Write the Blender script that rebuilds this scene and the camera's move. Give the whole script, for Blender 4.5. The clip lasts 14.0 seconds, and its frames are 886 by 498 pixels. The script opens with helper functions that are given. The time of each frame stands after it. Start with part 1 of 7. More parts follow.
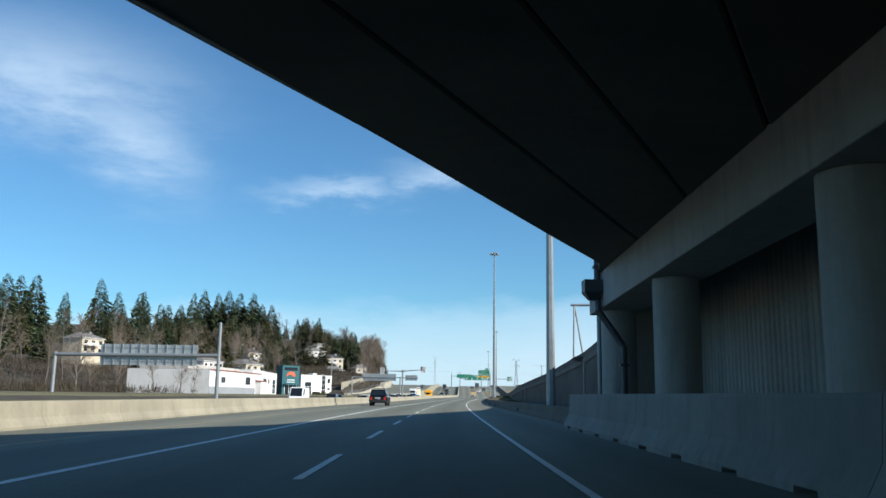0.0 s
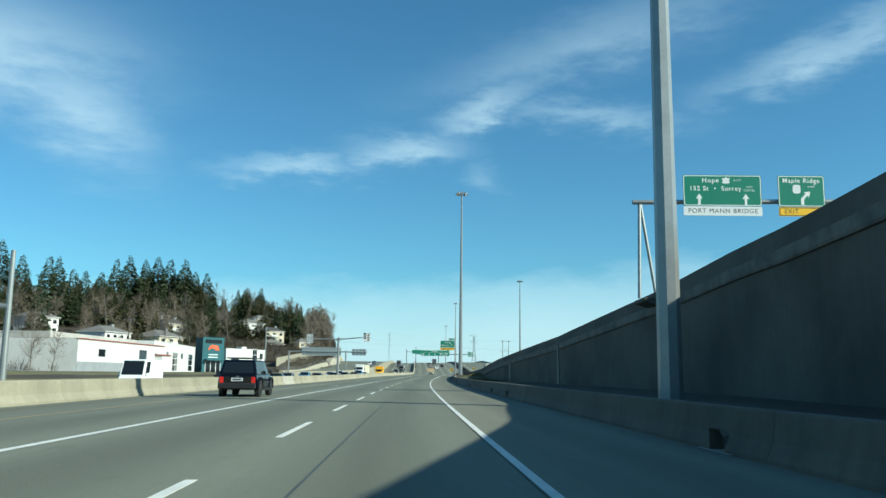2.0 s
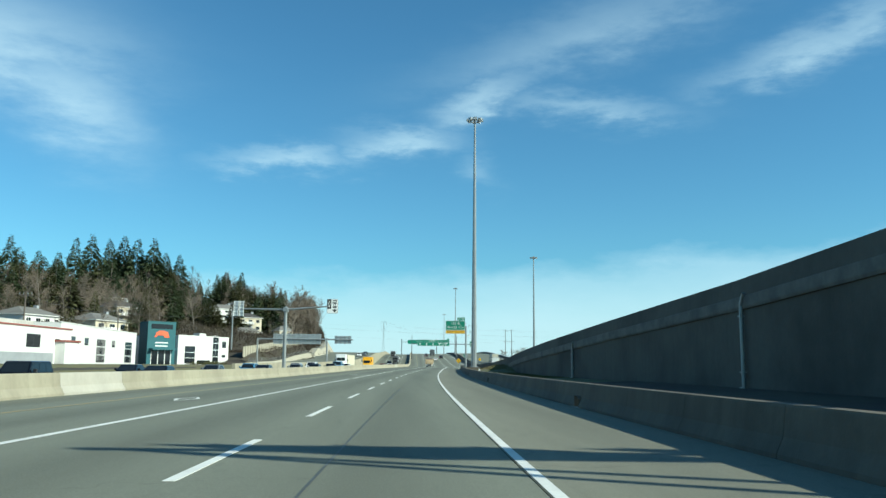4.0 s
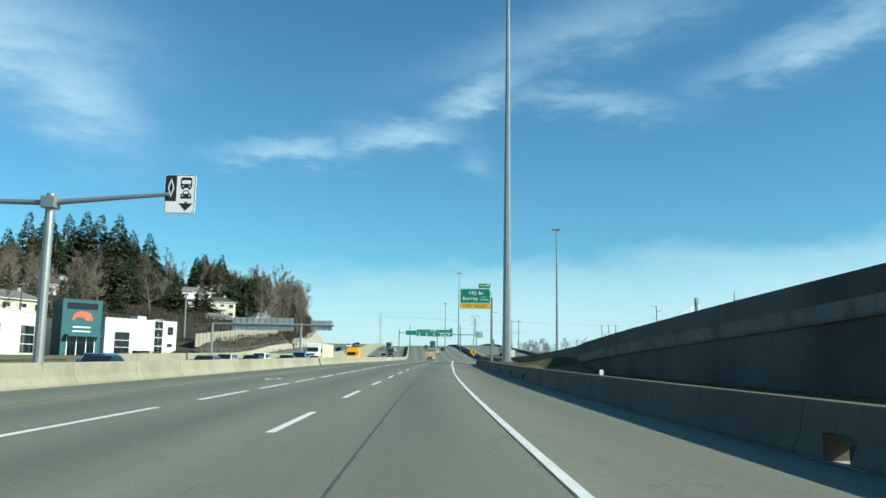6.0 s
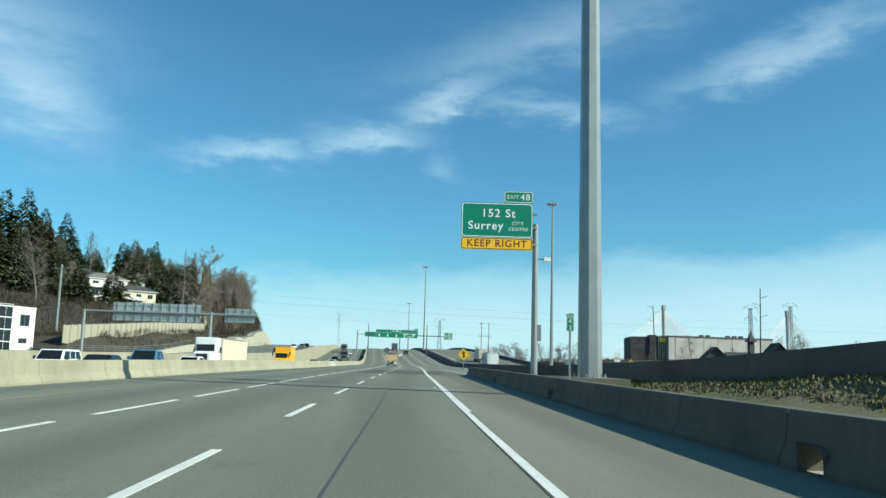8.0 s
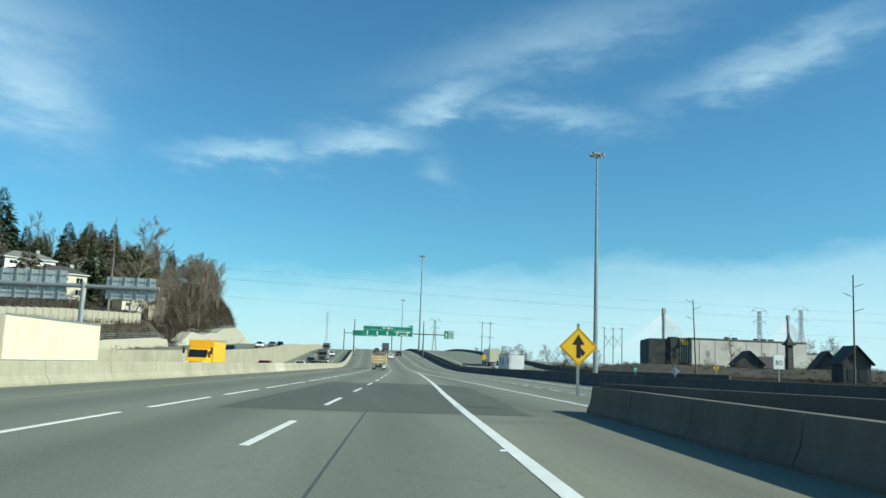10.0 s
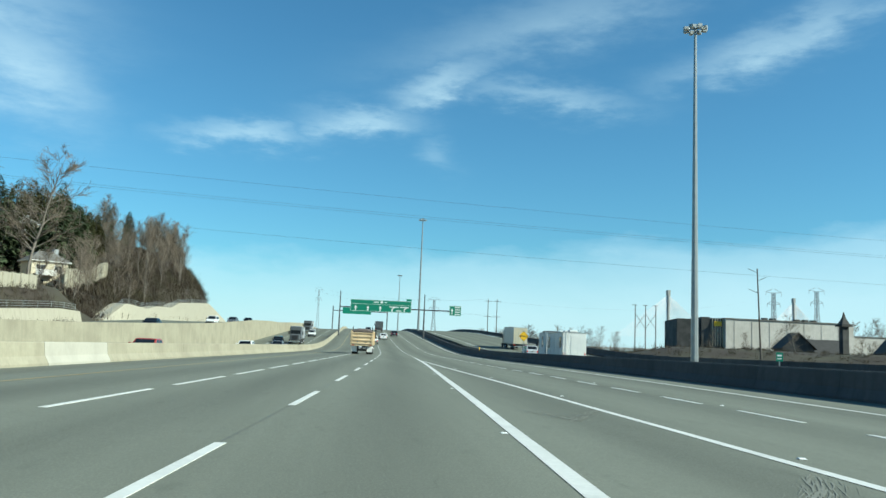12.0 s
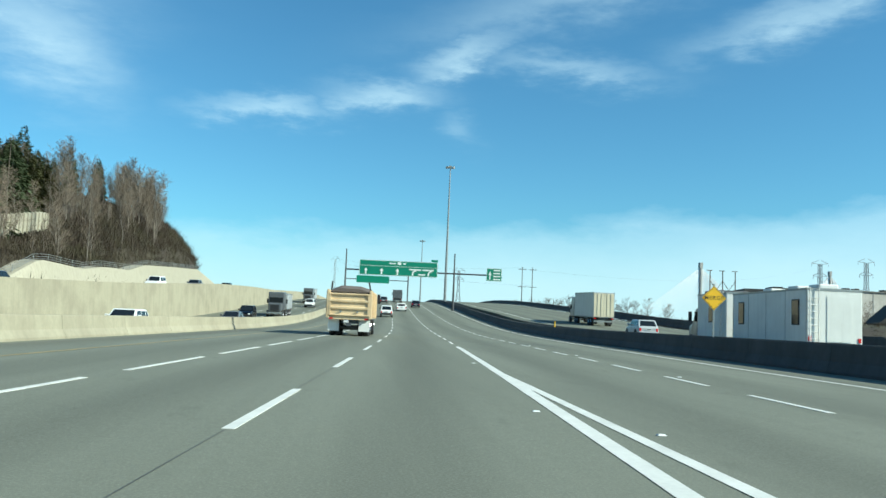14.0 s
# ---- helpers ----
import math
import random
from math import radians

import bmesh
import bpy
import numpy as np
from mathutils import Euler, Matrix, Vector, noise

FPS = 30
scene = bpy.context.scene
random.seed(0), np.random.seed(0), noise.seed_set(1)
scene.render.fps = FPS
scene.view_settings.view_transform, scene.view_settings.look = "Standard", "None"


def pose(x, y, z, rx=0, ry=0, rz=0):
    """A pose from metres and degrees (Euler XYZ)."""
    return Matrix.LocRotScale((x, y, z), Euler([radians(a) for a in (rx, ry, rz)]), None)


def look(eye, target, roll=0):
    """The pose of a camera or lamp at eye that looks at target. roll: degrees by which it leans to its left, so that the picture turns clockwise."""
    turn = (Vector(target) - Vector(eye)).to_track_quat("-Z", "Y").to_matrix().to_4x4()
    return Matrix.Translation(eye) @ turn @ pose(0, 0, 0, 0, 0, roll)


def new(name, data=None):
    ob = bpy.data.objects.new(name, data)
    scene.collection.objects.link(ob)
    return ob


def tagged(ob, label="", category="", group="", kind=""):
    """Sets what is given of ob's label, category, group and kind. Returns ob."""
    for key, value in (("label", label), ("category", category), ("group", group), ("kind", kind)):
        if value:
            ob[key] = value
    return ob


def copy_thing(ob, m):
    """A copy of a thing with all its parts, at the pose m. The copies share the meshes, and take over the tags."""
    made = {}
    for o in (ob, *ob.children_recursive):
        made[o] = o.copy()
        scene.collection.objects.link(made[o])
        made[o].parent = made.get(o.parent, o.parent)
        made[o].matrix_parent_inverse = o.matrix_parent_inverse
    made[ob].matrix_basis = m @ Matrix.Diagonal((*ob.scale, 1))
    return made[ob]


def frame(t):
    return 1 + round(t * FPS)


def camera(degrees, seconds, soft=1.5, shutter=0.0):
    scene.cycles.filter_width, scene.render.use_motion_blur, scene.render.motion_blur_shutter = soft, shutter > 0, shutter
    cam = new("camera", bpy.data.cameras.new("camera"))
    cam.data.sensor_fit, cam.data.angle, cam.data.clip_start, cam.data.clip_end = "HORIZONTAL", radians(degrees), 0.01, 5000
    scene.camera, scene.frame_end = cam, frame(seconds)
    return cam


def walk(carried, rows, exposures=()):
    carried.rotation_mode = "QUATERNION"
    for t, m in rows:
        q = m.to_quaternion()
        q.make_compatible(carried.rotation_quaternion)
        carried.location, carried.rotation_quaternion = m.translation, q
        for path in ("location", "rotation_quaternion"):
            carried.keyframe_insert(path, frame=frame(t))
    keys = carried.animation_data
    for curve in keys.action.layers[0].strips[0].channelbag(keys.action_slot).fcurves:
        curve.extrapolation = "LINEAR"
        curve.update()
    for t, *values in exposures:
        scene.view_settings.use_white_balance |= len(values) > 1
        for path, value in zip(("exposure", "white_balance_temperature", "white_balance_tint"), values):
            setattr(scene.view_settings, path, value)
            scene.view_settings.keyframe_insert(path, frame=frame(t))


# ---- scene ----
cam = camera(57.0, 14.0, soft=1.5)
PATH = [
    (0, (-0.152, 0.887, 1.149), (-0.1488, 2.8555, 1.5038), 0.85),
    (0.5, (-0.042, 13.133, 1.178), (-0.0268, 15.1082, 1.4937), 0.90),
    (1, (0.113, 25.350, 1.180), (0.1576, 27.3298, 1.4591), 1.41),
    (1.5, (0.347, 37.571, 1.185), (0.4503, 39.5502, 1.4504), 0.85),
    (2, (0.573, 49.629, 1.202), (0.6857, 51.6030, 1.5044), 0.67),
    (2.5, (0.807, 61.796, 1.179), (0.9070, 63.7704, 1.4829), 0.74),
    (3, (1.080, 73.993, 1.174), (1.2020, 75.9678, 1.4657), 0.66),
    (5.5, (2.948, 134.121, 1.185), (3.0704, 136.0983, 1.4603), 0.48),
    (6, (3.417, 146.277, 1.181), (3.5421, 148.2549, 1.4483), 0.83),
    (6.5, (3.928, 158.531, 1.194), (4.0766, 160.5050, 1.4778), 1.15),
    (7, (4.539, 170.684, 1.264), (4.6887, 172.6527, 1.5865), 1.21),
    (7.5, (5.180, 182.729, 1.280), (5.3476, 184.6992, 1.5800), 1.43),
    (8, (5.969, 194.848, 1.338), (6.1823, 196.8166, 1.6186), 1.57),
    (8.5, (6.791, 206.908, 1.379), (7.0309, 208.8738, 1.6564), 1.83),
    (11, (11.047, 266.603, 1.648), (11.2683, 268.5694, 1.9409), 2.21),
    (11.5, (12.033, 278.539, 1.658), (12.2727, 280.5086, 1.9067), 2.35),
    (12, (12.991, 290.626, 1.710), (13.2266, 292.5971, 1.9552), 2.34),
    (12.5, (13.862, 302.812, 1.720), (14.0670, 304.7892, 1.9422), 2.12),
    (13, (14.718, 314.956, 1.741), (14.9146, 316.9408, 1.8845), 1.80),
    (13.5, (15.596, 327.072, 1.794), (15.7946, 329.0563, 1.9437), 1.61),
    (14, (16.357, 339.222, 1.846), (16.5418, 341.2050, 2.0258), 2.46),
]
walk(cam, [(t, look(eye, target, roll)) for t, eye, target, roll in PATH], exposures=[(0, 0.36, 6000, 17), (0.5, 0.35, 5700, 13), (1.5, 0.24, 5850, 0), (2.5, 0.42, 5850, -2), (3.2, 0.40, 5900, -2), (8, 0.38, 5900, -2), (11, 0.38, 5900, -2), (14, 0.50, 5900, -2)])

# ---------------------------------------------------------------- sky and sun
SUN_AZ = math.atan2(0.902, -0.432)      # clockwise from +y
SUN_EL = radians(31.5)
world = bpy.data.worlds.new("sky")
scene.world = world
world.use_nodes = True


class Nodes:
    """Small helper to write node graphs."""

    def __init__(self, tree):
        self.t = tree

    def add(self, kind, inputs=None, **props):
        n = self.t.nodes.new(kind)
        for k, v in props.items():
            setattr(n, k, v)
        for k, v in (inputs or {}).items():
            s = n.inputs[k]
            if isinstance(v, bpy.types.NodeSocket):
                self.t.links.new(v, s)
            else:
                s.default_value = v
        return n

    def math(self, op, a, b=0.0, c=0.0):
        return self.add("ShaderNodeMath", {0: a, 1: b, 2: c}, operation=op).outputs[0]

    def mix(self, fac, a, b, blend="MIX"):
        n = self.add("ShaderNodeMix", data_type="RGBA", blend_type=blend)
        for s, v in ((n.inputs[0], fac), (n.inputs[6], a), (n.inputs[7], b)):
            if isinstance(v, bpy.types.NodeSocket):
                self.t.links.new(v, s)
            else:
                s.default_value = v if s.type == "VALUE" else ((*v, 1) if len(v) == 3 else v)
        return n.outputs[2]

    def ramp(self, fac, stops):
        n = self.add("ShaderNodeValToRGB", {0: fac})
        e = n.color_ramp.elements
        while len(e) < len(stops):
            e.new(0.5)
        for el, (p, c) in zip(e, stops):
            el.position, el.color = p, ((c, c, c, 1) if isinstance(c, (int, float)) else (*c, 1))
        return n.outputs[0]

    def noise(self, vec, scale, detail=4, rough=0.55, dim="3D"):
        return self.add("ShaderNodeTexNoise", {"Vector": vec, "Scale": scale, "Detail": detail, "Roughness": rough}, noise_dimensions=dim).outputs[0]


W = Nodes(world.node_tree)
wt = world.node_tree
for n in list(wt.nodes):
    wt.nodes.remove(n)
sky = W.add("ShaderNodeTexSky", sky_type="NISHITA", sun_disc=False, sun_elevation=SUN_EL, sun_rotation=SUN_AZ, air_density=1.0, dust_density=0.4, ozone_density=2.0, altitude=20)
coord = W.add("ShaderNodeTexCoord").outputs["Generated"]
sep = W.add("ShaderNodeSeparateXYZ", {0: coord})
az = W.math("MULTIPLY", W.math("ARCTAN2", sep.outputs[0], sep.outputs[1]), 180 / math.pi)
el = W.math("MULTIPLY", W.math("ARCSINE", sep.outputs[2]), 180 / math.pi)
swirl = W.noise(W.add("ShaderNodeVectorMath", {0: coord, 1: (1, 1, 2.6)}, operation="MULTIPLY").outputs[0], 5.5, 6, 0.62)
fine = W.noise(W.add("ShaderNodeVectorMath", {0: coord, 1: (1, 1, 3.2)}, operation="MULTIPLY").outputs[0], 17, 5, 0.6)
# wisps of high cloud: azimuth, elevation, half length, half height, slope in degrees, density
WISPS = [(-7.3, 14.1, 3.4, 0.65, 4, 0.62), (0.3, 15.6, 3.0, 0.8, 2, 0.62), (6.2, 18.4, 3.3, 0.9, 24, 0.58), (13.5, 17.9, 5.0, 0.8, -6, 0.38),
         (28.5, 20.2, 5.0, 1.0, 14, 0.50), (32, 21.3, 4.0, 0.9, 20, 0.42), (6.7, 13.7, 1.3, 0.8, -30, 0.22), (-22.0, 16.6, 4.2, 2.3, -30, 0.60),
         (-27, 19.6, 7.0, 2.8, 0, 0.62), (14, 22.6, 9.0, 1.6, 14, 0.32), (-60, 25, 14, 4, 10, 0.4), (70, 30, 16, 4, 0, 0.4)]
cloud = None
warp_a = W.math("MULTIPLY", W.math("SUBTRACT", swirl, 0.5), 7.0)
warp_e = W.math("MULTIPLY", W.math("SUBTRACT", fine, 0.5), 3.4)
for a0, e0, ra, re, slope, dens in WISPS:
    c, s = math.cos(radians(slope)), math.sin(radians(slope))
    da = W.math("ADD", W.math("SUBTRACT", az, a0), warp_a)
    de = W.math("ADD", W.math("SUBTRACT", el, e0), warp_e)
    u = W.math("DIVIDE", W.math("ADD", W.math("MULTIPLY", da, c), W.math("MULTIPLY", de, s)), ra)
    v = W.math("DIVIDE", W.math("SUBTRACT", W.math("MULTIPLY", de, c), W.math("MULTIPLY", da, s)), re)
    r2 = W.math("ADD", W.math("MULTIPLY", u, u), W.math("MULTIPLY", v, v))
    blob = W.math("MULTIPLY", W.math("EXPONENT", W.math("MULTIPLY", r2, -0.8)), dens)
    cloud = blob if cloud is None else W.math("MAXIMUM", cloud, blob)
cloud = W.math("MULTIPLY", cloud, W.math("ADD", 0.18, W.math("MULTIPLY", fine, 1.25)))
# a pale veil over the horizon, with streaks, rising to the right
veil_e = W.math("SUBTRACT", el, W.math("ADD", W.math("MULTIPLY", az, 0.06), 7.0))
veil = W.math("MULTIPLY", W.ramp(W.math("ADD", W.math("MULTIPLY", veil_e, -0.11), W.math("MULTIPLY", W.math("SUBTRACT", swirl, 0.5), 0.5)), [(0.0, 0.0), (0.16, 0.40), (0.55, 0.72), (1.0, 0.84)]), 0.95)
sky_col = W.mix(1.0, sky.outputs[0], (0.60, 1.0, 1.10), "MULTIPLY")
whole = W.mix(W.math("MINIMUM", W.math("MAXIMUM", cloud, veil), 0.9), sky_col, (6.3, 7.9, 8.5))
bg = W.add("ShaderNodeBackground", {"Color": whole, "Strength": 0.09})
wt.links.new(bg.outputs[0], W.add("ShaderNodeOutputWorld").inputs[0])

sun = new("sun", bpy.data.lights.new("sun", "SUN"))
sun.data.energy, sun.data.angle, sun.data.color = 5.5, radians(0.5), (1.0, 0.93, 0.76)
sun.matrix_world = look((0, 0, 0), (-math.sin(SUN_AZ) * math.cos(SUN_EL), -math.cos(SUN_AZ) * math.cos(SUN_EL), -math.sin(SUN_EL)))


# ---------------------------------------------------------------- materials
def material(name, color, rough=0.7, metal=0.0, grain=(8.0, 0.12), stain=(0.6, 0.2), bump=0.0, bump_scale=40.0, spec=0.5, tint=None, piece=0.0, island=0.0, coat=0.0, streak=0.0):
    """Base colour with fine grain and broad stains (scale, strength), relief, and optional variation by piece."""
    m = bpy.data.materials.new(name)
    m.use_nodes = True
    N = Nodes(m.node_tree)
    b = m.node_tree.nodes["Principled BSDF"]
    pos = N.add("ShaderNodeTexCoord").outputs["Object"]
    geo = N.add("ShaderNodeNewGeometry").outputs["Position"]
    a = N.noise(geo, grain[0], 4)
    c = N.noise(geo, stain[0], 5)
    col = N.mix(N.math("MULTIPLY", N.ramp(a, [(0.3, 0.0), (0.7, 1.0)]), grain[1] * 2), color, tuple(x * 0.55 for x in color))
    low = tint or tuple(x * 0.5 for x in color)
    col = N.mix(N.math("MULTIPLY", N.ramp(c, [(0.42, 0.0), (0.68, 1.0)]), stain[1] * 2), col, low)
    if streak:
        st = N.noise(N.add("ShaderNodeVectorMath", {0: geo, 1: (1.0, 1.0, 0.06)}, operation="MULTIPLY").outputs[0], 2.6, 5, 0.65)
        col = N.mix(N.math("MULTIPLY", N.ramp(st, [(0.46, 0.0), (0.72, 1.0)]), streak), col, tuple(x * 0.45 for x in color))
    if piece or island:
        r = N.add("ShaderNodeObjectInfo").outputs["Random"] if piece else N.add("ShaderNodeNewGeometry").outputs["Random Per Island"]
        k = piece or island
        col = N.mix(1.0, col, N.ramp(r, [(0.0, 1 - k), (1.0, 1 + k)]), "MULTIPLY")
    m.node_tree.links.new(col, b.inputs["Base Color"])
    b.inputs["Roughness"].default_value, b.inputs["Metallic"].default_value = rough, metal
    b.inputs["Specular IOR Level"].default_value = spec
    b.inputs["Coat Weight"].default_value = coat
    b.inputs["Coat Roughness"].default_value = 0.08
    if bump:
        h = N.noise(geo, bump_scale, 3)
        bn = N.add("ShaderNodeBump", {"Strength": bump, "Distance": 0.02, "Height": h})
        m.node_tree.links.new(bn.outputs[0], b.inputs["Normal"])
    return m


def asphalt(name, color, patch, oily=1.0):
    """Worn asphalt: stone specks, streaks along the lanes and an oily band in the middle of each lane."""
    m = bpy.data.materials.new(name)
    m.use_nodes = True
    N = Nodes(m.node_tree)
    b = m.node_tree.nodes["Principled BSDF"]
    geo = N.add("ShaderNodeNewGeometry").outputs["Position"]
    across = N.add("ShaderNodeAttribute", attribute_name="across").outputs["Fac"]
    along = N.add("ShaderNodeVectorMath", {0: geo, 1: (1.0, 0.03, 1.0)}, operation="MULTIPLY").outputs[0]
    speck = N.noise(geo, 38, 3, 0.75)
    grit = N.noise(geo, 7, 5, 0.75)
    wear = N.noise(along, 0.8, 5, 0.6)
    big = N.noise(geo, 0.09, 5, 0.65)
    lane = N.math("COSINE", N.math("MULTIPLY", N.math("ADD", across, 0.19), 2 * math.pi / 3.62))
    lane = N.math("MULTIPLY", N.math("ADD", lane, 1.0), 0.5)
    oil = N.math("MULTIPLY", N.math("POWER", lane, 1.6), N.math("ADD", 0.25, N.math("MULTIPLY", wear, 0.75)))
    col = N.mix(N.ramp(wear, [(0.35, 0.0), (0.62, 1.0)]), color, patch)
    col = N.mix(N.math("MULTIPLY", oil, oily), col, tuple(x * 0.48 for x in color))
    col = N.mix(N.ramp(big, [(0.45, 0.0), (0.7, 0.4)]), col, tuple(x * 0.72 for x in color))
    col = N.mix(N.ramp(grit, [(0.42, 0.0), (0.78, 0.40)]), col, tuple(x * 0.62 for x in color))
    col = N.mix(N.ramp(speck, [(0.46, 0.0), (0.85, 0.55)]), col, tuple(x * 1.8 for x in color))
    blot = N.noise(N.add("ShaderNodeVectorMath", {0: geo, 1: (1.0, 0.35, 1.0)}, operation="MULTIPLY").outputs[0], 1.9, 3, 0.7)
    col = N.mix(N.ramp(blot, [(0.62, 0.0), (0.72, 0.30)]), col, tuple(x * 0.5 for x in color))
    crack = N.add("ShaderNodeTexVoronoi", {"Vector": N.add("ShaderNodeVectorMath", {0: geo, 1: N.add("ShaderNodeVectorMath", {0: N.add("ShaderNodeTexNoise", {"Vector": geo, "Scale": 1.3}).outputs["Color"], 1: (1.4, 1.4, 0)}, operation="MULTIPLY").outputs[0]}, operation="ADD").outputs[0], "Scale": 0.16}, feature="DISTANCE_TO_EDGE").outputs["Distance"]
    line = N.math("MULTIPLY", N.math("LESS_THAN", crack, 0.0022), N.ramp(big, [(0.45, 0.0), (0.55, 0.28)]))
    col = N.mix(line, col, tuple(x * 0.4 for x in color))
    m.node_tree.links.new(col, b.inputs["Base Color"])
    b.inputs["Roughness"].default_value = 0.85
    b.inputs["Specular IOR Level"].default_value = 0.3
    bn = N.add("ShaderNodeBump", {"Strength": 0.4, "Distance": 0.01, "Height": speck})
    m.node_tree.links.new(bn.outputs[0], b.inputs["Normal"])
    return m


def clear_glass(name, color, rough=0.03):
    """Dark tinted pane with a mirror gloss."""
    m = bpy.data.materials.new(name)
    m.use_nodes = True
    b = m.node_tree.nodes["Principled BSDF"]
    b.inputs["Base Color"].default_value = (*color, 1)
    b.inputs["Roughness"].default_value = rough
    b.inputs["Specular IOR Level"].default_value = 0.45
    return m


ASPHALT = asphalt("asphalt", (0.176, 0.186, 0.145), (0.142, 0.150, 0.117))
ASPHALT_PALE = asphalt("asphalt_pale", (0.186, 0.196, 0.156), (0.156, 0.164, 0.130), 1.0)
ASPHALT_SHOULDER = asphalt("asphalt_shoulder", (0.200, 0.200, 0.153), (0.166, 0.166, 0.127))
ASPHALT_NEW = asphalt("asphalt_patch", (0.122, 0.128, 0.102), (0.104, 0.109, 0.086))
SCUFF = material("road_scuff", (0.235, 0.24, 0.20), 0.85, grain=(12, 0.3), stain=(4, 0.4), tint=(0.19, 0.195, 0.16))
TAR = material("tar_seal", (0.075, 0.078, 0.068), 0.55, grain=(20, 0.2))
PAINT_WHITE = material("road_paint_white", (0.74, 0.74, 0.69), 0.6, grain=(14, 0.14), stain=(1.2, 0.16), bump=0.15)
PAINT_YELLOW = material("road_paint_yellow", (0.40, 0.31, 0.13), 0.65, grain=(9, 0.3), stain=(0.8, 0.3), tint=(0.22, 0.20, 0.14))
CONCRETE = material("concrete_barrier", (0.345, 0.320, 0.232), 0.85, grain=(6, 0.14), stain=(0.45, 0.30), tint=(0.205, 0.185, 0.135), bump=0.3, bump_scale=25, piece=0.06, streak=0.26)
# Shaded counterpart of the barrier concrete: shade in the base colour, plus stains and streaks.
CONCRETE_GREY_SHADED = material("concrete_grey_shaded", (0.128, 0.114, 0.086), 0.88, grain=(5, 0.18), stain=(0.5, 0.4), tint=(0.070, 0.063, 0.050), bump=0.3, bump_scale=22, piece=0.07, streak=0.4)
# Wall concrete with stains; its low base colour also carries the shade.
CONCRETE_WALL_SHADED = material("concrete_wall_shaded", (0.120, 0.113, 0.094), 0.9, grain=(3, 0.14), stain=(0.16, 0.48), tint=(0.056, 0.053, 0.046), bump=0.4, bump_scale=9, streak=0.22)
CONCRETE_PALE = material("concrete_pale", (0.37, 0.345, 0.265), 0.88, grain=(3, 0.1), stain=(0.3, 0.2), tint=(0.37, 0.34, 0.27), bump=0.4, bump_scale=6, streak=0.45)
# Weathered concrete whose near-black base colour stands for the barriers' shadow side.
CONCRETE_DARK_SHADED = material("concrete_weathered_shaded", (0.075, 0.077, 0.078), 0.9, grain=(4, 0.15), stain=(0.6, 0.25), bump=0.3, bump_scale=20, piece=0.08, streak=0.4)
CONCRETE_BRIDGE = material("concrete_bridge", (0.38, 0.37, 0.335), 0.88, grain=(4, 0.12), stain=(0.4, 0.25), tint=(0.31, 0.30, 0.275), bump=0.35, bump_scale=12, streak=0.4)
CONCRETE_ABUTMENT = material("concrete_abutment", (0.46, 0.44, 0.385), 0.9, grain=(5, 0.16), stain=(0.5, 0.3), tint=(0.33, 0.31, 0.27), bump=0.6, bump_scale=14, streak=0.45)
CONCRETE_MID = material("concrete_mid", (0.24, 0.235, 0.21), 0.88, grain=(5, 0.14), stain=(0.5, 0.3), tint=(0.15, 0.147, 0.13), bump=0.3, bump_scale=22, piece=0.07, streak=0.35)
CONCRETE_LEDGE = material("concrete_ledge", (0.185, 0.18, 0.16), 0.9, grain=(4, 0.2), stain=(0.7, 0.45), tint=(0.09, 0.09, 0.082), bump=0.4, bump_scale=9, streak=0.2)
CONCRETE_NEW = material("concrete_new", (0.42, 0.40, 0.335), 0.8, grain=(6, 0.08), stain=(0.8, 0.14), bump=0.2, bump_scale=25)
STEEL = material("galvanised_steel", (0.33, 0.35, 0.345), 0.42, 0.55, grain=(10, 0.1), stain=(1.2, 0.12))
STEEL_DARK = material("dark_steel", (0.10, 0.105, 0.11), 0.5, 0.4)
GRASS = material("rough_grass", (0.120, 0.128, 0.045), 0.95, grain=(3.5, 0.3), stain=(0.35, 0.4), tint=(0.14, 0.105, 0.06), bump=0.8, bump_scale=14)
EARTH = material("brush_earth", (0.048, 0.037, 0.026), 0.95, grain=(1.6, 0.3), stain=(0.09, 0.4), tint=(0.06, 0.058, 0.032), bump=0.8, bump_scale=5)


# ---------------------------------------------------------------- the line of the road
ALONG = [-400, 0, 55, 110, 165, 220, 275, 330, 385, 420, 450, 560, 800, 1500]
TURN = [0, 0, 0.0158, 0.0313, 0.0510, 0.0741, 0.0828, 0.0693, 0.0600, 0.0400, 0.0280, 0.0260, 0.0260, 0.0260]
GRADE_Y = [-400, 0, 55, 110, 165, 220, 275, 330, 385, 400, 426, 452, 480, 549, 600, 640, 720, 1500]
GRADE = [0, 0.0019, 0, -0.001, 0.0024, 0.0062, 0.0021, 0.003, 0.002, 0.004, 0.020, 0.040, 0.045, 0.045, 0.030, 0.008, -0.025, -0.01]
YS = np.arange(-400.0, 1501.0, 1.0)
_tx = np.cumsum(np.interp(YS, ALONG, TURN))
_tz = np.cumsum(np.interp(YS, GRADE_Y, GRADE))
_tx, _tz = _tx - np.interp(0, YS, _tx), _tz - np.interp(0, YS, _tz)


def rx(y):
    return float(np.interp(y, YS, _tx))


def rz(y):
    return float(np.interp(y, YS, _tz))


def heading(y):
    """Degrees to turn a thing about z so that its own y runs along the road."""
    return -math.degrees(math.atan(float(np.interp(y, ALONG, TURN))))


def at(lat, y, z=0.0):
    return Vector((rx(y) + lat, y, rz(y) + z))


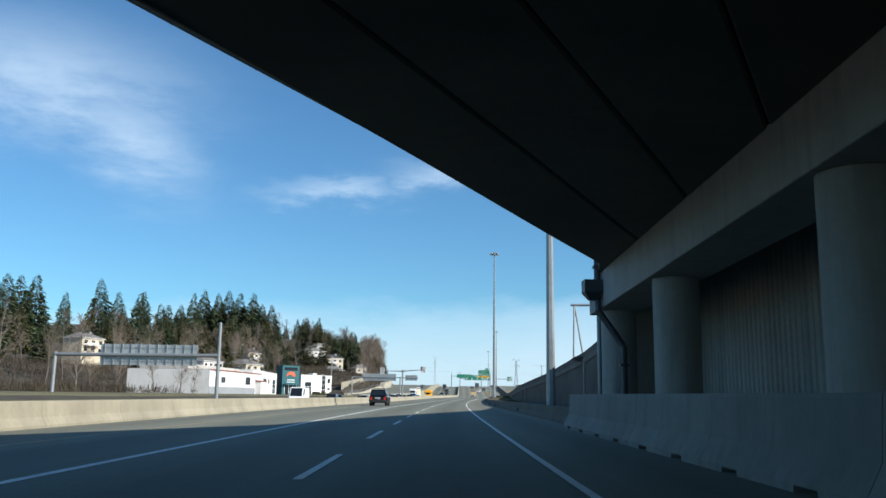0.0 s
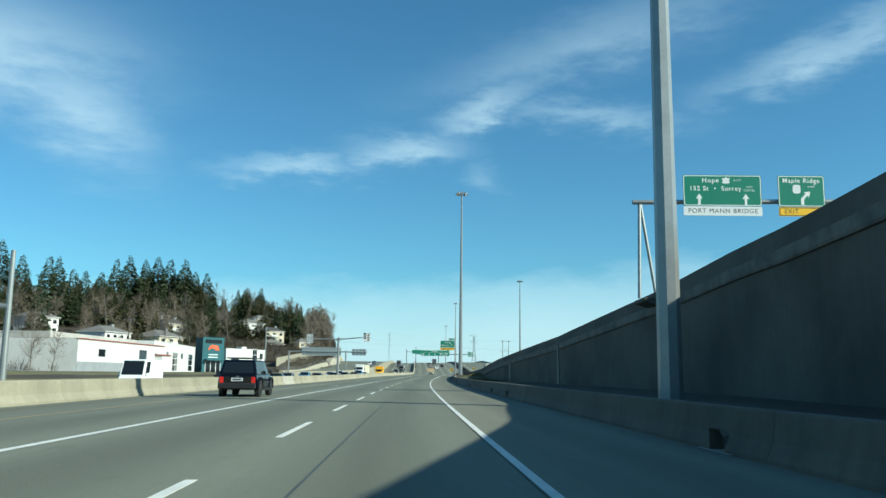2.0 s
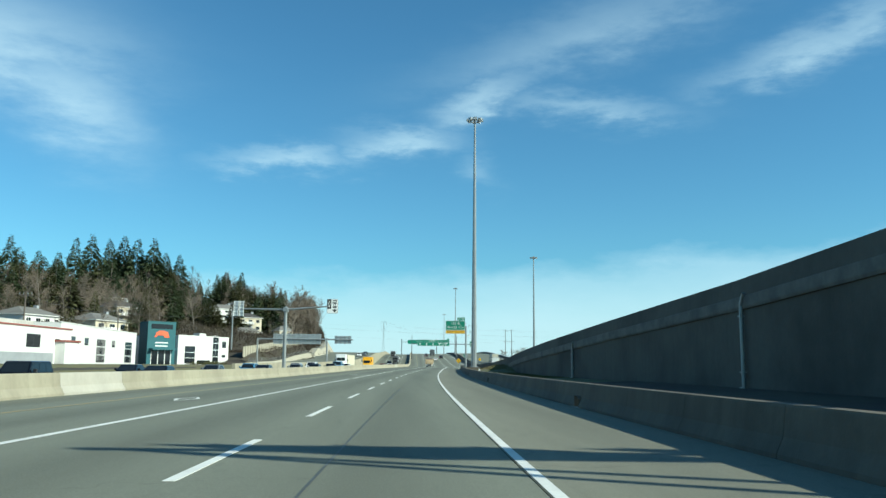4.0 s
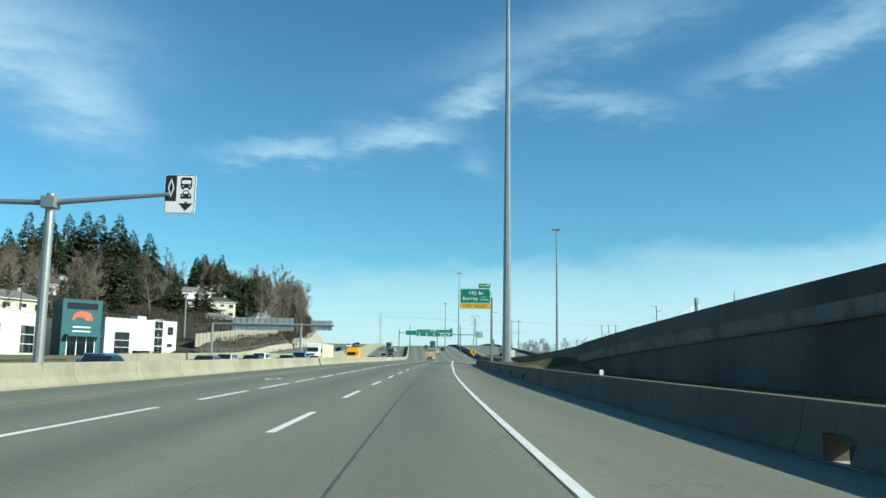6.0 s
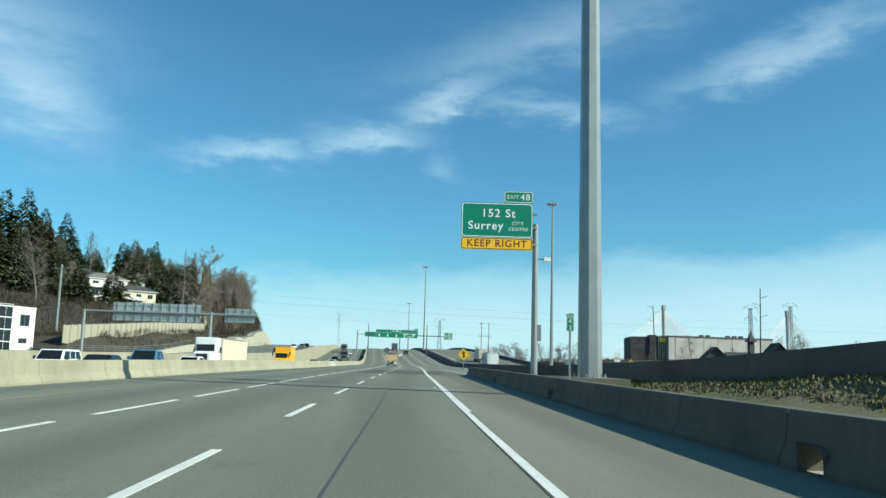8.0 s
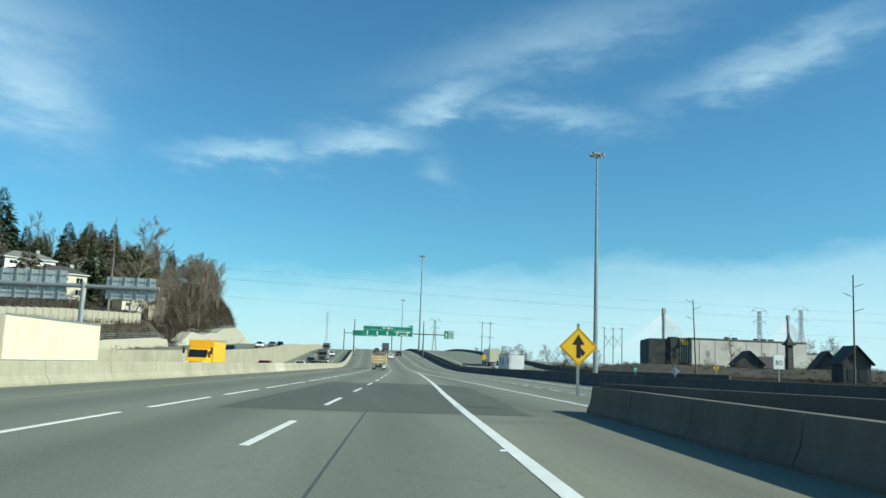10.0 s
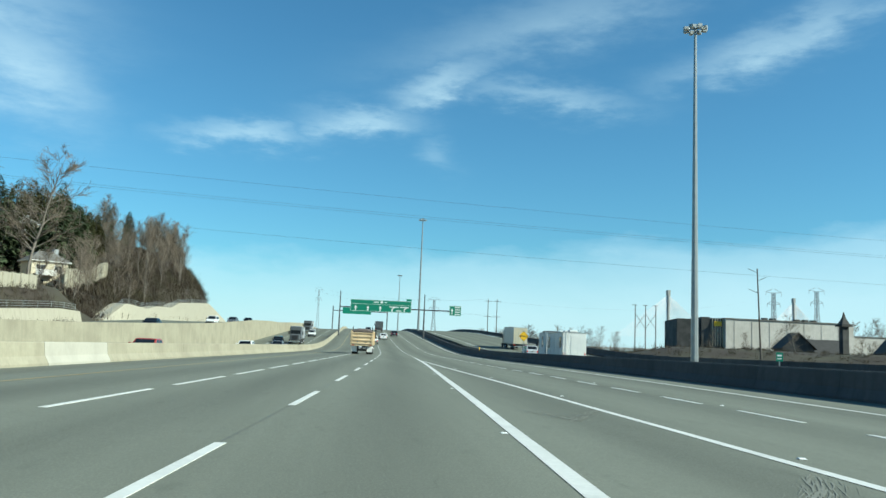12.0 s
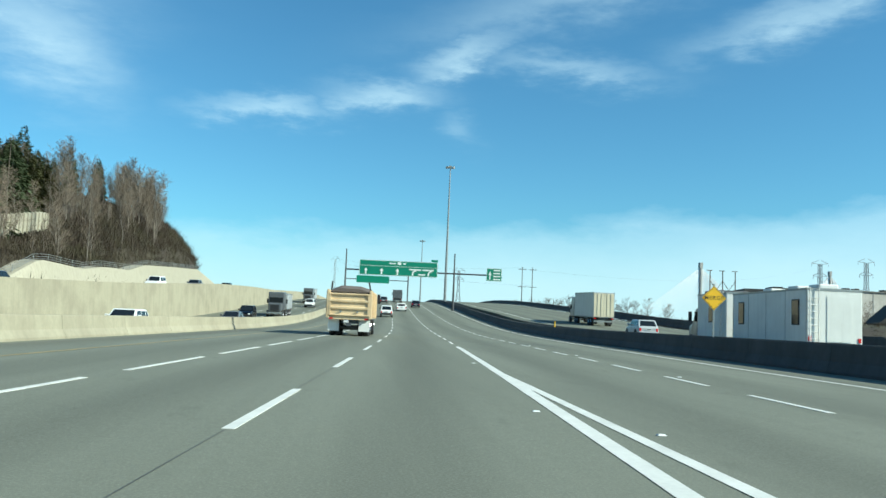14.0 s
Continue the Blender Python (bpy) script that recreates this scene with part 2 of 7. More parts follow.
def road_pose(lat, y, z=0.0, turn=0.0, pitch=True):
    p = at(lat, y, z)
    tilt = math.degrees(math.atan(float(np.interp(y, GRADE_Y, GRADE)))) if pitch else 0
    return Matrix.Translation(p) @ pose(0, 0, 0, 0, 0, heading(y) + turn) @ pose(0, 0, 0, tilt if abs(turn) < 90 else -tilt)


# ---------------------------------------------------------------- mesh helpers
class Mesh:
    def __init__(self):
        self.v, self.f = [], []

    def add(self, verts, faces):
        o = len(self.v)
        self.v += [tuple(p) for p in verts]
        self.f += [tuple(o + i for i in face) for face in faces]
        return self

    def box(self, x0, x1, y0, y1, z0, z1, m=None):
        p = [Vector((x, y, z)) for z in (z0, z1) for y in (y0, y1) for x in (x0, x1)]
        if m is not None:
            p = [m @ q for q in p]
        return self.add(p, [(0, 2, 3, 1), (4, 5, 7, 6), (0, 1, 5, 4), (2, 6, 7, 3), (0, 4, 6, 2), (1, 3, 7, 5)])

    def tube(self, a, b, r0, r1=None, n=8, caps=True, turn=0.0):
        a, b = Vector(a), Vector(b)
        r1 = r0 if r1 is None else r1
        d = (b - a).normalized()
        u = d.orthogonal().normalized() if abs(d.z) < 0.999 else Vector((1, 0, 0))
        w = d.cross(u)
        ring = [(math.cos(turn + 2 * math.pi * i / n), math.sin(turn + 2 * math.pi * i / n)) for i in range(n)]
        vs = [a + r0 * (c * u + s * w) for c, s in ring] + [b + r1 * (c * u + s * w) for c, s in ring]
        fs = [(i, (i + 1) % n, n + (i + 1) % n, n + i) for i in range(n)]
        if caps:
            fs += [tuple(reversed(range(n))), tuple(range(n, 2 * n))]
        return self.add(vs, fs)

    def loft(self, rings, closed=True, caps=True):
        n = len(rings[0])
        vs = [p for r in rings for p in r]
        fs = []
        for k in range(len(rings) - 1):
            for i in range(n if closed else n - 1):
                j = (i + 1) % n
                fs.append((k * n + i, k * n + j, (k + 1) * n + j, (k + 1) * n + i))
        if caps and closed:
            fs += [tuple(reversed(range(n))), tuple(range((len(rings) - 1) * n, len(rings) * n))]
        return self.add(vs, fs)

    def plate(self, outline, y0, y1):
        """An outline in x, z given thickness along y."""
        return self.loft([[(x, y0, z) for x, z in outline], [(x, y1, z) for x, z in outline]])

    def data(self, name):
        me = bpy.data.meshes.new(name)
        me.from_pydata([tuple(p) for p in self.v], [], self.f)
        me.update()
        bm = bmesh.new()
        bm.from_mesh(me)
        bmesh.ops.recalc_face_normals(bm, faces=bm.faces)
        bm.to_mesh(me)
        bm.free()
        return me


def part(name, mesh, mat, parent=None, label="", smooth=False, bevel=0.0):
    """One mesh object, under a thing or a part where one is given."""
    me = mesh.data(name) if isinstance(mesh, Mesh) else mesh
    if mat and not me.materials:
        me.materials.append(mat)
    ob = new(name, me)
    if smooth:
        me.shade_smooth()
    if bevel:
        b = ob.modifiers.new("edge", "BEVEL")
        b.width, b.segments, b.limit_method, b.angle_limit = bevel, 2, "ANGLE", radians(35)
    if parent:
        ob.parent = parent
    return tagged(ob, label=label)


def thing(name, label, category, m=None, group="", kind=""):
    ob = new(name)
    ob.matrix_basis = m if m is not None else Matrix()
    return tagged(ob, label, category, group, kind)


def ribbon(profile_at, ys, closed=True):
    """Loft of cross sections; profile_at(y) gives points (lat, z above road)."""
    return Mesh().loft([[at(l, y, z) for l, z in profile_at(y)] for y in ys], closed)


def steps(a, b, d):
    n = max(1, round((b - a) / d))
    return [a + (b - a) * i / n for i in range(n + 1)]


def interp(pairs):
    xs, vs = [p[0] for p in pairs], [p[1] for p in pairs]
    return lambda y: float(np.interp(y, xs, vs))


def text_mesh(body, size, align="CENTER", bold=0.0):
    cu = bpy.data.curves.new("text", "FONT")
    cu.body, cu.size, cu.align_x, cu.align_y, cu.extrude, cu.offset = body, size, align, "CENTER", 0.001, bold
    cu.space_character = 1.16
    ob = bpy.data.objects.new("text", cu)
    scene.collection.objects.link(ob)
    me = bpy.data.meshes.new_from_object(ob.evaluated_get(bpy.context.evaluated_depsgraph_get()))
    bpy.data.objects.remove(ob)
    me.transform(pose(0, 0, 0, 90))
    return me


def lettering(body, x, z, y, size, mat, parent, align="CENTER", bold=0.0, name="lettering"):
    me = text_mesh(body, size, align, bold)
    me.transform(Matrix.Translation((x, -0.0025, z)))
    me.materials.clear()
    return part(name, me, mat, parent)


# ---------------------------------------------------------------- lateral lines, metres from the lane's middle
LINE_L, LINE_R, LINE_L2, LINE_YELLOW = -2.06, 1.66, -5.53, -9.05
MEDIAN = -12.4
ramp_edge = interp([(-60, -40.5), (0, -8.9), (16.8, -0.1), (21.8, 2.45), (26.2, 4.75), (29, 5.1), (33, 5.95), (38, 7.2), (46, 9.2), (56, 11.7), (65, 13.4), (72, 14.0), (80, 14.8), (86, 15.0), (98.7, 15.4), (135, 14.9), (157, 13.6), (178, 12), (202, 11.2), (214, 9.9), (221, 9.2), (240, 7.4), (264, 5.0)])
ramp_top = interp([(-60, 7.45), (38, 7.45), (56, 7.5), (65, 7.25), (72, 7.2), (80, 7.1), (86, 7.0), (98.7, 6.5), (135, 5.2), (157, 4.42), (178, 3.48), (192, 2.95), (203, 2.45), (207, 2.05), (214, 1.70), (221, 1.40), (240, 1.0), (264, 0.80)])
soffit = interp([(-60, 6.6), (0, 5.88), (27.3, 5.26), (31, 5.2)])
right_edge = interp([(200, 21.0), (264, 14.6), (290, 13.5), (312, 13.4), (330, 13.0), (360, 12.0), (376, 11.5), (400, 11.4), (900, 11.4)])
ramp_line = interp([(262, 12.5), (285, 11.5), (300, 11.2), (323, 11.2), (345, 10.8), (365, 10.2), (400, 10.5), (900, 10.5)])
upper_z = interp([(215, 0.25), (248, 0.56), (277, 0.70), (295, 0.82), (309, 1.05), (326, 1.2), (366, 1.9), (400, 2.8), (420, 3.4), (468, 5.4), (495, 6.1), (521, 6.5), (560, 7.6), (620, 9.1), (700, 9.0), (900, 7)])
cliff_top = interp([(300, 1.5), (355, 2.05), (375, 2.95), (393, 4.3), (424, 5.7), (434, 5.6), (444, 4.6), (451, 5.0), (460, 8.4), (478, 8.1), (490, 9.2), (507, 9.6), (521, 11.5), (560, 13.4), (605, 15.4), (622, 13.4), (640, 11.0), (660, 9.5), (700, 9.0)])
cliff_lat = interp([(300, -51.8), (432, -52.0), (450, -53.0), (460, -52.0), (478, -52.5), (500, -53.6), (521, -55.0), (560, -58.6), (605, -63.0), (640, -63.2), (700, -66)])


# ---------------------------------------------------------------- ground
def smooth01(t):
    t = min(1.0, max(0.0, t))
    return t * t * (3 - 2 * t)


foot_lat = interp([(-200, -130), (100, -110), (200, -95), (300, -92), (345, -62), (420, -58), (440, -55.5), (460, -54), (500, -55.4), (521, -57), (560, -60.5), (605, -64.6), (625, -66), (640, -72), (660, -104), (700, -150), (800, -260), (1000, -420)])
fence_base = interp([(322, 3.4), (335, 4.2), (380, 6.8), (421, 8.5), (440, 9.6)])


def ground_z(x, y):
    yy = max(-350.0, min(1400.0, y))
    lat = x - rx(yy)
    near = rz(yy) - (0.45 if lat > -13.5 else 1.05)
    if lat > 0:
        k = smooth01((lat - 36) / 30)
        far = -0.8 + 2.3 * smooth01((yy - 375) / 90) * smooth01((lat - 38) / 30)
        # scrub bank between the side road and the houses on the plain
        s = (y - 496 + 0.55 * (x - 85)) * 0.876
        bank = 4.2 * smooth01(s / 20) * (1 - smooth01((s - 26) / 40)) * smooth01((x - 84) / 26) * (1 - smooth01((x - 215) / 50))
        return near * (1 - k) + far * k + bank * (0.85 + 0.35 * noise.noise((x * 0.05, y * 0.05, 7)))
    d = foot_lat(yy) - lat
    base = near
    if lat < -28:
        k = smooth01((-28 - lat) / 14)
        base = near * (1 - k) + k * max(0.9, upper_z(yy) - 0.5) if yy < 760 else near * (1 - k)
    if 322 < yy < 446 and lat < -52.6:
        bank = cliff_top(yy) - 0.3
        bank += (fence_base(yy) - bank) * smooth01((-52.6 - lat) / 2.6)
        base += (max(base, bank) - base) * smooth01((yy - 322) / 14) * smooth01((446 - yy) / 14)
    if d > 0:
        c = max(0.0, cliff_top(yy) - 0.25 - base) if 446 <= yy < 690 else 0.0
        c *= smooth01(d / 2.5)
        bluff = 1.5 + 15 * smooth01((yy - 480) / 90)
        rise = (bluff * (1 - math.exp(-d / 6.5)) + 0.24 * d / (1 + d / 140)) * smooth01((760 - yy) / 120) * smooth01((yy + 300) / 300)
        base += c + rise * (0.88 + 0.24 * noise.noise((x * 0.012, y * 0.012, 3)))
    return base


def build_ground():
    xs = sorted(set([-4500, -3200, -2200, -1500, -1000, -700] + list(range(-500, -150, 14)) + list(range(-150, -84, 5)) + list(range(-84, -20, 2)) + list(range(-20, 100, 5)) + list(range(100, 240, 6)) + list(range(240, 400, 15)) + [450, 550, 700, 1000, 1500, 2200, 3200, 4500]))
    ys = sorted(set([-4500, -2500, -1200, -600] + list(range(-400, 0, 20)) + list(range(0, 760, 6)) + list(range(760, 1100, 20)) + [1200, 1400, 1700, 2200, 3000, 3800, 4700]))
    m = Mesh()
    m.v = [(x, y, ground_z(x, y)) for y in ys for x in xs]
    n = len(xs)
    m.f = [(j * n + i, j * n + i + 1, (j + 1) * n + i + 1, (j + 1) * n + i) for j in range(len(ys) - 1) for i in range(n - 1)]
    ob = part("ground", m, EARTH, smooth=True)
    return tagged(ob, "brown brushy earth rising to a wooded hill", "ground", kind="structure")


build_ground()


# ---------------------------------------------------------------- roads
def road_sheet(name, left, right, y0, y1, z, mat, label, depth=0.3, d=4.0, category="road"):
    ob = part(name, ribbon(lambda y: [(left(y), z(y) - depth), (left(y), z(y)), (right(y), z(y)), (right(y), z(y) - depth)], steps(y0, y1, d)), mat)
    vs = ob.data.vertices
    ob.data.attributes.new("across", "FLOAT", "POINT").data.foreach_set("value", [v.co.x - rx(v.co.y) for v in vs])
    return tagged(ob, label, category, kind="structure")


zero = lambda y: 0.0
frontage_z = interp([(262, 0.1), (388, 0.1), (410, 0.4), (432, 0.85), (470, 1.1), (600, 0.6), (900, 0.1)])
road_sheet("road_main", lambda y: MEDIAN - 0.3, lambda y: LINE_R - 0.1 if y < 262 else right_edge(y) + 1.3, -120, 291, zero, ASPHALT, "worn grey asphalt freeway with faint wheel tracks")
road_sheet("road_main_far", lambda y: MEDIAN - 0.3, lambda y: right_edge(y) + 1.3, 291, 900, zero, ASPHALT_PALE, "paler grey asphalt freeway beyond the ramp")
road_sheet("road_shoulder", lambda y: LINE_R - 0.08, lambda y: 5.9, -120, 262, zero, ASPHALT_SHOULDER, "pale dusty asphalt shoulder beside the barrier")
road_sheet("road_opposite", lambda y: -27.8, lambda y: MEDIAN - 0.32, -120, 900, lambda y: -0.5, ASPHALT, "grey asphalt of the opposite carriageway")
road_sheet("road_upper", lambda y: cliff_lat(y) + 0.6 if y > 330 else -44.5, lambda y: -28.6, 262, 760, lambda y: upper_z(y) - rz(y), ASPHALT, "grey asphalt road climbing above a retaining wall")
road_sheet("road_frontage", lambda y: right_edge(y) + 3.0, lambda y: right_edge(y) + 22.0, 232, 900, frontage_z, ASPHALT, "grey asphalt road behind the dark barrier")


# paint: each stripe is a thin sheet on the road
def stripe(m, lat, y0, y1, w=0.12, z=0.006, d=5.0):
    f = lat if callable(lat) else (lambda y: lat)
    m.loft([[at(f(y) - w / 2, y, z), at(f(y) + w / 2, y, z)] for y in steps(y0, y1, d)], closed=False, caps=False)


def line_thing(name, mesh, mat, label):
    return tagged(part(name, mesh, mat), label, "road marking", kind="structure")


edge = Mesh()
stripe(edge, LINE_R, -100, 214, 0.13)
stripe(edge, interp([(214, 1.69), (225, 1.68), (245, 1.60), (262, 1.48), (275, 1.45), (285, 1.49), (298, 1.55), (322, 1.59), (335, 1.65), (346, 1.70), (376, 1.68)]), 214, 376, 0.21)
line_thing("road_marking_edge", edge, PAINT_WHITE, "solid white edge line worn on the asphalt")
gore = Mesh()
gore_lat = interp([(262, 6.1), (276, 5.45), (283, 5.1), (291, 4.74), (300, 4.4), (310, 3.93), (320, 3.5), (330, 2.98), (345, 2.25), (359, 1.66)])
stripe(gore, gore_lat, 262, 359, 0.17)
line_thing("road_marking_gore", gore, PAINT_WHITE, "solid white line of the merging ramp")
far_edge = Mesh()
stripe(far_edge, ramp_line, 262, 880, 0.19)
line_thing("road_marking_ramp_edge", far_edge, PAINT_WHITE, "solid white line along the dark barrier")
solid = Mesh()
stripe(solid, LINE_L2, -100, 164.5, 0.17)
line_thing("road_marking_solid", solid, PAINT_WHITE, "solid white line of the carpool lane")
yellow = Mesh()
stripe(yellow, LINE_YELLOW, -100, 880, 0.12)
line_thing("road_marking_yellow", yellow, PAINT_YELLOW, "faded yellow line along the median")
for y in (126.0, 186.0):
    d_ = Mesh()
    k = [(0.0, -1.5), (0.42, 0.0), (0.0, 1.5), (-0.42, 0.0)]
    d_.add([at(-7.25 + u * q, y + v * q2, 0.006) for q, q2 in ((1.0, 1.0), (0.62, 0.78)) for u, v in k], [(i, (i + 1) % 4, 4 + (i + 1) % 4, 4 + i) for i in range(4)])
    line_thing("road_marking_diamond", d_, PAINT_WHITE, "white carpool diamond painted on the lane")
front = Mesh()
stripe(front, lambda y: right_edge(y) + 5.0, 268, 880, 0.15)
stripe(front, lambda y: right_edge(y) + 20.5, 268, 880, 0.15)
for v in range(len(front.v)):
    p = front.v[v]
    front.v[v] = (p[0], p[1], p[2] + frontage_z(p[1]))
line_thing("road_marking_frontage", front, PAINT_WHITE, "solid white lines of the road behind the barrier")


def dash_mesh(length):
    return Mesh().box(-0.065, 0.065, -length / 2, length / 2, 0.002, 0.008).data("dash")


DASH = dash_mesh(4.6)
DASH.materials.append(PAINT_WHITE)
DASH_SHORT = dash_mesh(2.9)
DASH_SHORT.materials.append(PAINT_WHITE)
DASH_LONG = dash_mesh(5.4)
DASH_LONG.materials.append(PAINT_WHITE)


def dashes(lat, y0, y1, step, group, mesh=None, z=0.0):
    f = lat if callable(lat) else (lambda y: lat)
    holder = thing("road_marking_dashes", "row of white lane dashes on grey asphalt", "road marking", kind="structure", group=group)
    y = y0
    while y < y1:
        ob = part("dash", mesh or DASH, None, holder)
        slope = math.degrees(math.atan((f(y + 2) - f(y - 2)) / 4))
        ob.matrix_basis = road_pose(f(y), y, z, -slope)
        y += step
    return holder


STEP = 10.48
dashes(LINE_L, 14.5 - 8 * STEP, 240, STEP, "lane dashes")
dashes(LINE_L, 297.8 - 5 * 10.4, 700, 10.4, "lane dashes")
dashes(LINE_L2, 170.4, 279, 7.2, "lane dashes", DASH_LONG)
dashes(LINE_L2, 284.8, 700, 7.26, "lane dashes", DASH_LONG)
ramp_dash = interp([(262, 9.0), (280, 8.25), (290, 7.88), (305, 7.7), (316, 7.42), (330, 7.05), (340, 6.6), (352, 6.08), (368, 5.85), (400, 5.5), (900, 5.5)])
dashes(ramp_dash, 280.3 + 1.45 - 3 * 5.06, 640, 5.06, "lane dashes", DASH_SHORT)
dashes(LINE_R, 374, 700, 8.6, "lane dashes")
for off in (-16.6, -20.2, -23.8):
    dashes(off, 5, 640, STEP, "lane dashes of the opposite carriageway", z=-0.5)

tar = Mesh()
stripe(tar, interp([(40, -1.0), (80, -0.75), (150, -0.55), (215, -0.42), (262, -0.9)]), 50, 262, 0.032, 0.004)
stripe(tar, LINE_L - 0.02, 262, 520, 0.014, 0.003)
line_thing("road_seam", tar, TAR, "dark tar seal along a joint in the asphalt")
patch_ = Mesh()
patch_.loft([[at(-4.3, y, 0.004), at(-2.3, y, 0.004)] for y in steps(262, 288.4, 3)], closed=False, caps=False)
patch_.loft([[at(-2.3, y, 0.004), at(1.32, y - (0.3 if y > 289 else 0), 0.004)] for y in steps(262, 290.3, 3)], closed=False, caps=False)
patch_.loft([[at(1.56, y, 0.004), at(3.2 + 0.012 * (y - 276) + 0.07 * math.sin(y * 1.3), y - (0.6 if y > 289 else 0), 0.004)] for y in steps(262, 289.8, 1.4)], closed=False, caps=False)
tagged(part("road_patch", patch_, ASPHALT_NEW), "darker patch of newer asphalt across the lane", "road patch", kind="structure")


def scuff(line, width, count, seed):
    """Ragged smear of dried cement: many thin slivers dragged along a line on the asphalt."""
    r = random.Random(seed)
    m = Mesh()
    for _ in range(count):
        k = r.uniform(0, len(line) - 1.001)
        (a0, b0), (a1, b1) = line[int(k)], line[int(k) + 1]
        f = k % 1
        d = Vector((a1 - a0, b1 - b0)).normalized()
        d.rotate(Matrix.Rotation(r.gauss(0, 0.10), 2))
        n = Vector((-d.y, d.x))
        o = r.gauss(0, width)
        c = Vector((a0 + (a1 - a0) * f, b0 + (b1 - b0) * f)) + n * o
        L, w = r.uniform(0.10, 0.45), r.uniform(0.004, 0.020) * math.exp(-abs(o) / (width * 2))
        ring = [c - d * L, c - d * L * 0.3 + n * w, c + d * L * 0.4 + n * w * 0.7, c + d * L, c + d * L * 0.2 - n * w * 0.8, c - d * L * 0.4 - n * w]
        m.add([at(p.x, p.y, 0.0045 + 0.001 * r.random()) for p in ring], [(0, 1, 2, 3, 4, 5)])
    tagged(part("road_scuff", m, SCUFF), "pale scuffed smear on the asphalt beside the merging line", "road stain", kind="structure")


scuff([(2.3, 276.35), (2.95, 276.05)], 0.03, 45, 60)
scuff([(2.75, 275.4), (3.0, 275.0)], 0.04, 20, 61)
scuff([(3.0, 280.3), (3.4, 279.5), (4.3, 281.0), (5.1, 282.5)], 0.12, 130, 62)
scuff([(3.6, 275.2), (4.3, 276.2)], 0.12, 60, 63)
scuff([(1.75, 291.5), (2.3, 290.2), (3.0, 289.1), (3.3, 287.9)], 0.16, 260, 64)
scuff([(3.3, 287.9), (3.9, 288.5), (4.5, 289.4)], 0.10, 60, 65)
scuff([(2.6, 296.9), (3.3, 296.9), (4.2, 298.6)], 0.12, 150, 66)
scuff([(2.4, 306.2), (2.95, 304.6), (4.2, 307.6)], 0.10, 120, 67)


# ---------------------------------------------------------------- barriers
def barrier_profile(h, w=0.62, both=True):
    """Safety-shape section: x across, z up."""
    k = h / 0.81
    right = [(w / 2, 0.0), (w / 2, 0.08 * k), (0.20, 0.33 * k), (0.15, 0.77 * k), (0.135, h)]
    return right + [(-x, z) for x, z in reversed(right)]


def barrier_mesh(length, h=0.81, w=0.62, slots=False):
    prof = barrier_profile(h, w)
    m = Mesh()
    if not slots:
        m.loft([[(x, y, z) for x, z in prof] for y in (-length / 2 + 0.008, length / 2 - 0.008)])
    else:
        # two drain slots along the foot
        b, h2 = length / 2 - 0.008, 0.34
        low = [(x, max(z, 0.09)) for x, z in prof]
        rows = [(-b, prof)]
        for c in (-length * 0.24, length * 0.24):
            rows += [(c - h2 - 0.01, prof), (c - h2, low), (c + h2, low), (c + h2 + 0.01, prof)]
        m.loft([[(x, y, z) for x, z in p] for y, p in rows + [(b, prof)]])
    return m.data("barrier")


def barrier_open(length, h, w, off):
    """A piece with a drain opening through its foot, off metres from its middle."""
    prof = barrier_profile(h, w)
    cut = [(x, max(z, 0.34)) for x, z in prof]
    b = length / 2 - 0.008
    a0, a1 = off - 0.30, off + 0.30
    mid = [(x, max(z, 0.24)) for x, z in prof]
    return Mesh().loft([[(x, y, z) for x, z in p] for y, p in ((-b, prof), (a0 - 0.01, prof), (a0, mid), (a0 + 0.18, cut), (a1, cut), (a1 + 0.004, prof), (b, prof))]).data("barrier")


def barrier_row(lat, y0, y1, length, mesh, mat, name, label, group, z=0.0, drains=(), newer=()):
    f = lat if callable(lat) else (lambda y: lat)
    fz = z if callable(z) else (lambda y: z)
    mesh.materials.clear()
    mesh.materials.append(mat)
    y = y0 + length / 2
    while y <= y1:
        slope = math.degrees(math.atan((f(y + 1) - f(y - 1)) / 2))
        drain = [d - y for d in drains if abs(d - y) < length / 2]
        fresh = name == "concrete_barrier" and any(abs(y - n) < length / 2 for n in newer)
        ob = part(name, barrier_open(length, 0.70, 0.60, max(-1.4, min(1.4, drain[0]))) if drain else mesh, mat if drain else None)
        ob.matrix_basis = road_pose(f(y), y, fz(y), -slope)
        if fresh:
            ob.data = mesh.copy()
            ob.data.materials[0] = CONCRETE_NEW
        tagged(ob, "pale newer concrete median barrier section on the road" if fresh else label, "barrier", group)
        y += length


barrier_row(MEDIAN, -40, 700, 6.0, barrier_mesh(6.0, 0.79, 0.7), CONCRETE, "concrete_barrier", "tan weathered concrete median barrier on the road", "median barriers", newer=(130, 325))
# Right-hand row: the road face's shade is painted in by darker concrete.
barrier_row(interp([(32, 5.36), (150, 5.3), (200, 5.16), (264, 5.2)]), 32.6, 264, 4.0, barrier_mesh(4.0, 0.70, 0.60), CONCRETE_GREY_SHADED, "concrete_barrier", "concrete roadside barrier toned dark for its shaded side, with drain openings through it", "roadside barriers", drains=(62.4, 91.2, 99.6, 122, 155.5, 187.9, 195.5, 203.8, 220.8, 239.7))
barrier_row(lambda y: 4.75 + 0.005 * (y - 20), -7.4, 33.0, 5.7, barrier_mesh(5.7, 1.24, 0.8, True), CONCRETE_MID, "concrete_barrier", "tall grey concrete barrier under the overpass", "overpass barriers")
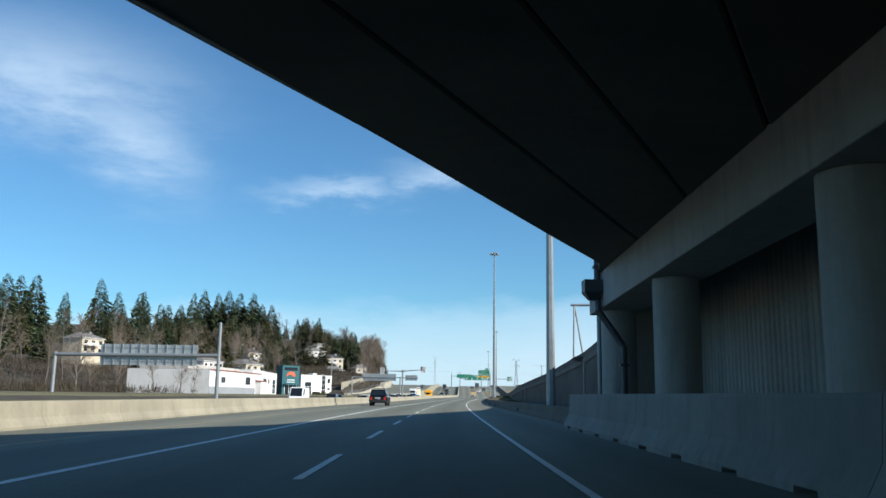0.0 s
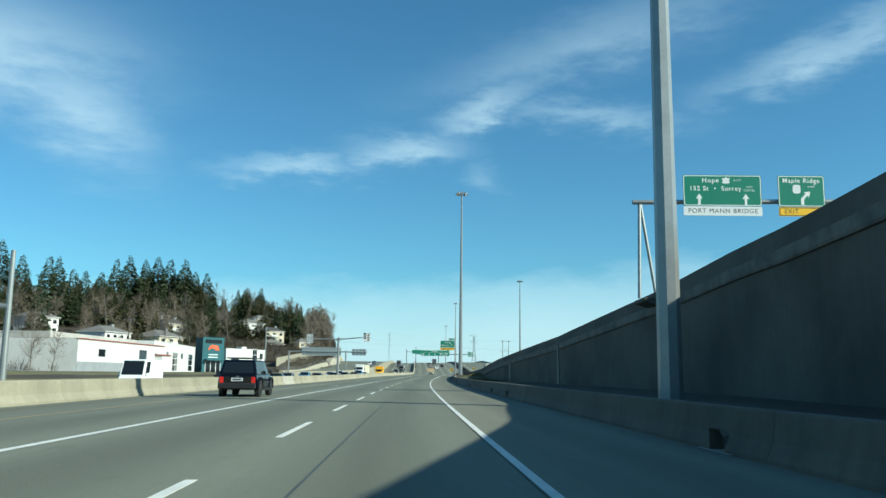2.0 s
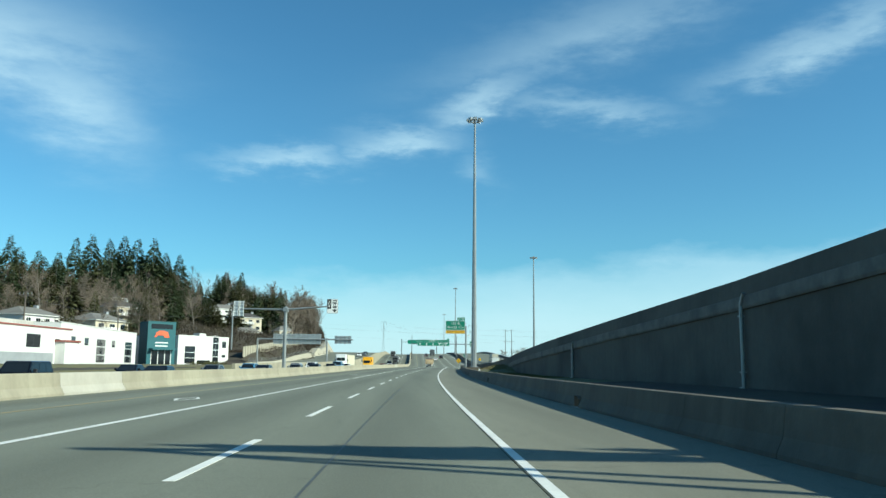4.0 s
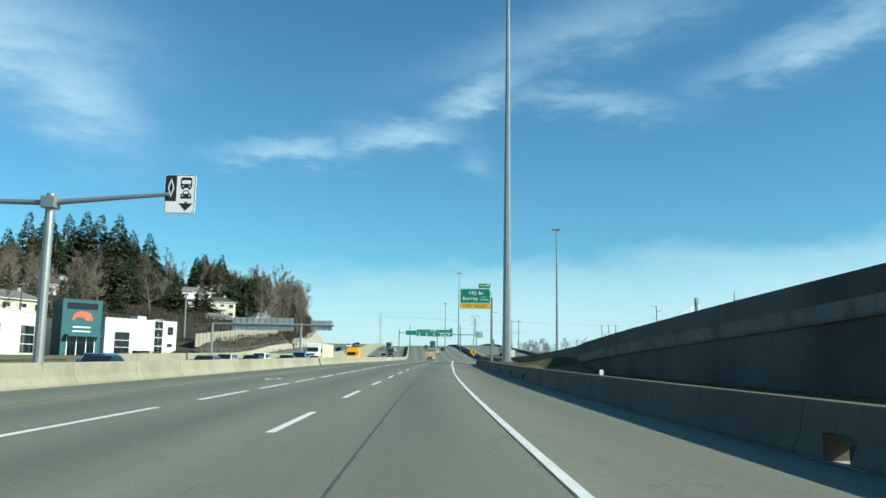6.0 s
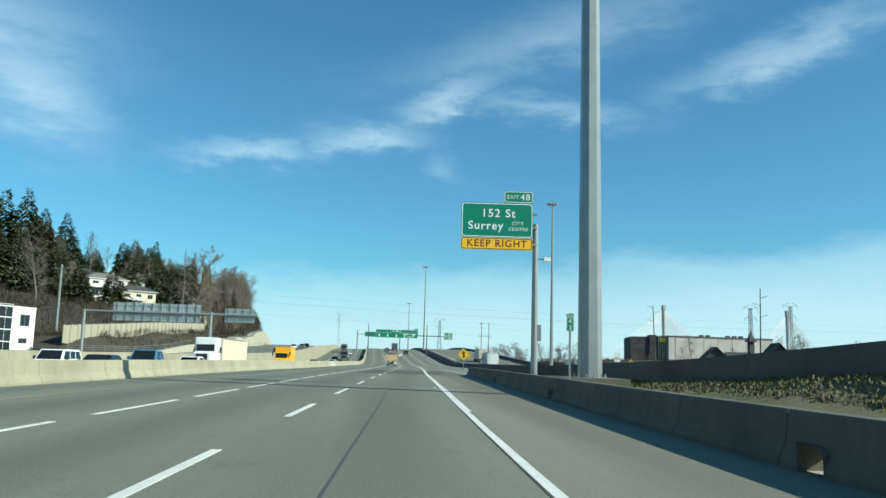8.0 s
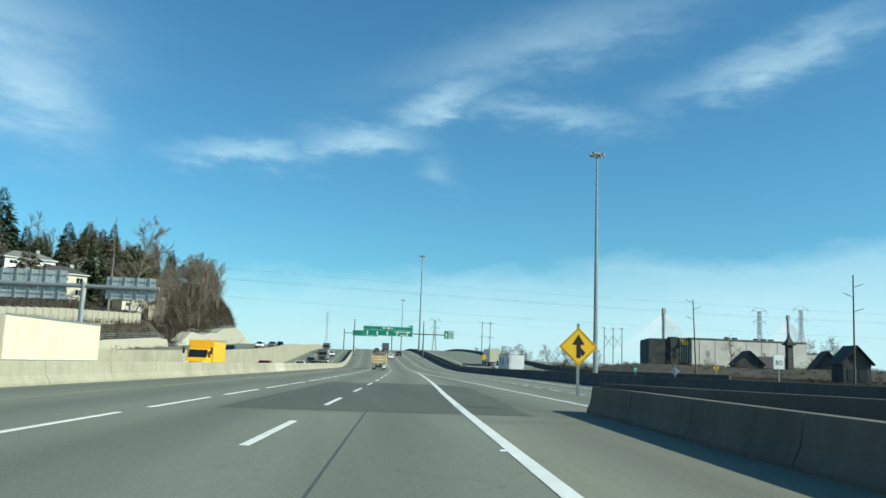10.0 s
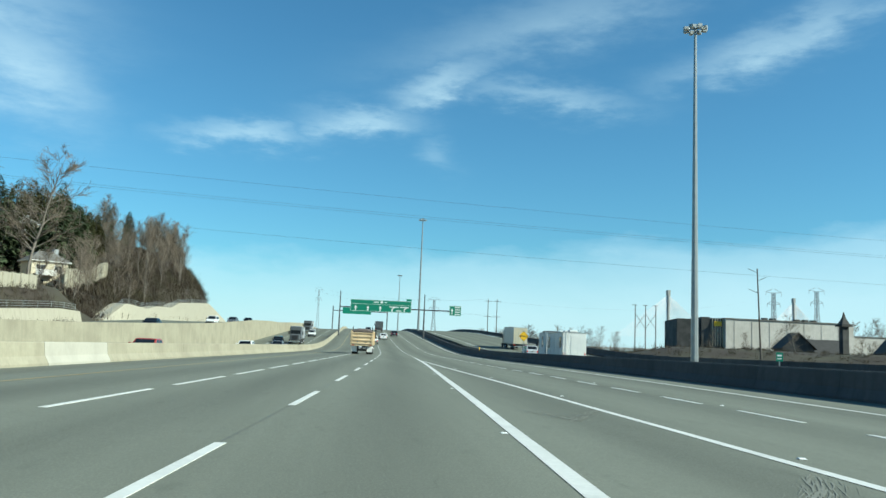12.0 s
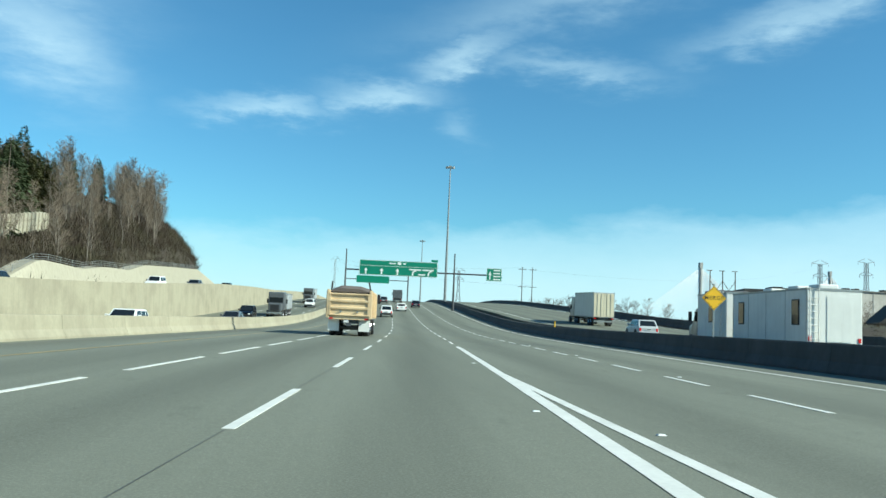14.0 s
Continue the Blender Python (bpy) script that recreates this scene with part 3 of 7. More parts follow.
# These three rows show their shadow side by colour, not by lighting.
barrier_row(lambda y: right_edge(y) + 1.25, 262, 720, 6.0, barrier_mesh(6.0, 0.95, 0.66), CONCRETE_DARK_SHADED, "concrete_barrier", "weathered concrete barrier along the ramp, coloured dark for its shadow side", "ramp barriers")
barrier_row(lambda y: right_edge(y) + 3.3, 300, 720, 6.0, barrier_mesh(6.0, 0.95, 0.66), CONCRETE_DARK_SHADED, "concrete_barrier", "weathered concrete barrier along the ramp, coloured dark for its shadow side", "ramp barriers")
barrier_row(lambda y: right_edge(y) + 23.0, 330, 720, 6.0, barrier_mesh(6.0, 1.1, 0.66), CONCRETE_DARK_SHADED, "concrete_barrier", "concrete barrier beyond the side road, coloured dark for its shadow side", "far barriers", z=frontage_z)


# ---------------------------------------------------------------- curved ramp, its wall and the overpass
def ramp_pts(ys):
    """World points of the ramp's left edge with a unit normal to its right."""
    out = []
    for y in ys:
        p = Vector((rx(y) + ramp_edge(y), y, 0))
        q = Vector((rx(y + 0.5) + ramp_edge(y + 0.5), y + 0.5, 0)) - Vector((rx(y - 0.5) + ramp_edge(y - 0.5), y - 0.5, 0))
        q.normalize()
        out.append((p, Vector((q.y, -q.x, 0)), y))
    return out


def ramp_loft(ys, profile):
    """profile(y): points (to the right of the edge, absolute z)."""
    return Mesh().loft([[p + n * a + Vector((0, 0, z)) for a, z in profile(y)] for p, n, y in ramp_pts(ys)])


def top_z(y):
    return rz(y) + ramp_top(y)


# The sunless face of wall and parapet is darkened through the base colour.
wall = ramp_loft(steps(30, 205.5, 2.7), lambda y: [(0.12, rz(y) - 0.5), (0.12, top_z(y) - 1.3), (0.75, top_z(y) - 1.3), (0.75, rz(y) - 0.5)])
tagged(part("wall_ramp", wall, CONCRETE_WALL_SHADED), "tall stained concrete retaining wall of the ramp, toned dark for shade", "retaining wall", kind="structure")
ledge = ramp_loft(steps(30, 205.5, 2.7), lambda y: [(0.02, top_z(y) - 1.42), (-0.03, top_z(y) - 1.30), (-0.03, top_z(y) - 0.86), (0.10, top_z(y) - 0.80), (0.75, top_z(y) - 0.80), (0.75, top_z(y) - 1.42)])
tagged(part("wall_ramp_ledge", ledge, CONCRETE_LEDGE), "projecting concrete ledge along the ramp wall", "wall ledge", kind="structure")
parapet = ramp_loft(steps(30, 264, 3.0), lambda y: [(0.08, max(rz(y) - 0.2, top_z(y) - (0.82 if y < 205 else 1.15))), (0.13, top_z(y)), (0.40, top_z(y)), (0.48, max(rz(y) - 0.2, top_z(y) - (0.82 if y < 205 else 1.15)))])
tagged(part("parapet_ramp", parapet, CONCRETE_WALL_SHADED), "concrete parapet on top of the ramp wall, toned dark for shade", "parapet", kind="structure")
ramp_road = ramp_loft(steps(30, 264, 3.0), lambda y: [(0.45, max(rz(y) - 0.25, top_z(y) - 1.25)), (0.45, max(rz(y) - 0.004, top_z(y) - 0.9)), (9.6, max(rz(y) - 0.004, top_z(y) - 0.9)), (9.6, max(rz(y) - 0.25, top_z(y) - 1.25))])
tagged(part("road_ramp", ramp_road, ASPHALT), "grey asphalt ramp descending behind the wall", "road", kind="structure")
ramp_far = ramp_loft(steps(30, 264, 3.0), lambda y: [(9.5, rz(y) - 0.5), (9.55, top_z(y)), (9.9, top_z(y)), (10.0, rz(y) - 0.5)])
tagged(part("wall_ramp_far", ramp_far, CONCRETE_WALL_SHADED), "far parapet wall of the ramp", "retaining wall", kind="structure")

DECK_YS = steps(-30, 30, 2.0)
# Underside shade is put into the colour: darker concrete than beam and columns.
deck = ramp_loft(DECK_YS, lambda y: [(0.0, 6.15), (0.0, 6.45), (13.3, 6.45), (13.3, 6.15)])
tagged(part("overpass_deck", deck, CONCRETE_WALL_SHADED), "concrete deck of the overpass, coloured dark for its shaded underside", "overpass deck", kind="structure")
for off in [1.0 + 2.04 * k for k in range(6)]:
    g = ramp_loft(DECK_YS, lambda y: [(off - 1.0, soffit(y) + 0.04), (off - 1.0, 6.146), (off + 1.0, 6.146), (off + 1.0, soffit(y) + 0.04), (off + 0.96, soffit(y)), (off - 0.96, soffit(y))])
    tagged(part("overpass_girder", g, CONCRETE_WALL_SHADED), "concrete box girder under the deck, coloured dark for shade", "girder", kind="structure")
para = ramp_loft(DECK_YS, lambda y: [(-0.06, 5.62), (-0.06, 6.5), (0.05, 7.45), (0.35, 7.45), (0.42, 6.45), (0.04, 6.44), (0.04, 5.62)])
tagged(part("parapet_overpass", para, CONCRETE_BRIDGE), "concrete parapet of the overpass", "parapet", kind="structure")
para2 = ramp_loft(DECK_YS, lambda y: [(12.9, 6.45), (12.95, 7.45), (13.25, 7.45), (13.3, 6.45)])
tagged(part("parapet_overpass_far", para2, CONCRETE_WALL_SHADED), "far concrete parapet of the overpass", "parapet", kind="structure")
# cap beam on round columns beside the road, and the abutment behind
cap = Mesh().loft([[(5.1, y, soffit(y) - 1.2), (6.6, y, soffit(y) - 1.2), (6.6, y, soffit(y) - 0.004), (5.1, y, soffit(y) - 0.004)] for y in (-30, 0, 27.3, 29.6)])
tagged(part("overpass_cap_beam", cap, CONCRETE_BRIDGE, bevel=0.03), "long concrete cap beam carried by round columns", "beam", kind="structure")
for y in (-15.8, -6.4, 3.0, 12.3, 21.6, 28.4):
    col = Mesh().tube((5.85, y, -0.3), (5.85, y, soffit(y) - 1.2), 0.58, n=32)
    ob = part("overpass_column", col, CONCRETE_BRIDGE, smooth=False)
    tagged(ob, "thick round concrete column under the overpass", "column", "overpass columns", "structure")
abut = Mesh().box(8.6, 9.4, -60, 30.0, -0.3, 6.1)
tagged(part("wall_abutment", abut, CONCRETE_ABUTMENT), "concrete abutment wall behind the columns", "abutment wall", kind="structure")
wing = Mesh().box(6.12, 8.6, 30.0, 30.6, -0.3, 6.1)
tagged(part("wall_abutment_end", wing, CONCRETE_ABUTMENT), "end wall of the concrete abutment", "abutment wall", kind="structure")
RIB = random.Random(71)
for y in [-6 + 0.32 * k for k in range(113)]:
    tagged(part("abutment_rib", Mesh().loft([[(8.598, y, z), (8.598 - d, y + 0.05, z), (8.598 - d, y + 0.15, z), (8.598, y + 0.21, z)] for z, d in ((0.0, RIB.uniform(0.03, 0.06)), (RIB.uniform(1.5, 4), RIB.uniform(0.02, 0.06)), (5.6, RIB.uniform(0.03, 0.06)))]), CONCRETE_ABUTMENT), "narrow vertical rib on the abutment wall", "wall rib", "abutment ribs", "structure")

# ---------------------------------------------------------------- left walls
wall2 = ribbon(lambda y: [(-27.9, -1.4), (-28.1, upper_z(y) - rz(y) + 0.95), (-28.5, upper_z(y) - rz(y) + 0.95), (-28.6, -1.4)], steps(219, 760, 4))
tagged(part("wall_upper_road", wall2, CONCRETE), "tan concrete retaining wall carrying the upper road", "retaining wall", kind="structure")
cliff = ribbon(lambda y: [(cliff_lat(y) + 0.7, min(upper_z(y), cliff_top(y)) - rz(y) - 0.5), (cliff_lat(y) - 0.4, cliff_top(y) - rz(y)), (cliff_lat(y) - 3.2, cliff_top(y) - rz(y)), (cliff_lat(y) - 3.6, -1.0)], steps(449, 648, 2.5))
tagged(part("wall_cliff", cliff, CONCRETE_PALE), "pale sprayed concrete wall at the foot of the hill", "retaining wall", kind="structure")
cliff2 = ribbon(lambda y: [(cliff_lat(y) + 0.6, upper_z(y) - rz(y) - 0.5), (cliff_lat(y), cliff_top(y) - rz(y)), (cliff_lat(y) - 1.0, cliff_top(y) - rz(y)), (cliff_lat(y) - 1.4, -1.0)], steps(324, 433, 3))
tagged(part("wall_bank", cliff2, CONCRETE_PALE), "pale concrete retaining wall beside the upper road", "retaining wall", kind="structure")


# ---------------------------------------------------------------- masts, signs and gantries
SIGN_GREEN = material("sign_green", (0.010, 0.205, 0.125), 0.45, grain=(6, 0.06), stain=(0.8, 0.08))
SIGN_WHITE = material("sign_white", (0.80, 0.82, 0.80), 0.5, grain=(6, 0.05), stain=(0.8, 0.06))
SIGN_YELLOW = material("sign_yellow", (0.90, 0.52, 0.015), 0.45, grain=(6, 0.05), stain=(0.8, 0.06))
SIGN_BLACK = material("sign_black", (0.018, 0.018, 0.018), 0.5)
SIGN_RED = material("sign_dark_red", (0.16, 0.03, 0.015), 0.5)
SIGN_BACK = material("sign_back_metal", (0.42, 0.46, 0.47), 0.45, 0.4, grain=(4, 0.1), stain=(0.7, 0.12))
LAMP_GLASS = clear_glass("lamp_glass", (0.75, 0.78, 0.80), 0.15)
WOOD_POLE = material("weathered_pole", (0.13, 0.11, 0.09), 0.9, grain=(9, 0.2), stain=(1, 0.2))


def rounded(x0, x1, z0, z1, r, n=4):
    out = []
    for cx, cz, a in ((x1 - r, z0 + r, -90), (x1 - r, z1 - r, 0), (x0 + r, z1 - r, 90), (x0 + r, z0 + r, 180)):
        for i in range(n + 1):
            t = radians(a + 90 * i / n)
            out.append((cx + r * math.cos(t), cz + r * math.sin(t)))
    return out


def sign_board(parent, x0, x1, z0, z1, face, rim, name="sign_panel", label="", r=0.12, w=0.05):
    """A flat board facing -y with a thin border line round it."""
    board = part(name, Mesh().plate(rounded(x0, x1, z0, z1, r), 0.0, 0.05), face, parent, label)
    a, b = rounded(x0 + w * 0.6, x1 - w * 0.6, z0 + w * 0.6, z1 - w * 0.6, r), rounded(x0 + 1.6 * w, x1 - 1.6 * w, z0 + 1.6 * w, z1 - 1.6 * w, r * 0.8)
    n = len(a)
    m = Mesh().add([(x, -0.002, z) for x, z in a + b], [(i, (i + 1) % n, n + (i + 1) % n, n + i) for i in range(n)])
    part("border", m, rim, parent)
    return board


def arrow(x, z, h, w):
    return [(x - w * 0.18, z), (x + w * 0.18, z), (x + w * 0.18, z + h * 0.55), (x + w * 0.5, z + h * 0.55), (x, z + h), (x - w * 0.5, z + h * 0.55), (x - w * 0.18, z + h * 0.55)]


def poly(parent, outline, mat, y=-0.005, name="symbol"):
    return part(name, Mesh().plate(outline, y, y + 0.004), mat, parent)


def high_mast(base, top, r0=0.45, r1=0.16, foot=True, label="tall octagonal galvanised steel lighting mast with a ring of floodlights"):
    x, y, z = base
    ob = thing("light_mast", label, "light mast", Matrix.Translation((x, y, z)), "lighting masts")
    h = top - z
    part("shaft", Mesh().tube((0, 0, 0), (0, 0, h), r0, r1, n=8, turn=math.pi / 8), STEEL, ob)
    part("base_plate", Mesh().tube((0, 0, -0.05), (0, 0, 0.04), r0 * 1.45, n=12), STEEL, ob, "bolted steel base plate")
    if foot:
        for i in range(12):
            a = 2 * math.pi * i / 12
            part("bolt", Mesh().tube((r0 * 1.28 * math.cos(a), r0 * 1.28 * math.sin(a), 0.02), (r0 * 1.28 * math.cos(a), r0 * 1.28 * math.sin(a), 0.16), 0.03, n=6), STEEL, ob)
    ring = Mesh()
    for i in range(12):
        a, b = 2 * math.pi * i / 12, 2 * math.pi * (i + 1) / 12
        ring.tube((0.75 * math.cos(a), 0.75 * math.sin(a), h - 0.35), (0.75 * math.cos(b), 0.75 * math.sin(b), h - 0.35), 0.05, n=5)
    part("ring", ring, STEEL, ob)
    part("head_frame", Mesh().box(-0.3, 0.3, -0.3, 0.3, h - 0.1, h + 0.35), STEEL, ob)
    for i in range(8):
        a = 2 * math.pi * i / 8
        m = Matrix.Translation((1.05 * math.cos(a), 1.05 * math.sin(a), h - 0.2)) @ pose(0, 0, 0, 0, 0, math.degrees(a))
        lamp = part("floodlight", Mesh().box(-0.3, 0.28, -0.22, 0.22, -0.12, 0.22, m), STEEL, ob)
        part("lens", Mesh().box(-0.26, 0.26, -0.19, 0.19, -0.16, -0.122, m), LAMP_GLASS, lamp)
    return ob


high_mast(at(9.33, 78.0, 0.2), 41, 0.44, 0.16)
high_mast((at(6.75, 223.6).x, 223.6, rz(223) + 0.68), 40.2, 0.44, 0.15)
high_mast((50.22, 373.85, 0.0), 38.4, 0.42, 0.15, False)
high_mast((38.3, 563, 6.2), 45.2, 0.42, 0.15, False)
high_mast((42.6, 728, 7.0), 40.5, 0.42, 0.15, False)
# concrete block in the barrier line that carries the mast
blk = Mesh().loft([[at(l, y, z) for l, z in ((5.25, 0.0), (5.42, 0.70), (7.7, 0.70), (7.8, 0.0))] for y in (221.6, 222.4, 224.9, 225.7)])
tagged(part("mast_footing", blk, CONCRETE_GREY_SHADED), "concrete footing of the mast behind the barrier", "footing")
blk2 = Mesh().box(rx(78) + 8.5, rx(78) + 10.1, 77.3, 78.9, -0.4, 0.22)
tagged(part("mast_footing", blk2, CONCRETE_GREY_SHADED), "concrete footing of the mast behind the barrier", "footing")

# overhead sign beyond the ramp wall
g1 = thing("overhead_sign", "green freeway guide signs on a steel beam over the ramp", "road sign", Matrix.Translation((21.55, 100.2, 0)) @ pose(0, 0, 0, 0, 0, -4))
sign_board(g1, -2.53, 2.53, 12.13, 14.18, SIGN_GREEN, SIGN_WHITE, label="green panel with white lettering")
sign_board(g1, -2.53, 2.53, 11.5, 12.1, SIGN_WHITE, SIGN_WHITE, "name_panel", "white panel with black lettering", r=0.08)
lettering("Hope", -0.75, 13.82, -0.01, 0.44, SIGN_WHITE, g1, bold=0.006)
lettering("152 St  •  Surrey", -0.45, 13.28, -0.01, 0.42, SIGN_WHITE, g1, bold=0.006)
lettering("EAST", 1.0, 13.83, -0.01, 0.2, SIGN_WHITE, g1)
lettering("CITY", 1.75, 13.38, -0.01, 0.18, SIGN_WHITE, g1)
lettering("CENTRE", 1.75, 13.16, -0.01, 0.18, SIGN_WHITE, g1)
lettering("PORT MANN BRIDGE", 0, 11.8, -0.012, 0.42, SIGN_BLACK, g1, bold=0.0)
poly(g1, [(0.02, 13.7), (0.1, 13.62), (0.42, 13.62), (0.5, 13.7), (0.46, 13.85), (0.53, 13.98), (0.36, 13.97), (0.26, 14.07), (0.16, 13.97), (-0.01, 13.98), (0.06, 13.85)], SIGN_WHITE, name="route_shield")
poly(g1, arrow(-1.5, 12.22, 0.72, 0.44), SIGN_WHITE, name="arrow")
poly(g1, arrow(1.5, 12.22, 0.72, 0.44), SIGN_WHITE, name="arrow")
sign_board(g1, 3.6, 6.6, 12.13, 14.18, SIGN_GREEN, SIGN_WHITE, label="green panel with white lettering")
sign_board(g1, 3.6, 6.6, 11.5, 12.1, SIGN_YELLOW, SIGN_BLACK, "exit_panel", "yellow exit panel", r=0.08)
lettering("Maple Ridge", 5.1, 13.84, -0.01, 0.42, SIGN_WHITE, g1, bold=0.006)
lettering("EAST", 5.75, 13.45, -0.01, 0.2, SIGN_WHITE, g1)
lettering("EXIT", 4.4, 11.8, -0.012, 0.4, SIGN_BLACK, g1)
poly(g1, rounded(4.55, 5.05, 13.0, 13.58, 0.15), SIGN_WHITE, name="route_shield")
poly(g1, [(5.05, 12.25), (5.25, 12.25), (5.25, 12.62), (5.48, 12.86), (5.58, 12.76), (5.66, 13.14), (5.26, 13.08), (5.36, 12.98), (5.05, 12.68)], SIGN_WHITE, name="arrow")
part("beam", Mesh().tube((-5.75, 0.35, 12.4), (12, 0.35, 12.62), 0.16, n=10), STEEL, g1, "long round steel beam")
for x in (-1.9, 0, 1.9, 4.1, 6.1):
    part("bracket", Mesh().box(x - 0.05, x + 0.05, 0.05, 0.3, 11.6, 14.0), STEEL, g1)
part("leg", Mesh().tube((-5.5, 0.1, 6.1), (-5.3, 0.35, 12.3), 0.11, n=8), STEEL, g1, "slanting steel leg")
part("leg", Mesh().tube((-4.3, 0.6, 6.2), (-5.25, 0.35, 12.3), 0.11, n=8), STEEL, g1, "slanting steel leg")
part("cross_strut", Mesh().tube((-5.4, 0.25, 11.5), (-5.1, 0.4, 11.5), 0.07, n=6), STEEL, g1)
part("bearing_block", Mesh().loft([[(-5.6, y, 6.02), (-4.1, y, 6.02), (-4.1, y, 5.45), (-4.7, y, 5.5), (-5.6, y, 5.78)] for y in (-1.5, 1.0)]), CONCRETE_WALL_SHADED, g1, "concrete haunch on the ramp wall under the legs", bevel=0.03)

# cantilever exit sign
g2 = thing("exit_sign", "green exit sign with a yellow strip on a cantilever pole", "road sign", Matrix.Translation((12.05, 229.4, rz(229) - 0.1)) @ pose(0, 0, 0, 0, 0, -5))
sign_board(g2, -1.56, 1.56, 6.62, 8.14, SIGN_GREEN, SIGN_WHITE, label="green panel with white lettering", r=0.14, w=0.035)
sign_board(g2, -1.56, 1.56, 6.08, 6.60, SIGN_YELLOW, SIGN_BLACK, "keep_right_panel", "yellow panel with dark lettering", r=0.1, w=0.03)
sign_board(g2, 0.3, 1.56, 8.17, 8.68, SIGN_GREEN, SIGN_WHITE, "exit_tab", "small green exit number tab", r=0.08, w=0.025)
lettering("152 St", 0.05, 7.67, -0.01, 0.50, SIGN_WHITE, g2, bold=0.007)
lettering("Surrey", -0.5, 7.12, -0.01, 0.50, SIGN_WHITE, g2, bold=0.007)
lettering("CITY", 0.9, 7.25, -0.01, 0.21, SIGN_WHITE, g2)
lettering("CENTRE", 0.92, 6.99, -0.01, 0.21, SIGN_WHITE, g2)
lettering("KEEP RIGHT", 0, 6.34, -0.012, 0.43, SIGN_RED, g2, bold=0.007)
lettering("EXIT", 0.68, 8.42, -0.01, 0.22, SIGN_WHITE, g2)
lettering("48", 1.22, 8.42, -0.01, 0.40, SIGN_WHITE, g2)
part("pole", Mesh().tube((1.72, 0.3, 0.7), (1.72, 0.3, 7.3), 0.15, 0.12, n=12), STEEL, g2, "round steel pole")
for z in (6.35, 7.1, 7.7):
    part("bracket", Mesh().box(-1.45, 1.75, 0.06, 0.16, z - 0.04, z + 0.04), STEEL, g2)
part("detector_arm", Mesh().tube((1.72, 0.3, 5.75), (2.25, 0.3, 5.75), 0.025, n=6), STEEL, g2)
part("detector", Mesh().box(2.1, 2.4, 0.2, 0.4, 5.66, 5.84), SIGN_WHITE, g2, "small grey roadside detector")
part("cabinet", Mesh().box(1.78, 2.0, 0.2, 0.42, 2.2, 2.9), STEEL, g2, "grey control box")

# kilometre post
g3 = thing("kilometre_post", "narrow green kilometre marker on a thin post", "road sign", Matrix.Translation(at(5.2, 219.4, 0.74)) @ pose(0, 0, 0, 0, 0, -6))
part("post", Mesh().box(-0.03, 0.03, 0.051, 0.1, -0.4, 1.95), STEEL, g3)
sign_board(g3, -0.11, 0.11, 1.42, 1.83, SIGN_GREEN, SIGN_WHITE, r=0.03, w=0.008)
sign_board(g3, -0.11, 0.11, 1.84, 1.97, SIGN_GREEN, SIGN_WHITE, "unit_panel", r=0.02, w=0.008)
lettering("km", 0, 1.905, -0.01, 0.11, SIGN_WHITE, g3)
lettering("4", 0, 1.725, -0.01, 0.20, SIGN_WHITE, g3)
lettering("3", 0, 1.525, -0.01, 0.20, SIGN_WHITE, g3)


def diamond_sign(p, diag, text, turn, post_to, label, size=0.2):
    ob = thing("warning_sign", label, "road sign", Matrix.Translation(p) @ pose(0, 0, 0, 0, 0, turn))
    d = diag / 2
    part("sign_panel", Mesh().plate([(d, 0), (0, d), (-d, 0), (0, -d)], 0, 0.03), SIGN_YELLOW, ob)
    k = d * 0.93
    j = d * 0.89
    a, b = [(k, 0), (0, k), (-k, 0), (0, -k)], [(j, 0), (0, j), (-j, 0), (0, -j)]
    part("border", Mesh().add([(x, -0.006, z) for x, z in a + b], [(i, (i + 1) % 4, 4 + (i + 1) % 4, 4 + i) for i in range(4)]), SIGN_BLACK, ob)
    part("post", Mesh().box(-0.035, 0.035, 0.031, 0.09, post_to, d + 0.1), STEEL, ob)
    if text:
        lettering(text, 0, 0, -0.01, size, SIGN_BLACK, ob, bold=0.002)
    else:
        poly(ob, [(-0.05, -0.3), (0.06, -0.3), (0.06, 0.05), (0.17, 0.05), (0, 0.33), (-0.17, 0.05), (-0.05, 0.05)], SIGN_BLACK, name="arrow")
        poly(ob, [(0.1, -0.26), (0.2, -0.16), (0.06, -0.02), (0.06, -0.16)], SIGN_BLACK, name="branch")
    return ob


diamond_sign((31.8, 374.2, 3.45), 1.08, "MERGE", -6, -1.75, "yellow diamond merge sign on the dark barrier", 0.25)
diamond_sign((15.5, 264.3, 2.25), 1.05, "", -6, -1.3, "yellow diamond merging traffic sign at the barrier nose")
diamond_sign((61.3, 353.2, 2.9), 0.9, "", -10, -3.2, "small yellow warning sign on the verge")
mk = thing("delineator", "orange plastic delineator on the dark barrier", "delineator", Matrix.Translation(at(right_edge(412) + 1.25, 412, 0.92)))
part("body", Mesh().tube((0, 0, 0), (0, 0, 0.55), 0.07, 0.05, n=8), SIGN_YELLOW, mk)
pl_ = thing("barrier_marker", "small white marker plate on top of the barrier", "marker plate", Matrix.Translation(at(5.2, 169.4, 0.70)))
part("plate", Mesh().plate(rounded(-0.055, 0.055, 0.02, 0.17, 0.01), 0, 0.012), SIGN_WHITE, pl_)
part("clip", Mesh().box(-0.03, 0.03, 0.012, 0.05, -0.01, 0.06), STEEL, pl_)
s80 = thing("speed_sign", "white speed limit sign on a thin post", "road sign", Matrix.Translation((40.5, 299, 0.2)) @ pose(0, 0, 0, 0, 0, -8))
part("post", Mesh().box(-0.04, 0.04, 0.03, 0.1, -1, 3.2), STEEL, s80)
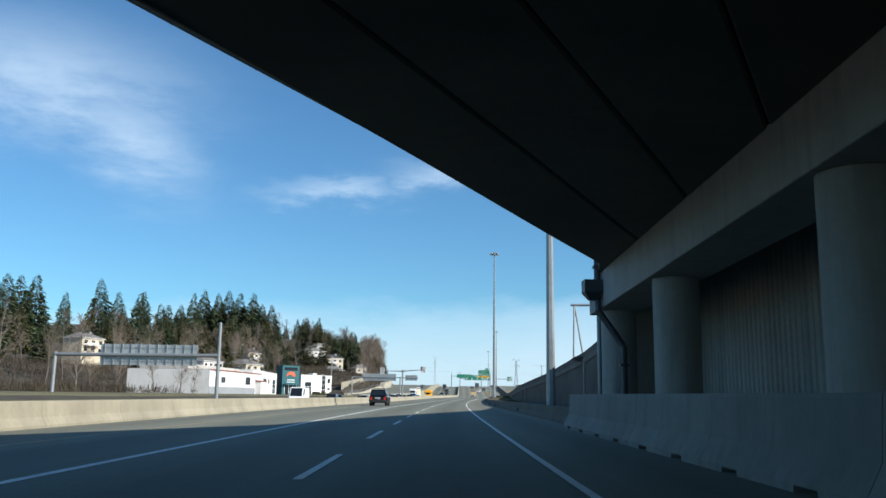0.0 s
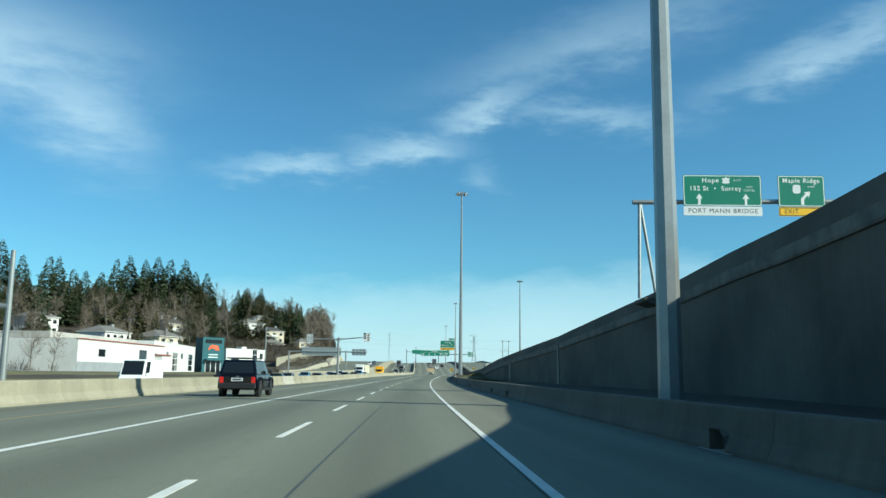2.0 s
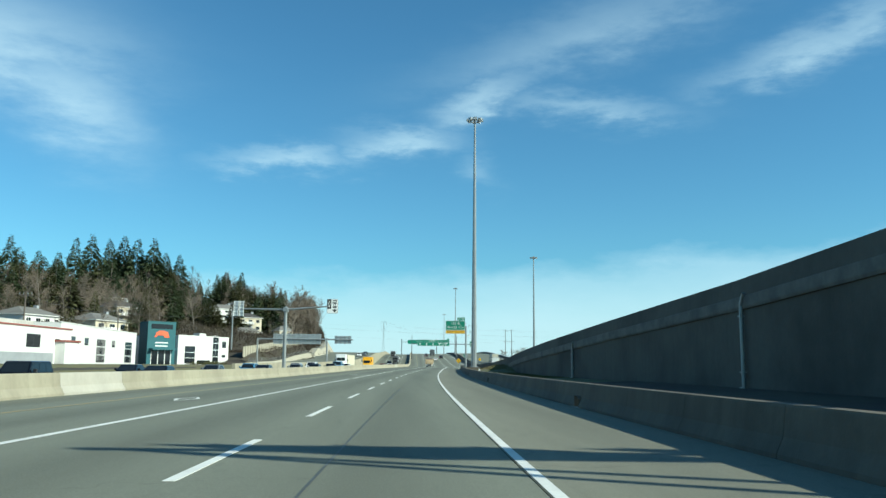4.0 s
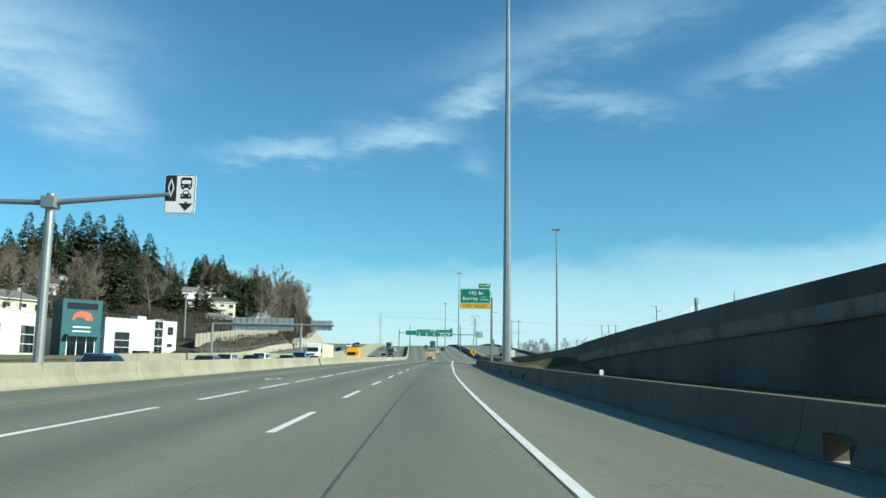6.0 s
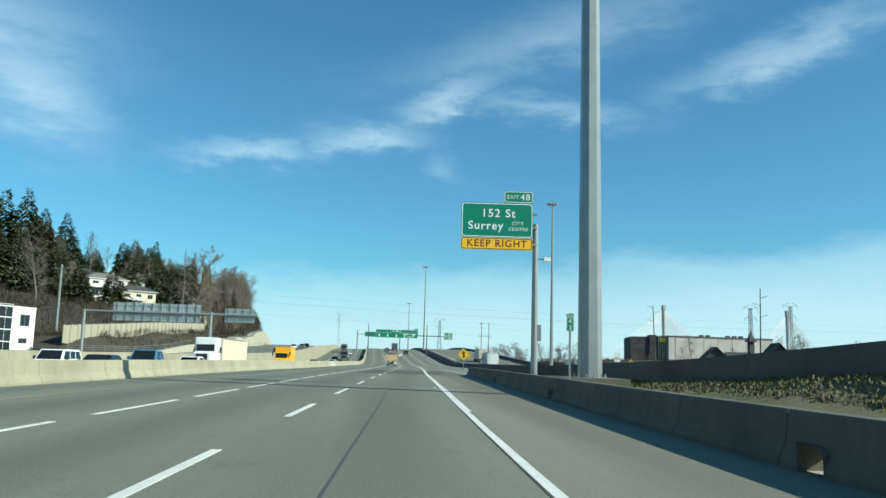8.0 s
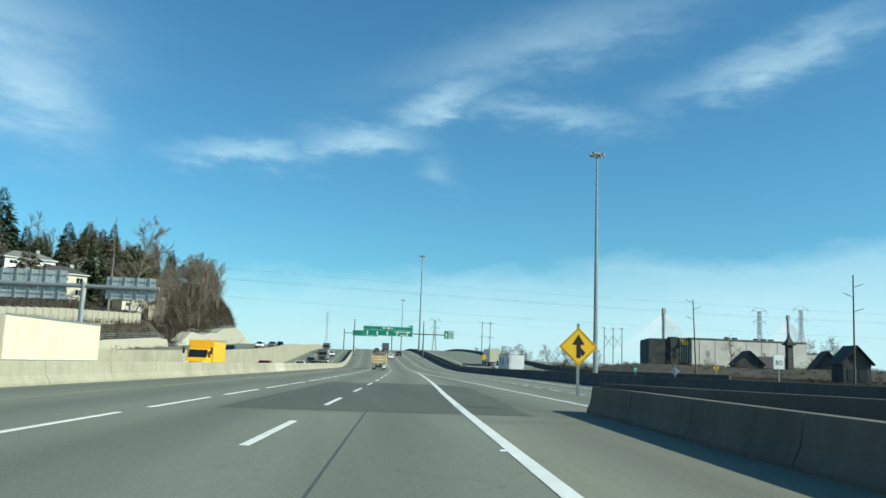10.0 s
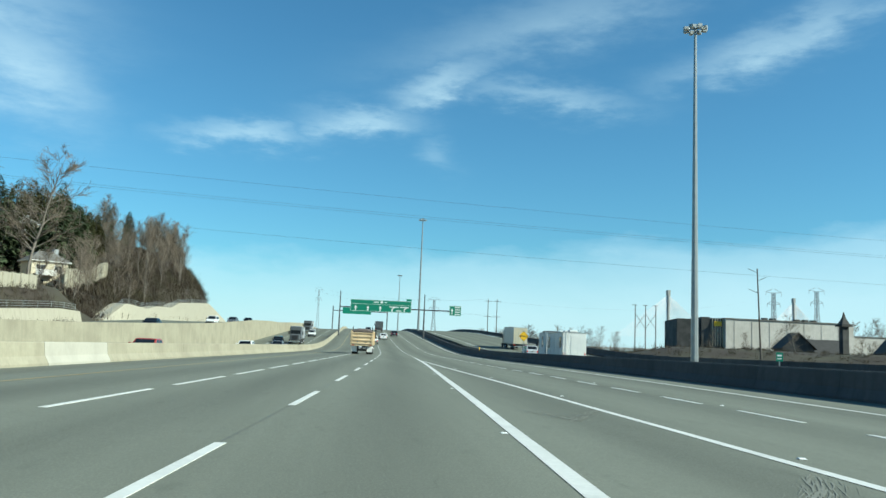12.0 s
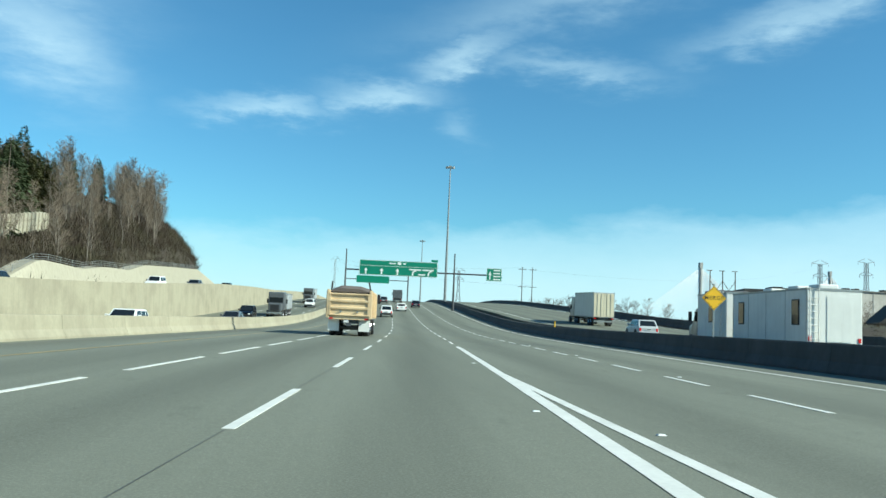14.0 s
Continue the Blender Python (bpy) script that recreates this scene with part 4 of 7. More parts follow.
sign_board(s80, -0.4, 0.4, 2.1, 3.2, SIGN_WHITE, SIGN_BLACK, r=0.06, w=0.02)
lettering("80", 0, 2.55, -0.01, 0.5, SIGN_BLACK, s80, bold=0.002)

sb = thing("metal_sign", "grey metal back of a diamond sign on a thin post", "road sign", Matrix.Translation((36.0, 307, 1.95)) @ pose(0, 0, 0, 0, 0, -20))
part("sign_panel", Mesh().plate([(0.38, 0), (0, 0.38), (-0.38, 0), (0, -0.38)], 0, 0.03), SIGN_BACK, sb)
part("post", Mesh().box(-0.04, 0.04, -0.07, -0.002, -2.2, 0.55), STEEL, sb)
gm = thing("green_marker", "small green marker plate on a post", "road sign", Matrix.Translation((52.0, 360, 1.9)) @ pose(0, 0, 0, 0, 0, -12))
part("sign_panel", Mesh().plate(rounded(-0.3, 0.3, 0.0, 0.8, 0.05), 0, 0.03), SIGN_GREEN, gm)
part("lettering_bar", Mesh().box(-0.2, 0.2, -0.008, -0.001, 0.2, 0.28).box(-0.2, 0.2, -0.008, -0.001, 0.45, 0.6), SIGN_WHITE, gm)
part("post", Mesh().box(-0.05, 0.05, 0.031, 0.11, -2.8, 0.8), STEEL, gm)

# carpool lane sign on the median
g4 = thing("lane_sign", "carpool lane signs on a steel T pole in the median", "road sign", Matrix.Translation(at(-12.4, 173.7, 0.9)) @ pose(0, 0, 0, 0, 0, -3))
part("pole", Mesh().tube((0, 0, -0.4), (0, 0, 5.45), 0.17, 0.14, n=12), STEEL, g4, "round steel pole")
part("collar", Mesh().box(-0.24, 0.24, -0.24, 0.24, 4.95, 5.35), STEEL, g4, bevel=0.03)
part("arm", Mesh().tube((0, 0, 5.15), (3.9, 0, 5.5), 0.10, 0.07, n=10), STEEL, g4)
part("arm", Mesh().tube((0, 0, 5.15), (-4.3, 0, 5.2), 0.10, 0.07, n=10), STEEL, g4)
sign_board(g4, 3.75, 4.77, 4.85, 6.17, SIGN_WHITE, SIGN_BLACK, label="white carpool lane panel with symbols", r=0.1, w=0.02)
poly(g4, [(3.78, 4.97 + 0.3), (4.14, 5.27), (4.14, 6.13), (3.78, 6.13)], SIGN_BLACK, -0.0045, "dark_field")
poly(g4, [(3.96, 5.40), (4.07, 5.72), (3.96, 6.04), (3.85, 5.72)], SIGN_WHITE, -0.008, "diamond")
poly(g4, [(3.96, 5.50), (4.03, 5.72), (3.96, 5.94), (3.89, 5.72)], SIGN_BLACK, -0.0115, "diamond_centre")
bus = poly(g4, rounded(4.27, 4.65, 5.72, 6.08, 0.07), SIGN_BLACK, -0.0045, "bus_symbol")
poly(bus, rounded(4.31, 4.61, 5.86, 5.98, 0.02), SIGN_WHITE, -0.008, "bus_window")
for x in (4.33, 4.55):
    poly(bus, rounded(x, x + 0.05, 5.76, 5.80, 0.015), SIGN_WHITE, -0.008, "bus_lamp")
    poly(bus, rounded(x - 0.02, x + 0.06, 5.67, 5.73, 0.01), SIGN_BLACK, -0.0045, "bus_wheel")
auto = poly(g4, [(4.28, 5.36), (4.64, 5.36), (4.64, 5.50), (4.58, 5.53), (4.53, 5.64), (4.39, 5.64), (4.34, 5.53), (4.28, 5.50)], SIGN_BLACK, -0.0045, "car_symbol")
poly(auto, [(4.38, 5.53), (4.54, 5.53), (4.51, 5.61), (4.41, 5.61)], SIGN_WHITE, -0.008, "car_window")
for x in (4.32, 4.55):
    poly(auto, rounded(x, x + 0.05, 5.44, 5.48, 0.015), SIGN_WHITE, -0.008, "car_lamp")
poly(g4, [(4.23, 5.2), (4.43, 5.2), (4.43, 5.26), (4.50, 5.26), (4.50, 5.2), (4.70, 5.2), (4.46, 4.95)], SIGN_BLACK, -0.0045, "arrow")
for x in (-4.74, -4.24):
    back = part("sign_back", Mesh().plate(rounded(x, x + 0.40, 4.5, 5.9, 0.04), -0.03, 0.0), SIGN_BACK, g4, "back of an oncoming sign")
    for z in (4.62, 4.95, 5.28, 5.61, 5.82):
        part("rib", Mesh().box(x, x + 0.40, -0.08, -0.031, z - 0.03, z + 0.03), SIGN_WHITE, back)
    for dx in (0.0, 0.36):
        part("frame_post", Mesh().box(x + dx, x + dx + 0.04, -0.11, -0.081, 4.5, 5.9), SIGN_WHITE, back)



def back_panels(parent, x0, x1, z0, z1, n, ribs=3):
    """Backs of oncoming signs: sheets with vertical posts and rails."""
    w = (x1 - x0) / n
    for i in range(n):
        p = part("sign_back", Mesh().box(x0 + i * w + 0.03, x0 + (i + 1) * w - 0.03, 0.2, 0.26, z0, z1), SIGN_BACK, parent)
        part("stiffener", Mesh().box(x0 + (i + 0.5) * w - 0.06, x0 + (i + 0.5) * w + 0.06, 0.05, 0.199, z0 - 0.1, z1 + 0.1), STEEL, p)
    for k in range(ribs):
        z = z0 + (z1 - z0) * (k + 0.5) / ribs
        part("rail", Mesh().box(x0, x1, 0.12, 0.18, z - 0.04, z + 0.04), STEEL, parent)


g5 = thing("sign_gantry", "steel gantry with the backs of two oncoming signs", "sign gantry", Matrix.Translation((0, 323.5, 0)))
part("beam", Mesh().tube((-34.3, 0, 8.0), (-8.6, 0, 8.0), 0.2, n=10), STEEL, g5)
part("post", Mesh().tube((-15.6, 0, 0.2), (-15.6, 0, 8.4), 0.26, 0.22, n=12), STEEL, g5)
part("post", Mesh().tube((-34.3, 0, 0.5), (-34.3, 0, 8.2), 0.26, 0.22, n=12), STEEL, g5)
back_panels(g5, -30.2, -17.2, 6.7, 9.4, 10)
back_panels(g5, -13.6, -9.0, 6.9, 9.0, 4)
g6 = thing("sign_gantry", "steel gantry with the back of a long oncoming sign", "sign gantry", Matrix.Translation((-32.7, 121.9, 0)))
part("post", Mesh().tube((0, 0, 0), (0, 0, 11.4), 0.30, 0.2, n=12), STEEL, g6, "tall steel gantry post")
part("beam", Mesh().tube((-24, 0, 6.4), (0, 0, 6.5), 0.28, n=10), STEEL, g6)
part("post", Mesh().tube((-24, 0, 0), (-24, 0, 6.8), 0.3, 0.25, n=12), STEEL, g6)
back_panels(g6, -17.5, -3.2, 5.0, 8.0, 11)
part("lamp_arm", Mesh().tube((-0.9, 0, 4.3), (0.9, 0, 4.3), 0.03, n=6), STEEL, g6)

# big overhead sign where the lanes divide
g7 = thing("overhead_sign", "wide green overhead guide sign on a steel gantry", "road sign", Matrix.Translation((22.9, 505, 0)) @ pose(0, 0, 0, 0, 0, -3))
sign_board(g7, -7.95, 7.95, 10.9, 13.95, SIGN_GREEN, SIGN_WHITE, label="wide green panel with lane arrows", r=0.2, w=0.06)
part("route_bar", Mesh().box(-0.2, 0.5, -0.02, -0.01, 13.15, 13.7), SIGN_WHITE, g7)
for x0, x1, z in ((-1.9, -0.6, 13.4), (0.9, 1.5, 13.4), (2.2, 4.6, 12.3), (4.9, 7.2, 12.3), (4.0, 5.4, 11.35)):
    part("lettering_bar", Mesh().box(x0, x1, -0.02, -0.01, z - 0.13, z + 0.13), SIGN_WHITE, g7)
part("divider", Mesh().box(-7.9, 7.9, -0.02, -0.01, 12.78, 12.84), SIGN_WHITE, g7)
for x in (-6.6, -3.4, -0.2):
    poly(g7, arrow(x, 11.1, 1.3, 0.8), SIGN_WHITE, -0.02, "arrow")
for x in (3.0, 6.2):
    poly(g7, [(x - 0.25, 11.1), (x + 0.05, 11.1), (x + 0.05, 11.6), (x + 0.4, 12.0), (x + 0.55, 11.85), (x + 0.65, 12.4), (x + 0.05, 12.3), (x + 0.2, 12.15), (x - 0.25, 11.7)], SIGN_WHITE, -0.02, "arrow")
part("exit_tab", Mesh().plate(rounded(6.6, 7.95, 14.0, 14.5, 0.08), 0, 0.05), SIGN_GREEN, g7)
part("beam", Mesh().tube((-10.7, 0.5, 11.9), (21.0, 0.5, 11.9), 0.16, n=10), STEEL_DARK, g7)
part("post", Mesh().tube((-10.7, 0.5, 3), (-10.7, 0.5, 16), 0.24, 0.12, n=10), STEEL_DARK, g7)
part("post", Mesh().tube((11.4, 0.5, 3), (11.4, 0.5, 16), 0.26, 0.12, n=10), STEEL_DARK, g7)
sign_board(g7, 18.0, 21.1, 10.7, 13.3, SIGN_GREEN, SIGN_WHITE, "side_panel", "smaller green panel with an arrow", r=0.15, w=0.06)
for z in (12.9, 12.3, 11.7, 11.1):
    part("lettering_bar", Mesh().box(19.4, 20.8, -0.02, -0.01, z - 0.12, z + 0.12), SIGN_WHITE, g7)
poly(g7, arrow(18.7, 11.0, 1.7, 0.6), SIGN_WHITE, -0.02, "arrow")
g8 = thing("overhead_sign", "distant green overhead sign over the freeway", "road sign", Matrix.Translation((22, 640, rz(640))))
part("sign_panel", Mesh().plate(rounded(-9, 3, 6.4, 9.0, 0.2), 0, 0.06), SIGN_GREEN, g8)
part("beam", Mesh().tube((-13, 0.4, 7.6), (10, 0.4, 7.6), 0.16, n=8), STEEL_DARK, g8)
part("post", Mesh().tube((-13, 0.4, -1), (-13, 0.4, 9.5), 0.24, n=8), STEEL_DARK, g8)
part("post", Mesh().tube((10, 0.4, -1), (10, 0.4, 9.5), 0.24, n=8), STEEL_DARK, g8)

# drain pipes on the ramp wall
for y, zt in ((33.5, 5.9), (97, 5.75), (134, 4.5), (166.2, 3.2)):
    p = Vector((rx(y) + ramp_edge(y) - 0.06, y, rz(y)))
    d = thing("drain_pipe", "grey metal drain pipe down the concrete wall", "drain pipe", Matrix.Translation(p), "drain pipes")
    part("pipe", Mesh().tube((0, 0, 0.3), (0, 0, zt - 0.5), 0.09, n=8), STEEL, d)
    part("elbow", Mesh().tube((0, 0, zt - 0.5), (0.0, -0.35, zt), 0.09, n=8), STEEL, d)
    part("outlet", Mesh().tube((0, 0, 0.3), (-0.1, 0.9, 0.12), 0.08, n=8), STEEL, d)
    for z in (1.0, zt - 1.0):
        part("clamp", Mesh().box(-0.11, 0.11, -0.12, 0.12, z - 0.04, z + 0.04), STEEL, d)
dp = thing("drain_pipe", "bent grey drain pipe with a catch box under the overpass edge", "drain pipe", Matrix.Translation((0, 0, 0)), "drain pipes")
for a, b in (((4.62, 27.4, 6.6), (4.97, 27.4, 6.05)), ((4.97, 27.4, 6.05), (4.97, 27.4, 4.9)), ((4.97, 27.4, 4.4), (4.97, 27.3, 3.95)), ((4.97, 27.3, 3.95), (5.72, 27.12, 2.8)), ((5.72, 27.12, 2.8), (5.72, 27.12, 0.0))):
    part("pipe", Mesh().tube(a, b, 0.11, n=10), STEEL_DARK, dp)
part("catch_box", Mesh().loft([[(-0.12, -0.12, 4.3), (0.12, -0.12, 4.3), (0.12, 0.12, 4.3), (-0.12, 0.12, 4.3)], [(-0.3, -0.3, 4.55), (0.3, -0.3, 4.55), (0.3, 0.3, 4.55), (-0.3, 0.3, 4.55)], [(-0.3, -0.3, 4.95), (0.3, -0.3, 4.95), (0.3, 0.3, 4.95), (-0.3, 0.3, 4.95)]]), STEEL_DARK, dp).data.transform(Matrix.Translation((4.8, 27.4, 0)))
for z in (5.4, 2.2, 1.0):
    part("clamp", Mesh().box(*((4.83, 5.1, 27.26, 27.54) if z > 3 else (5.58, 5.86, 26.98, 27.26)), z - 0.04, z + 0.04), STEEL_DARK, dp)


# ---------------------------------------------------------------- vehicles
GLASS = clear_glass("tinted_glass", (0.012, 0.016, 0.02), 0.05)
RUBBER = material("tyre_rubber", (0.022, 0.022, 0.022), 0.85, grain=(30, 0.1))
BLACK_TRIM = material("black_trim", (0.020, 0.020, 0.022), 0.55)
CHROME = material("bright_metal", (0.6, 0.6, 0.6), 0.25, 0.9)
TAIL_RED = clear_glass("tail_light_red", (0.55, 0.015, 0.012), 0.12)
LAMP_CLEAR = clear_glass("head_lamp", (0.75, 0.78, 0.78), 0.08)
PLATE = material("plate_white", (0.72, 0.74, 0.76), 0.5)
PAINTS = {}


def car_paint(name, color, rough=0.28):
    if name not in PAINTS:
        PAINTS[name] = material("paint_" + name, color, rough, 0.0, grain=(2, 0.03), stain=(0.9, 0.06), coat=0.2, spec=0.35)
    return PAINTS[name]


def wheel(parent, x, y, r, w=0.22, side=1):
    prof = [(r * 0.62, -w / 2), (r * 0.93, -w / 2), (r, -w * 0.3), (r, w * 0.3), (r * 0.93, w / 2), (r * 0.62, w / 2)]
    n = 20
    m = Mesh()
    rings = [[(x + dx, y + rr * math.cos(2 * math.pi * i / n), r + rr * math.sin(2 * math.pi * i / n)) for rr, dx in prof] for i in range(n)]
    m.loft(rings + [rings[0]], closed=True, caps=False)
    tyre = part("wheel", m, RUBBER, parent, smooth=False)
    ox = x + side * w * 0.36
    rim = Mesh().tube((ox - side * 0.05, y, r), (ox, y, r), r * 0.64, r * 0.6, n=n)
    for i in range(5):
        a = 2 * math.pi * i / 5
        rim.tube((ox + side * 0.015, y, r), (ox + side * 0.015, y + r * 0.55 * math.cos(a), r + r * 0.55 * math.sin(a)), r * 0.11, r * 0.08, n=5)
    part("rim", rim, BLACK_TRIM if parent.get("category") == "sport utility" else CHROME, tyre)
    return tyre


def pane_on(m, q, u0, u1, v0, v1, off):
    """A thin pane on the face with corners q (lower a, lower b, upper b, upper a)."""
    a, b, c, d = (Vector(p) for p in q)
    nrm = (b - a).cross(d - a).normalized()
    pt = lambda u, v: (a * (1 - u) + b * u) * (1 - v) + (d * (1 - u) + c * u) * v
    pts = [pt(u0, v0), pt(u1, v0), pt(u1, v1), pt(u0, v1)]
    return m.add([p + nrm * off for p in pts] + [p - nrm * 0.01 for p in pts], [(0, 1, 2, 3), (7, 6, 5, 4), (0, 4, 5, 1), (1, 5, 6, 2), (2, 6, 7, 3), (3, 7, 4, 0)])


SHAPES = {  # length, width, height, belt, nose height, cabin rear foot, rear roof, front roof, front foot, wheel radius, clearance
    "suv": (4.45, 1.82, 1.70, 1.05, 1.00, -2.12, -1.95, 0.42, 0.98, 0.36, 0.30),
    "sedan": (4.75, 1.82, 1.45, 0.92, 0.80, -1.75, -1.05, 0.35, 1.15, 0.33, 0.22),
    "van": (5.6, 2.0, 2.55, 1.25, 1.15, -2.78, -2.75, 1.55, 2.15, 0.36, 0.26),
    "pickup": (5.6, 1.95, 1.85, 1.15, 1.10, -0.75, -0.55, 0.75, 1.35, 0.40, 0.35),
    "hatch": (4.3, 1.8, 1.55, 0.98, 0.90, -2.05, -1.6, 0.35, 1.05, 0.34, 0.24),
}


def car(shape, paint, m, label, group="", rack=False):
    L, W, H, belt, nose, c0, c1, c2, c3, wr, clr = SHAPES[shape]
    h = W / 2
    ob = thing({"suv": "sport_utility", "sedan": "sedan", "van": "van", "pickup": "pickup_truck", "hatch": "hatchback"}[shape], label, {"suv": "sport utility", "sedan": "car", "van": "van", "pickup": "pickup", "hatch": "car"}[shape], m, group)
    bed = shape == "pickup"

    def ring(y, w, z0, z1):
        return [(-w * 0.90, y, z0), (-w, y, z0 + 0.18), (-w, y, z1 - 0.22), (-w * 0.965, y, z1 - 0.05), (-w * 0.90, y, z1), (w * 0.90, y, z1), (w * 0.965, y, z1 - 0.05), (w, y, z1 - 0.22), (w, y, z0 + 0.18), (w * 0.90, y, z0)]

    f, r = L / 2, -L / 2
    rear = belt - 0.02
    st = [(r, h * 0.90, clr + 0.14, rear - 0.10), (r + 0.10, h * 0.97, clr + 0.04, rear), (r + 0.9, h, clr, belt), (c3 - 0.15, h, clr, belt), (c3 + 0.05, h, clr, (belt + nose) / 2 + 0.02), (f - 0.5, h * 0.98, clr, nose - 0.02), (f - 0.12, h * 0.93, clr + 0.05, nose - 0.14), (f, h * 0.80, clr + 0.14, nose - 0.30)]
    body = part("body", Mesh().loft([ring(*s) for s in st]), paint, ob, bevel=0.03)
    t = 0.80 if shape != "van" else 0.90
    low = [(-h * 0.95, c0, belt - 0.03), (h * 0.95, c0, belt - 0.03), (h * 0.95, c3, belt - 0.03), (-h * 0.95, c3, belt - 0.03)]
    top = [(-h * t, c1, H - 0.05), (h * t, c1, H - 0.05), (h * t, c2, H - 0.03), (-h * t, c2, H - 0.03)]
    cap = [(-h * t * 0.85, c1 + 0.12, H), (h * t * 0.85, c1 + 0.12, H), (h * t * 0.85, c2 - 0.1, H), (-h * t * 0.85, c2 - 0.1, H)]
    part("cabin", Mesh().loft([low, top, cap]), paint, ob, bevel=0.035)
    part("windscreen", pane_on(Mesh(), (low[2], low[3], top[3], top[2]), 0.06, 0.94, 0.08, 0.93, 0.006), GLASS, ob)
    part("rear_window", pane_on(Mesh(), (low[0], low[1], top[1], top[0]), 0.08, 0.92, 0.12 if shape != "van" else 0.3, 0.9, 0.006), GLASS, ob)
    cuts = {"suv": ((0.05, 0.30), (0.33, 0.60), (0.63, 0.93)), "sedan": ((0.14, 0.50), (0.53, 0.86)), "van": ((0.74, 0.93),), "pickup": ((0.08, 0.42), (0.46, 0.88)), "hatch": ((0.06, 0.22), (0.25, 0.55), (0.58, 0.90))}[shape]
    for a, b in cuts:
        part("side_window", pane_on(Mesh(), (low[1], low[2], top[2], top[1]), a, b, 0.14, 0.88, 0.006), GLASS, ob)
        part("side_window", pane_on(Mesh(), (low[3], low[0], top[0], top[3]), 1 - b, 1 - a, 0.14, 0.88, 0.006), GLASS, ob)
    fy, ry_ = f - 0.85, r + 0.85
    for y in (fy, ry_):
        for s in (-1, 1):
            part("wheel_arch", Mesh().tube((s * (h - 0.16), y, wr * 1.02), (s * (h + 0.012), y, wr * 1.02), wr * 1.22, n=20), BLACK_TRIM, ob)
            wheel(ob, s * (h - 0.10), y, wr, 0.24, s)
    part("rear_bumper", Mesh().box(-h * 0.93, h * 0.93, r - 0.06, r + 0.1, clr + 0.08, clr + 0.34), BLACK_TRIM if shape in ("suv", "pickup") else paint, ob, bevel=0.03)
    part("front_bumper", Mesh().box(-h * 0.86, h * 0.86, f - 0.12, f + 0.05, clr + 0.06, clr + 0.30), BLACK_TRIM if shape in ("suv", "pickup") else paint, ob, bevel=0.03)
    part("grille", Mesh().box(-h * 0.45, h * 0.45, f - 0.06, f + 0.03, clr + 0.33, nose - 0.34), BLACK_TRIM, ob)
    for s in (-1, 1):
        part("tail_light", Mesh().box(s * h * 0.80 - 0.09, s * h * 0.80 + 0.09, r - 0.02, r + 0.2, belt - 0.48, belt - 0.14), TAIL_RED, ob, bevel=0.02)
        part("headlight", Mesh().box(s * h * 0.66 - 0.15, s * h * 0.66 + 0.15, f - 0.16, f + 0.01, nose - 0.40, nose - 0.24), LAMP_CLEAR, ob, bevel=0.02)
        part("mirror", Mesh().box(s * (h + 0.10) - 0.10, s * (h + 0.10) + 0.10, c3 - 0.55, c3 - 0.38, belt + 0.02, belt + 0.22), BLACK_TRIM if shape == "suv" else paint, ob, bevel=0.03)
        for y in ((c0 + c3) / 2 - 0.55, (c0 + c3) / 2 + 0.45):
            part("door_handle", Mesh().box(s * (h + 0.005) - 0.015, s * (h + 0.005) + 0.015, y - 0.1, y + 0.1, belt - 0.20, belt - 0.16), BLACK_TRIM, ob)
        part("sill", Mesh().box(s * (h - 0.01) - 0.03, s * (h - 0.01) + 0.03, ry_ + 0.45, fy - 0.45, clr - 0.01, clr + 0.1), BLACK_TRIM, ob)
    pl = part("plate", Mesh().box(-0.26, 0.26, r - 0.075, r - 0.06, clr + 0.42, clr + 0.57), PLATE, ob)
    part("plate_bar", Mesh().box(-0.2, 0.2, r - 0.08, r - 0.075, clr + 0.46, clr + 0.53), BLACK_TRIM, pl)
    if rack:
        for s in (-1, 1):
            for y in (-1.28, -0.28, 0.80):
                part("door_seam", Mesh().box(s * (h + 0.001) - 0.004, s * (h + 0.001) + 0.004, y - 0.008, y + 0.008, clr + 0.12, belt - 0.08), BLACK_TRIM, ob)
            part("side_strip", Mesh().box(s * (h + 0.01) - 0.012, s * (h + 0.01) + 0.012, ry_ + 0.55, fy - 0.55, clr + 0.33, clr + 0.40), BLACK_TRIM, ob)
            for y in (fy, ry_):
                part("fender_flare", Mesh().loft([[(s * (h - 0.02), y + a, z), (s * (h + 0.05), y + a * 1.02, z + 0.0), (s * (h + 0.05), y + a * 1.16, z + b), (s * (h - 0.02), y + a * 1.2, z + b + 0.02)] for a, z, b in ((-0.46, 0.36, 0.02), (-0.42, 0.66, 0.05), (-0.24, 0.80, 0.09), (0.24, 0.80, 0.09), (0.42, 0.66, 0.05), (0.46, 0.36, 0.02))]), paint, ob)
            part("gutter", Mesh().tube((s * h * 0.82, c1 + 0.05, H - 0.055), (s * h * 0.82, c2 - 0.02, H - 0.035), 0.018, n=5), BLACK_TRIM, ob)
        part("rear_badge", Mesh().box(-0.07, 0.07, r - 0.02, r + 0.02, clr + 0.62, clr + 0.65), CHROME, ob)
        for s in (-1, 1):
            part("roof_rail", Mesh().tube((s * h * 0.66, c1 + 0.1, H + 0.07), (s * h * 0.66, c2 - 0.15, H + 0.07), 0.025, n=6), BLACK_TRIM, ob)
        for y in (c1 + 0.3, (c1 + c2) / 2, c2 - 0.4):
            part("roof_bar", Mesh().box(-h * 0.7, h * 0.7, y - 0.05, y + 0.05, H + 0.06, H + 0.11), BLACK_TRIM, ob)
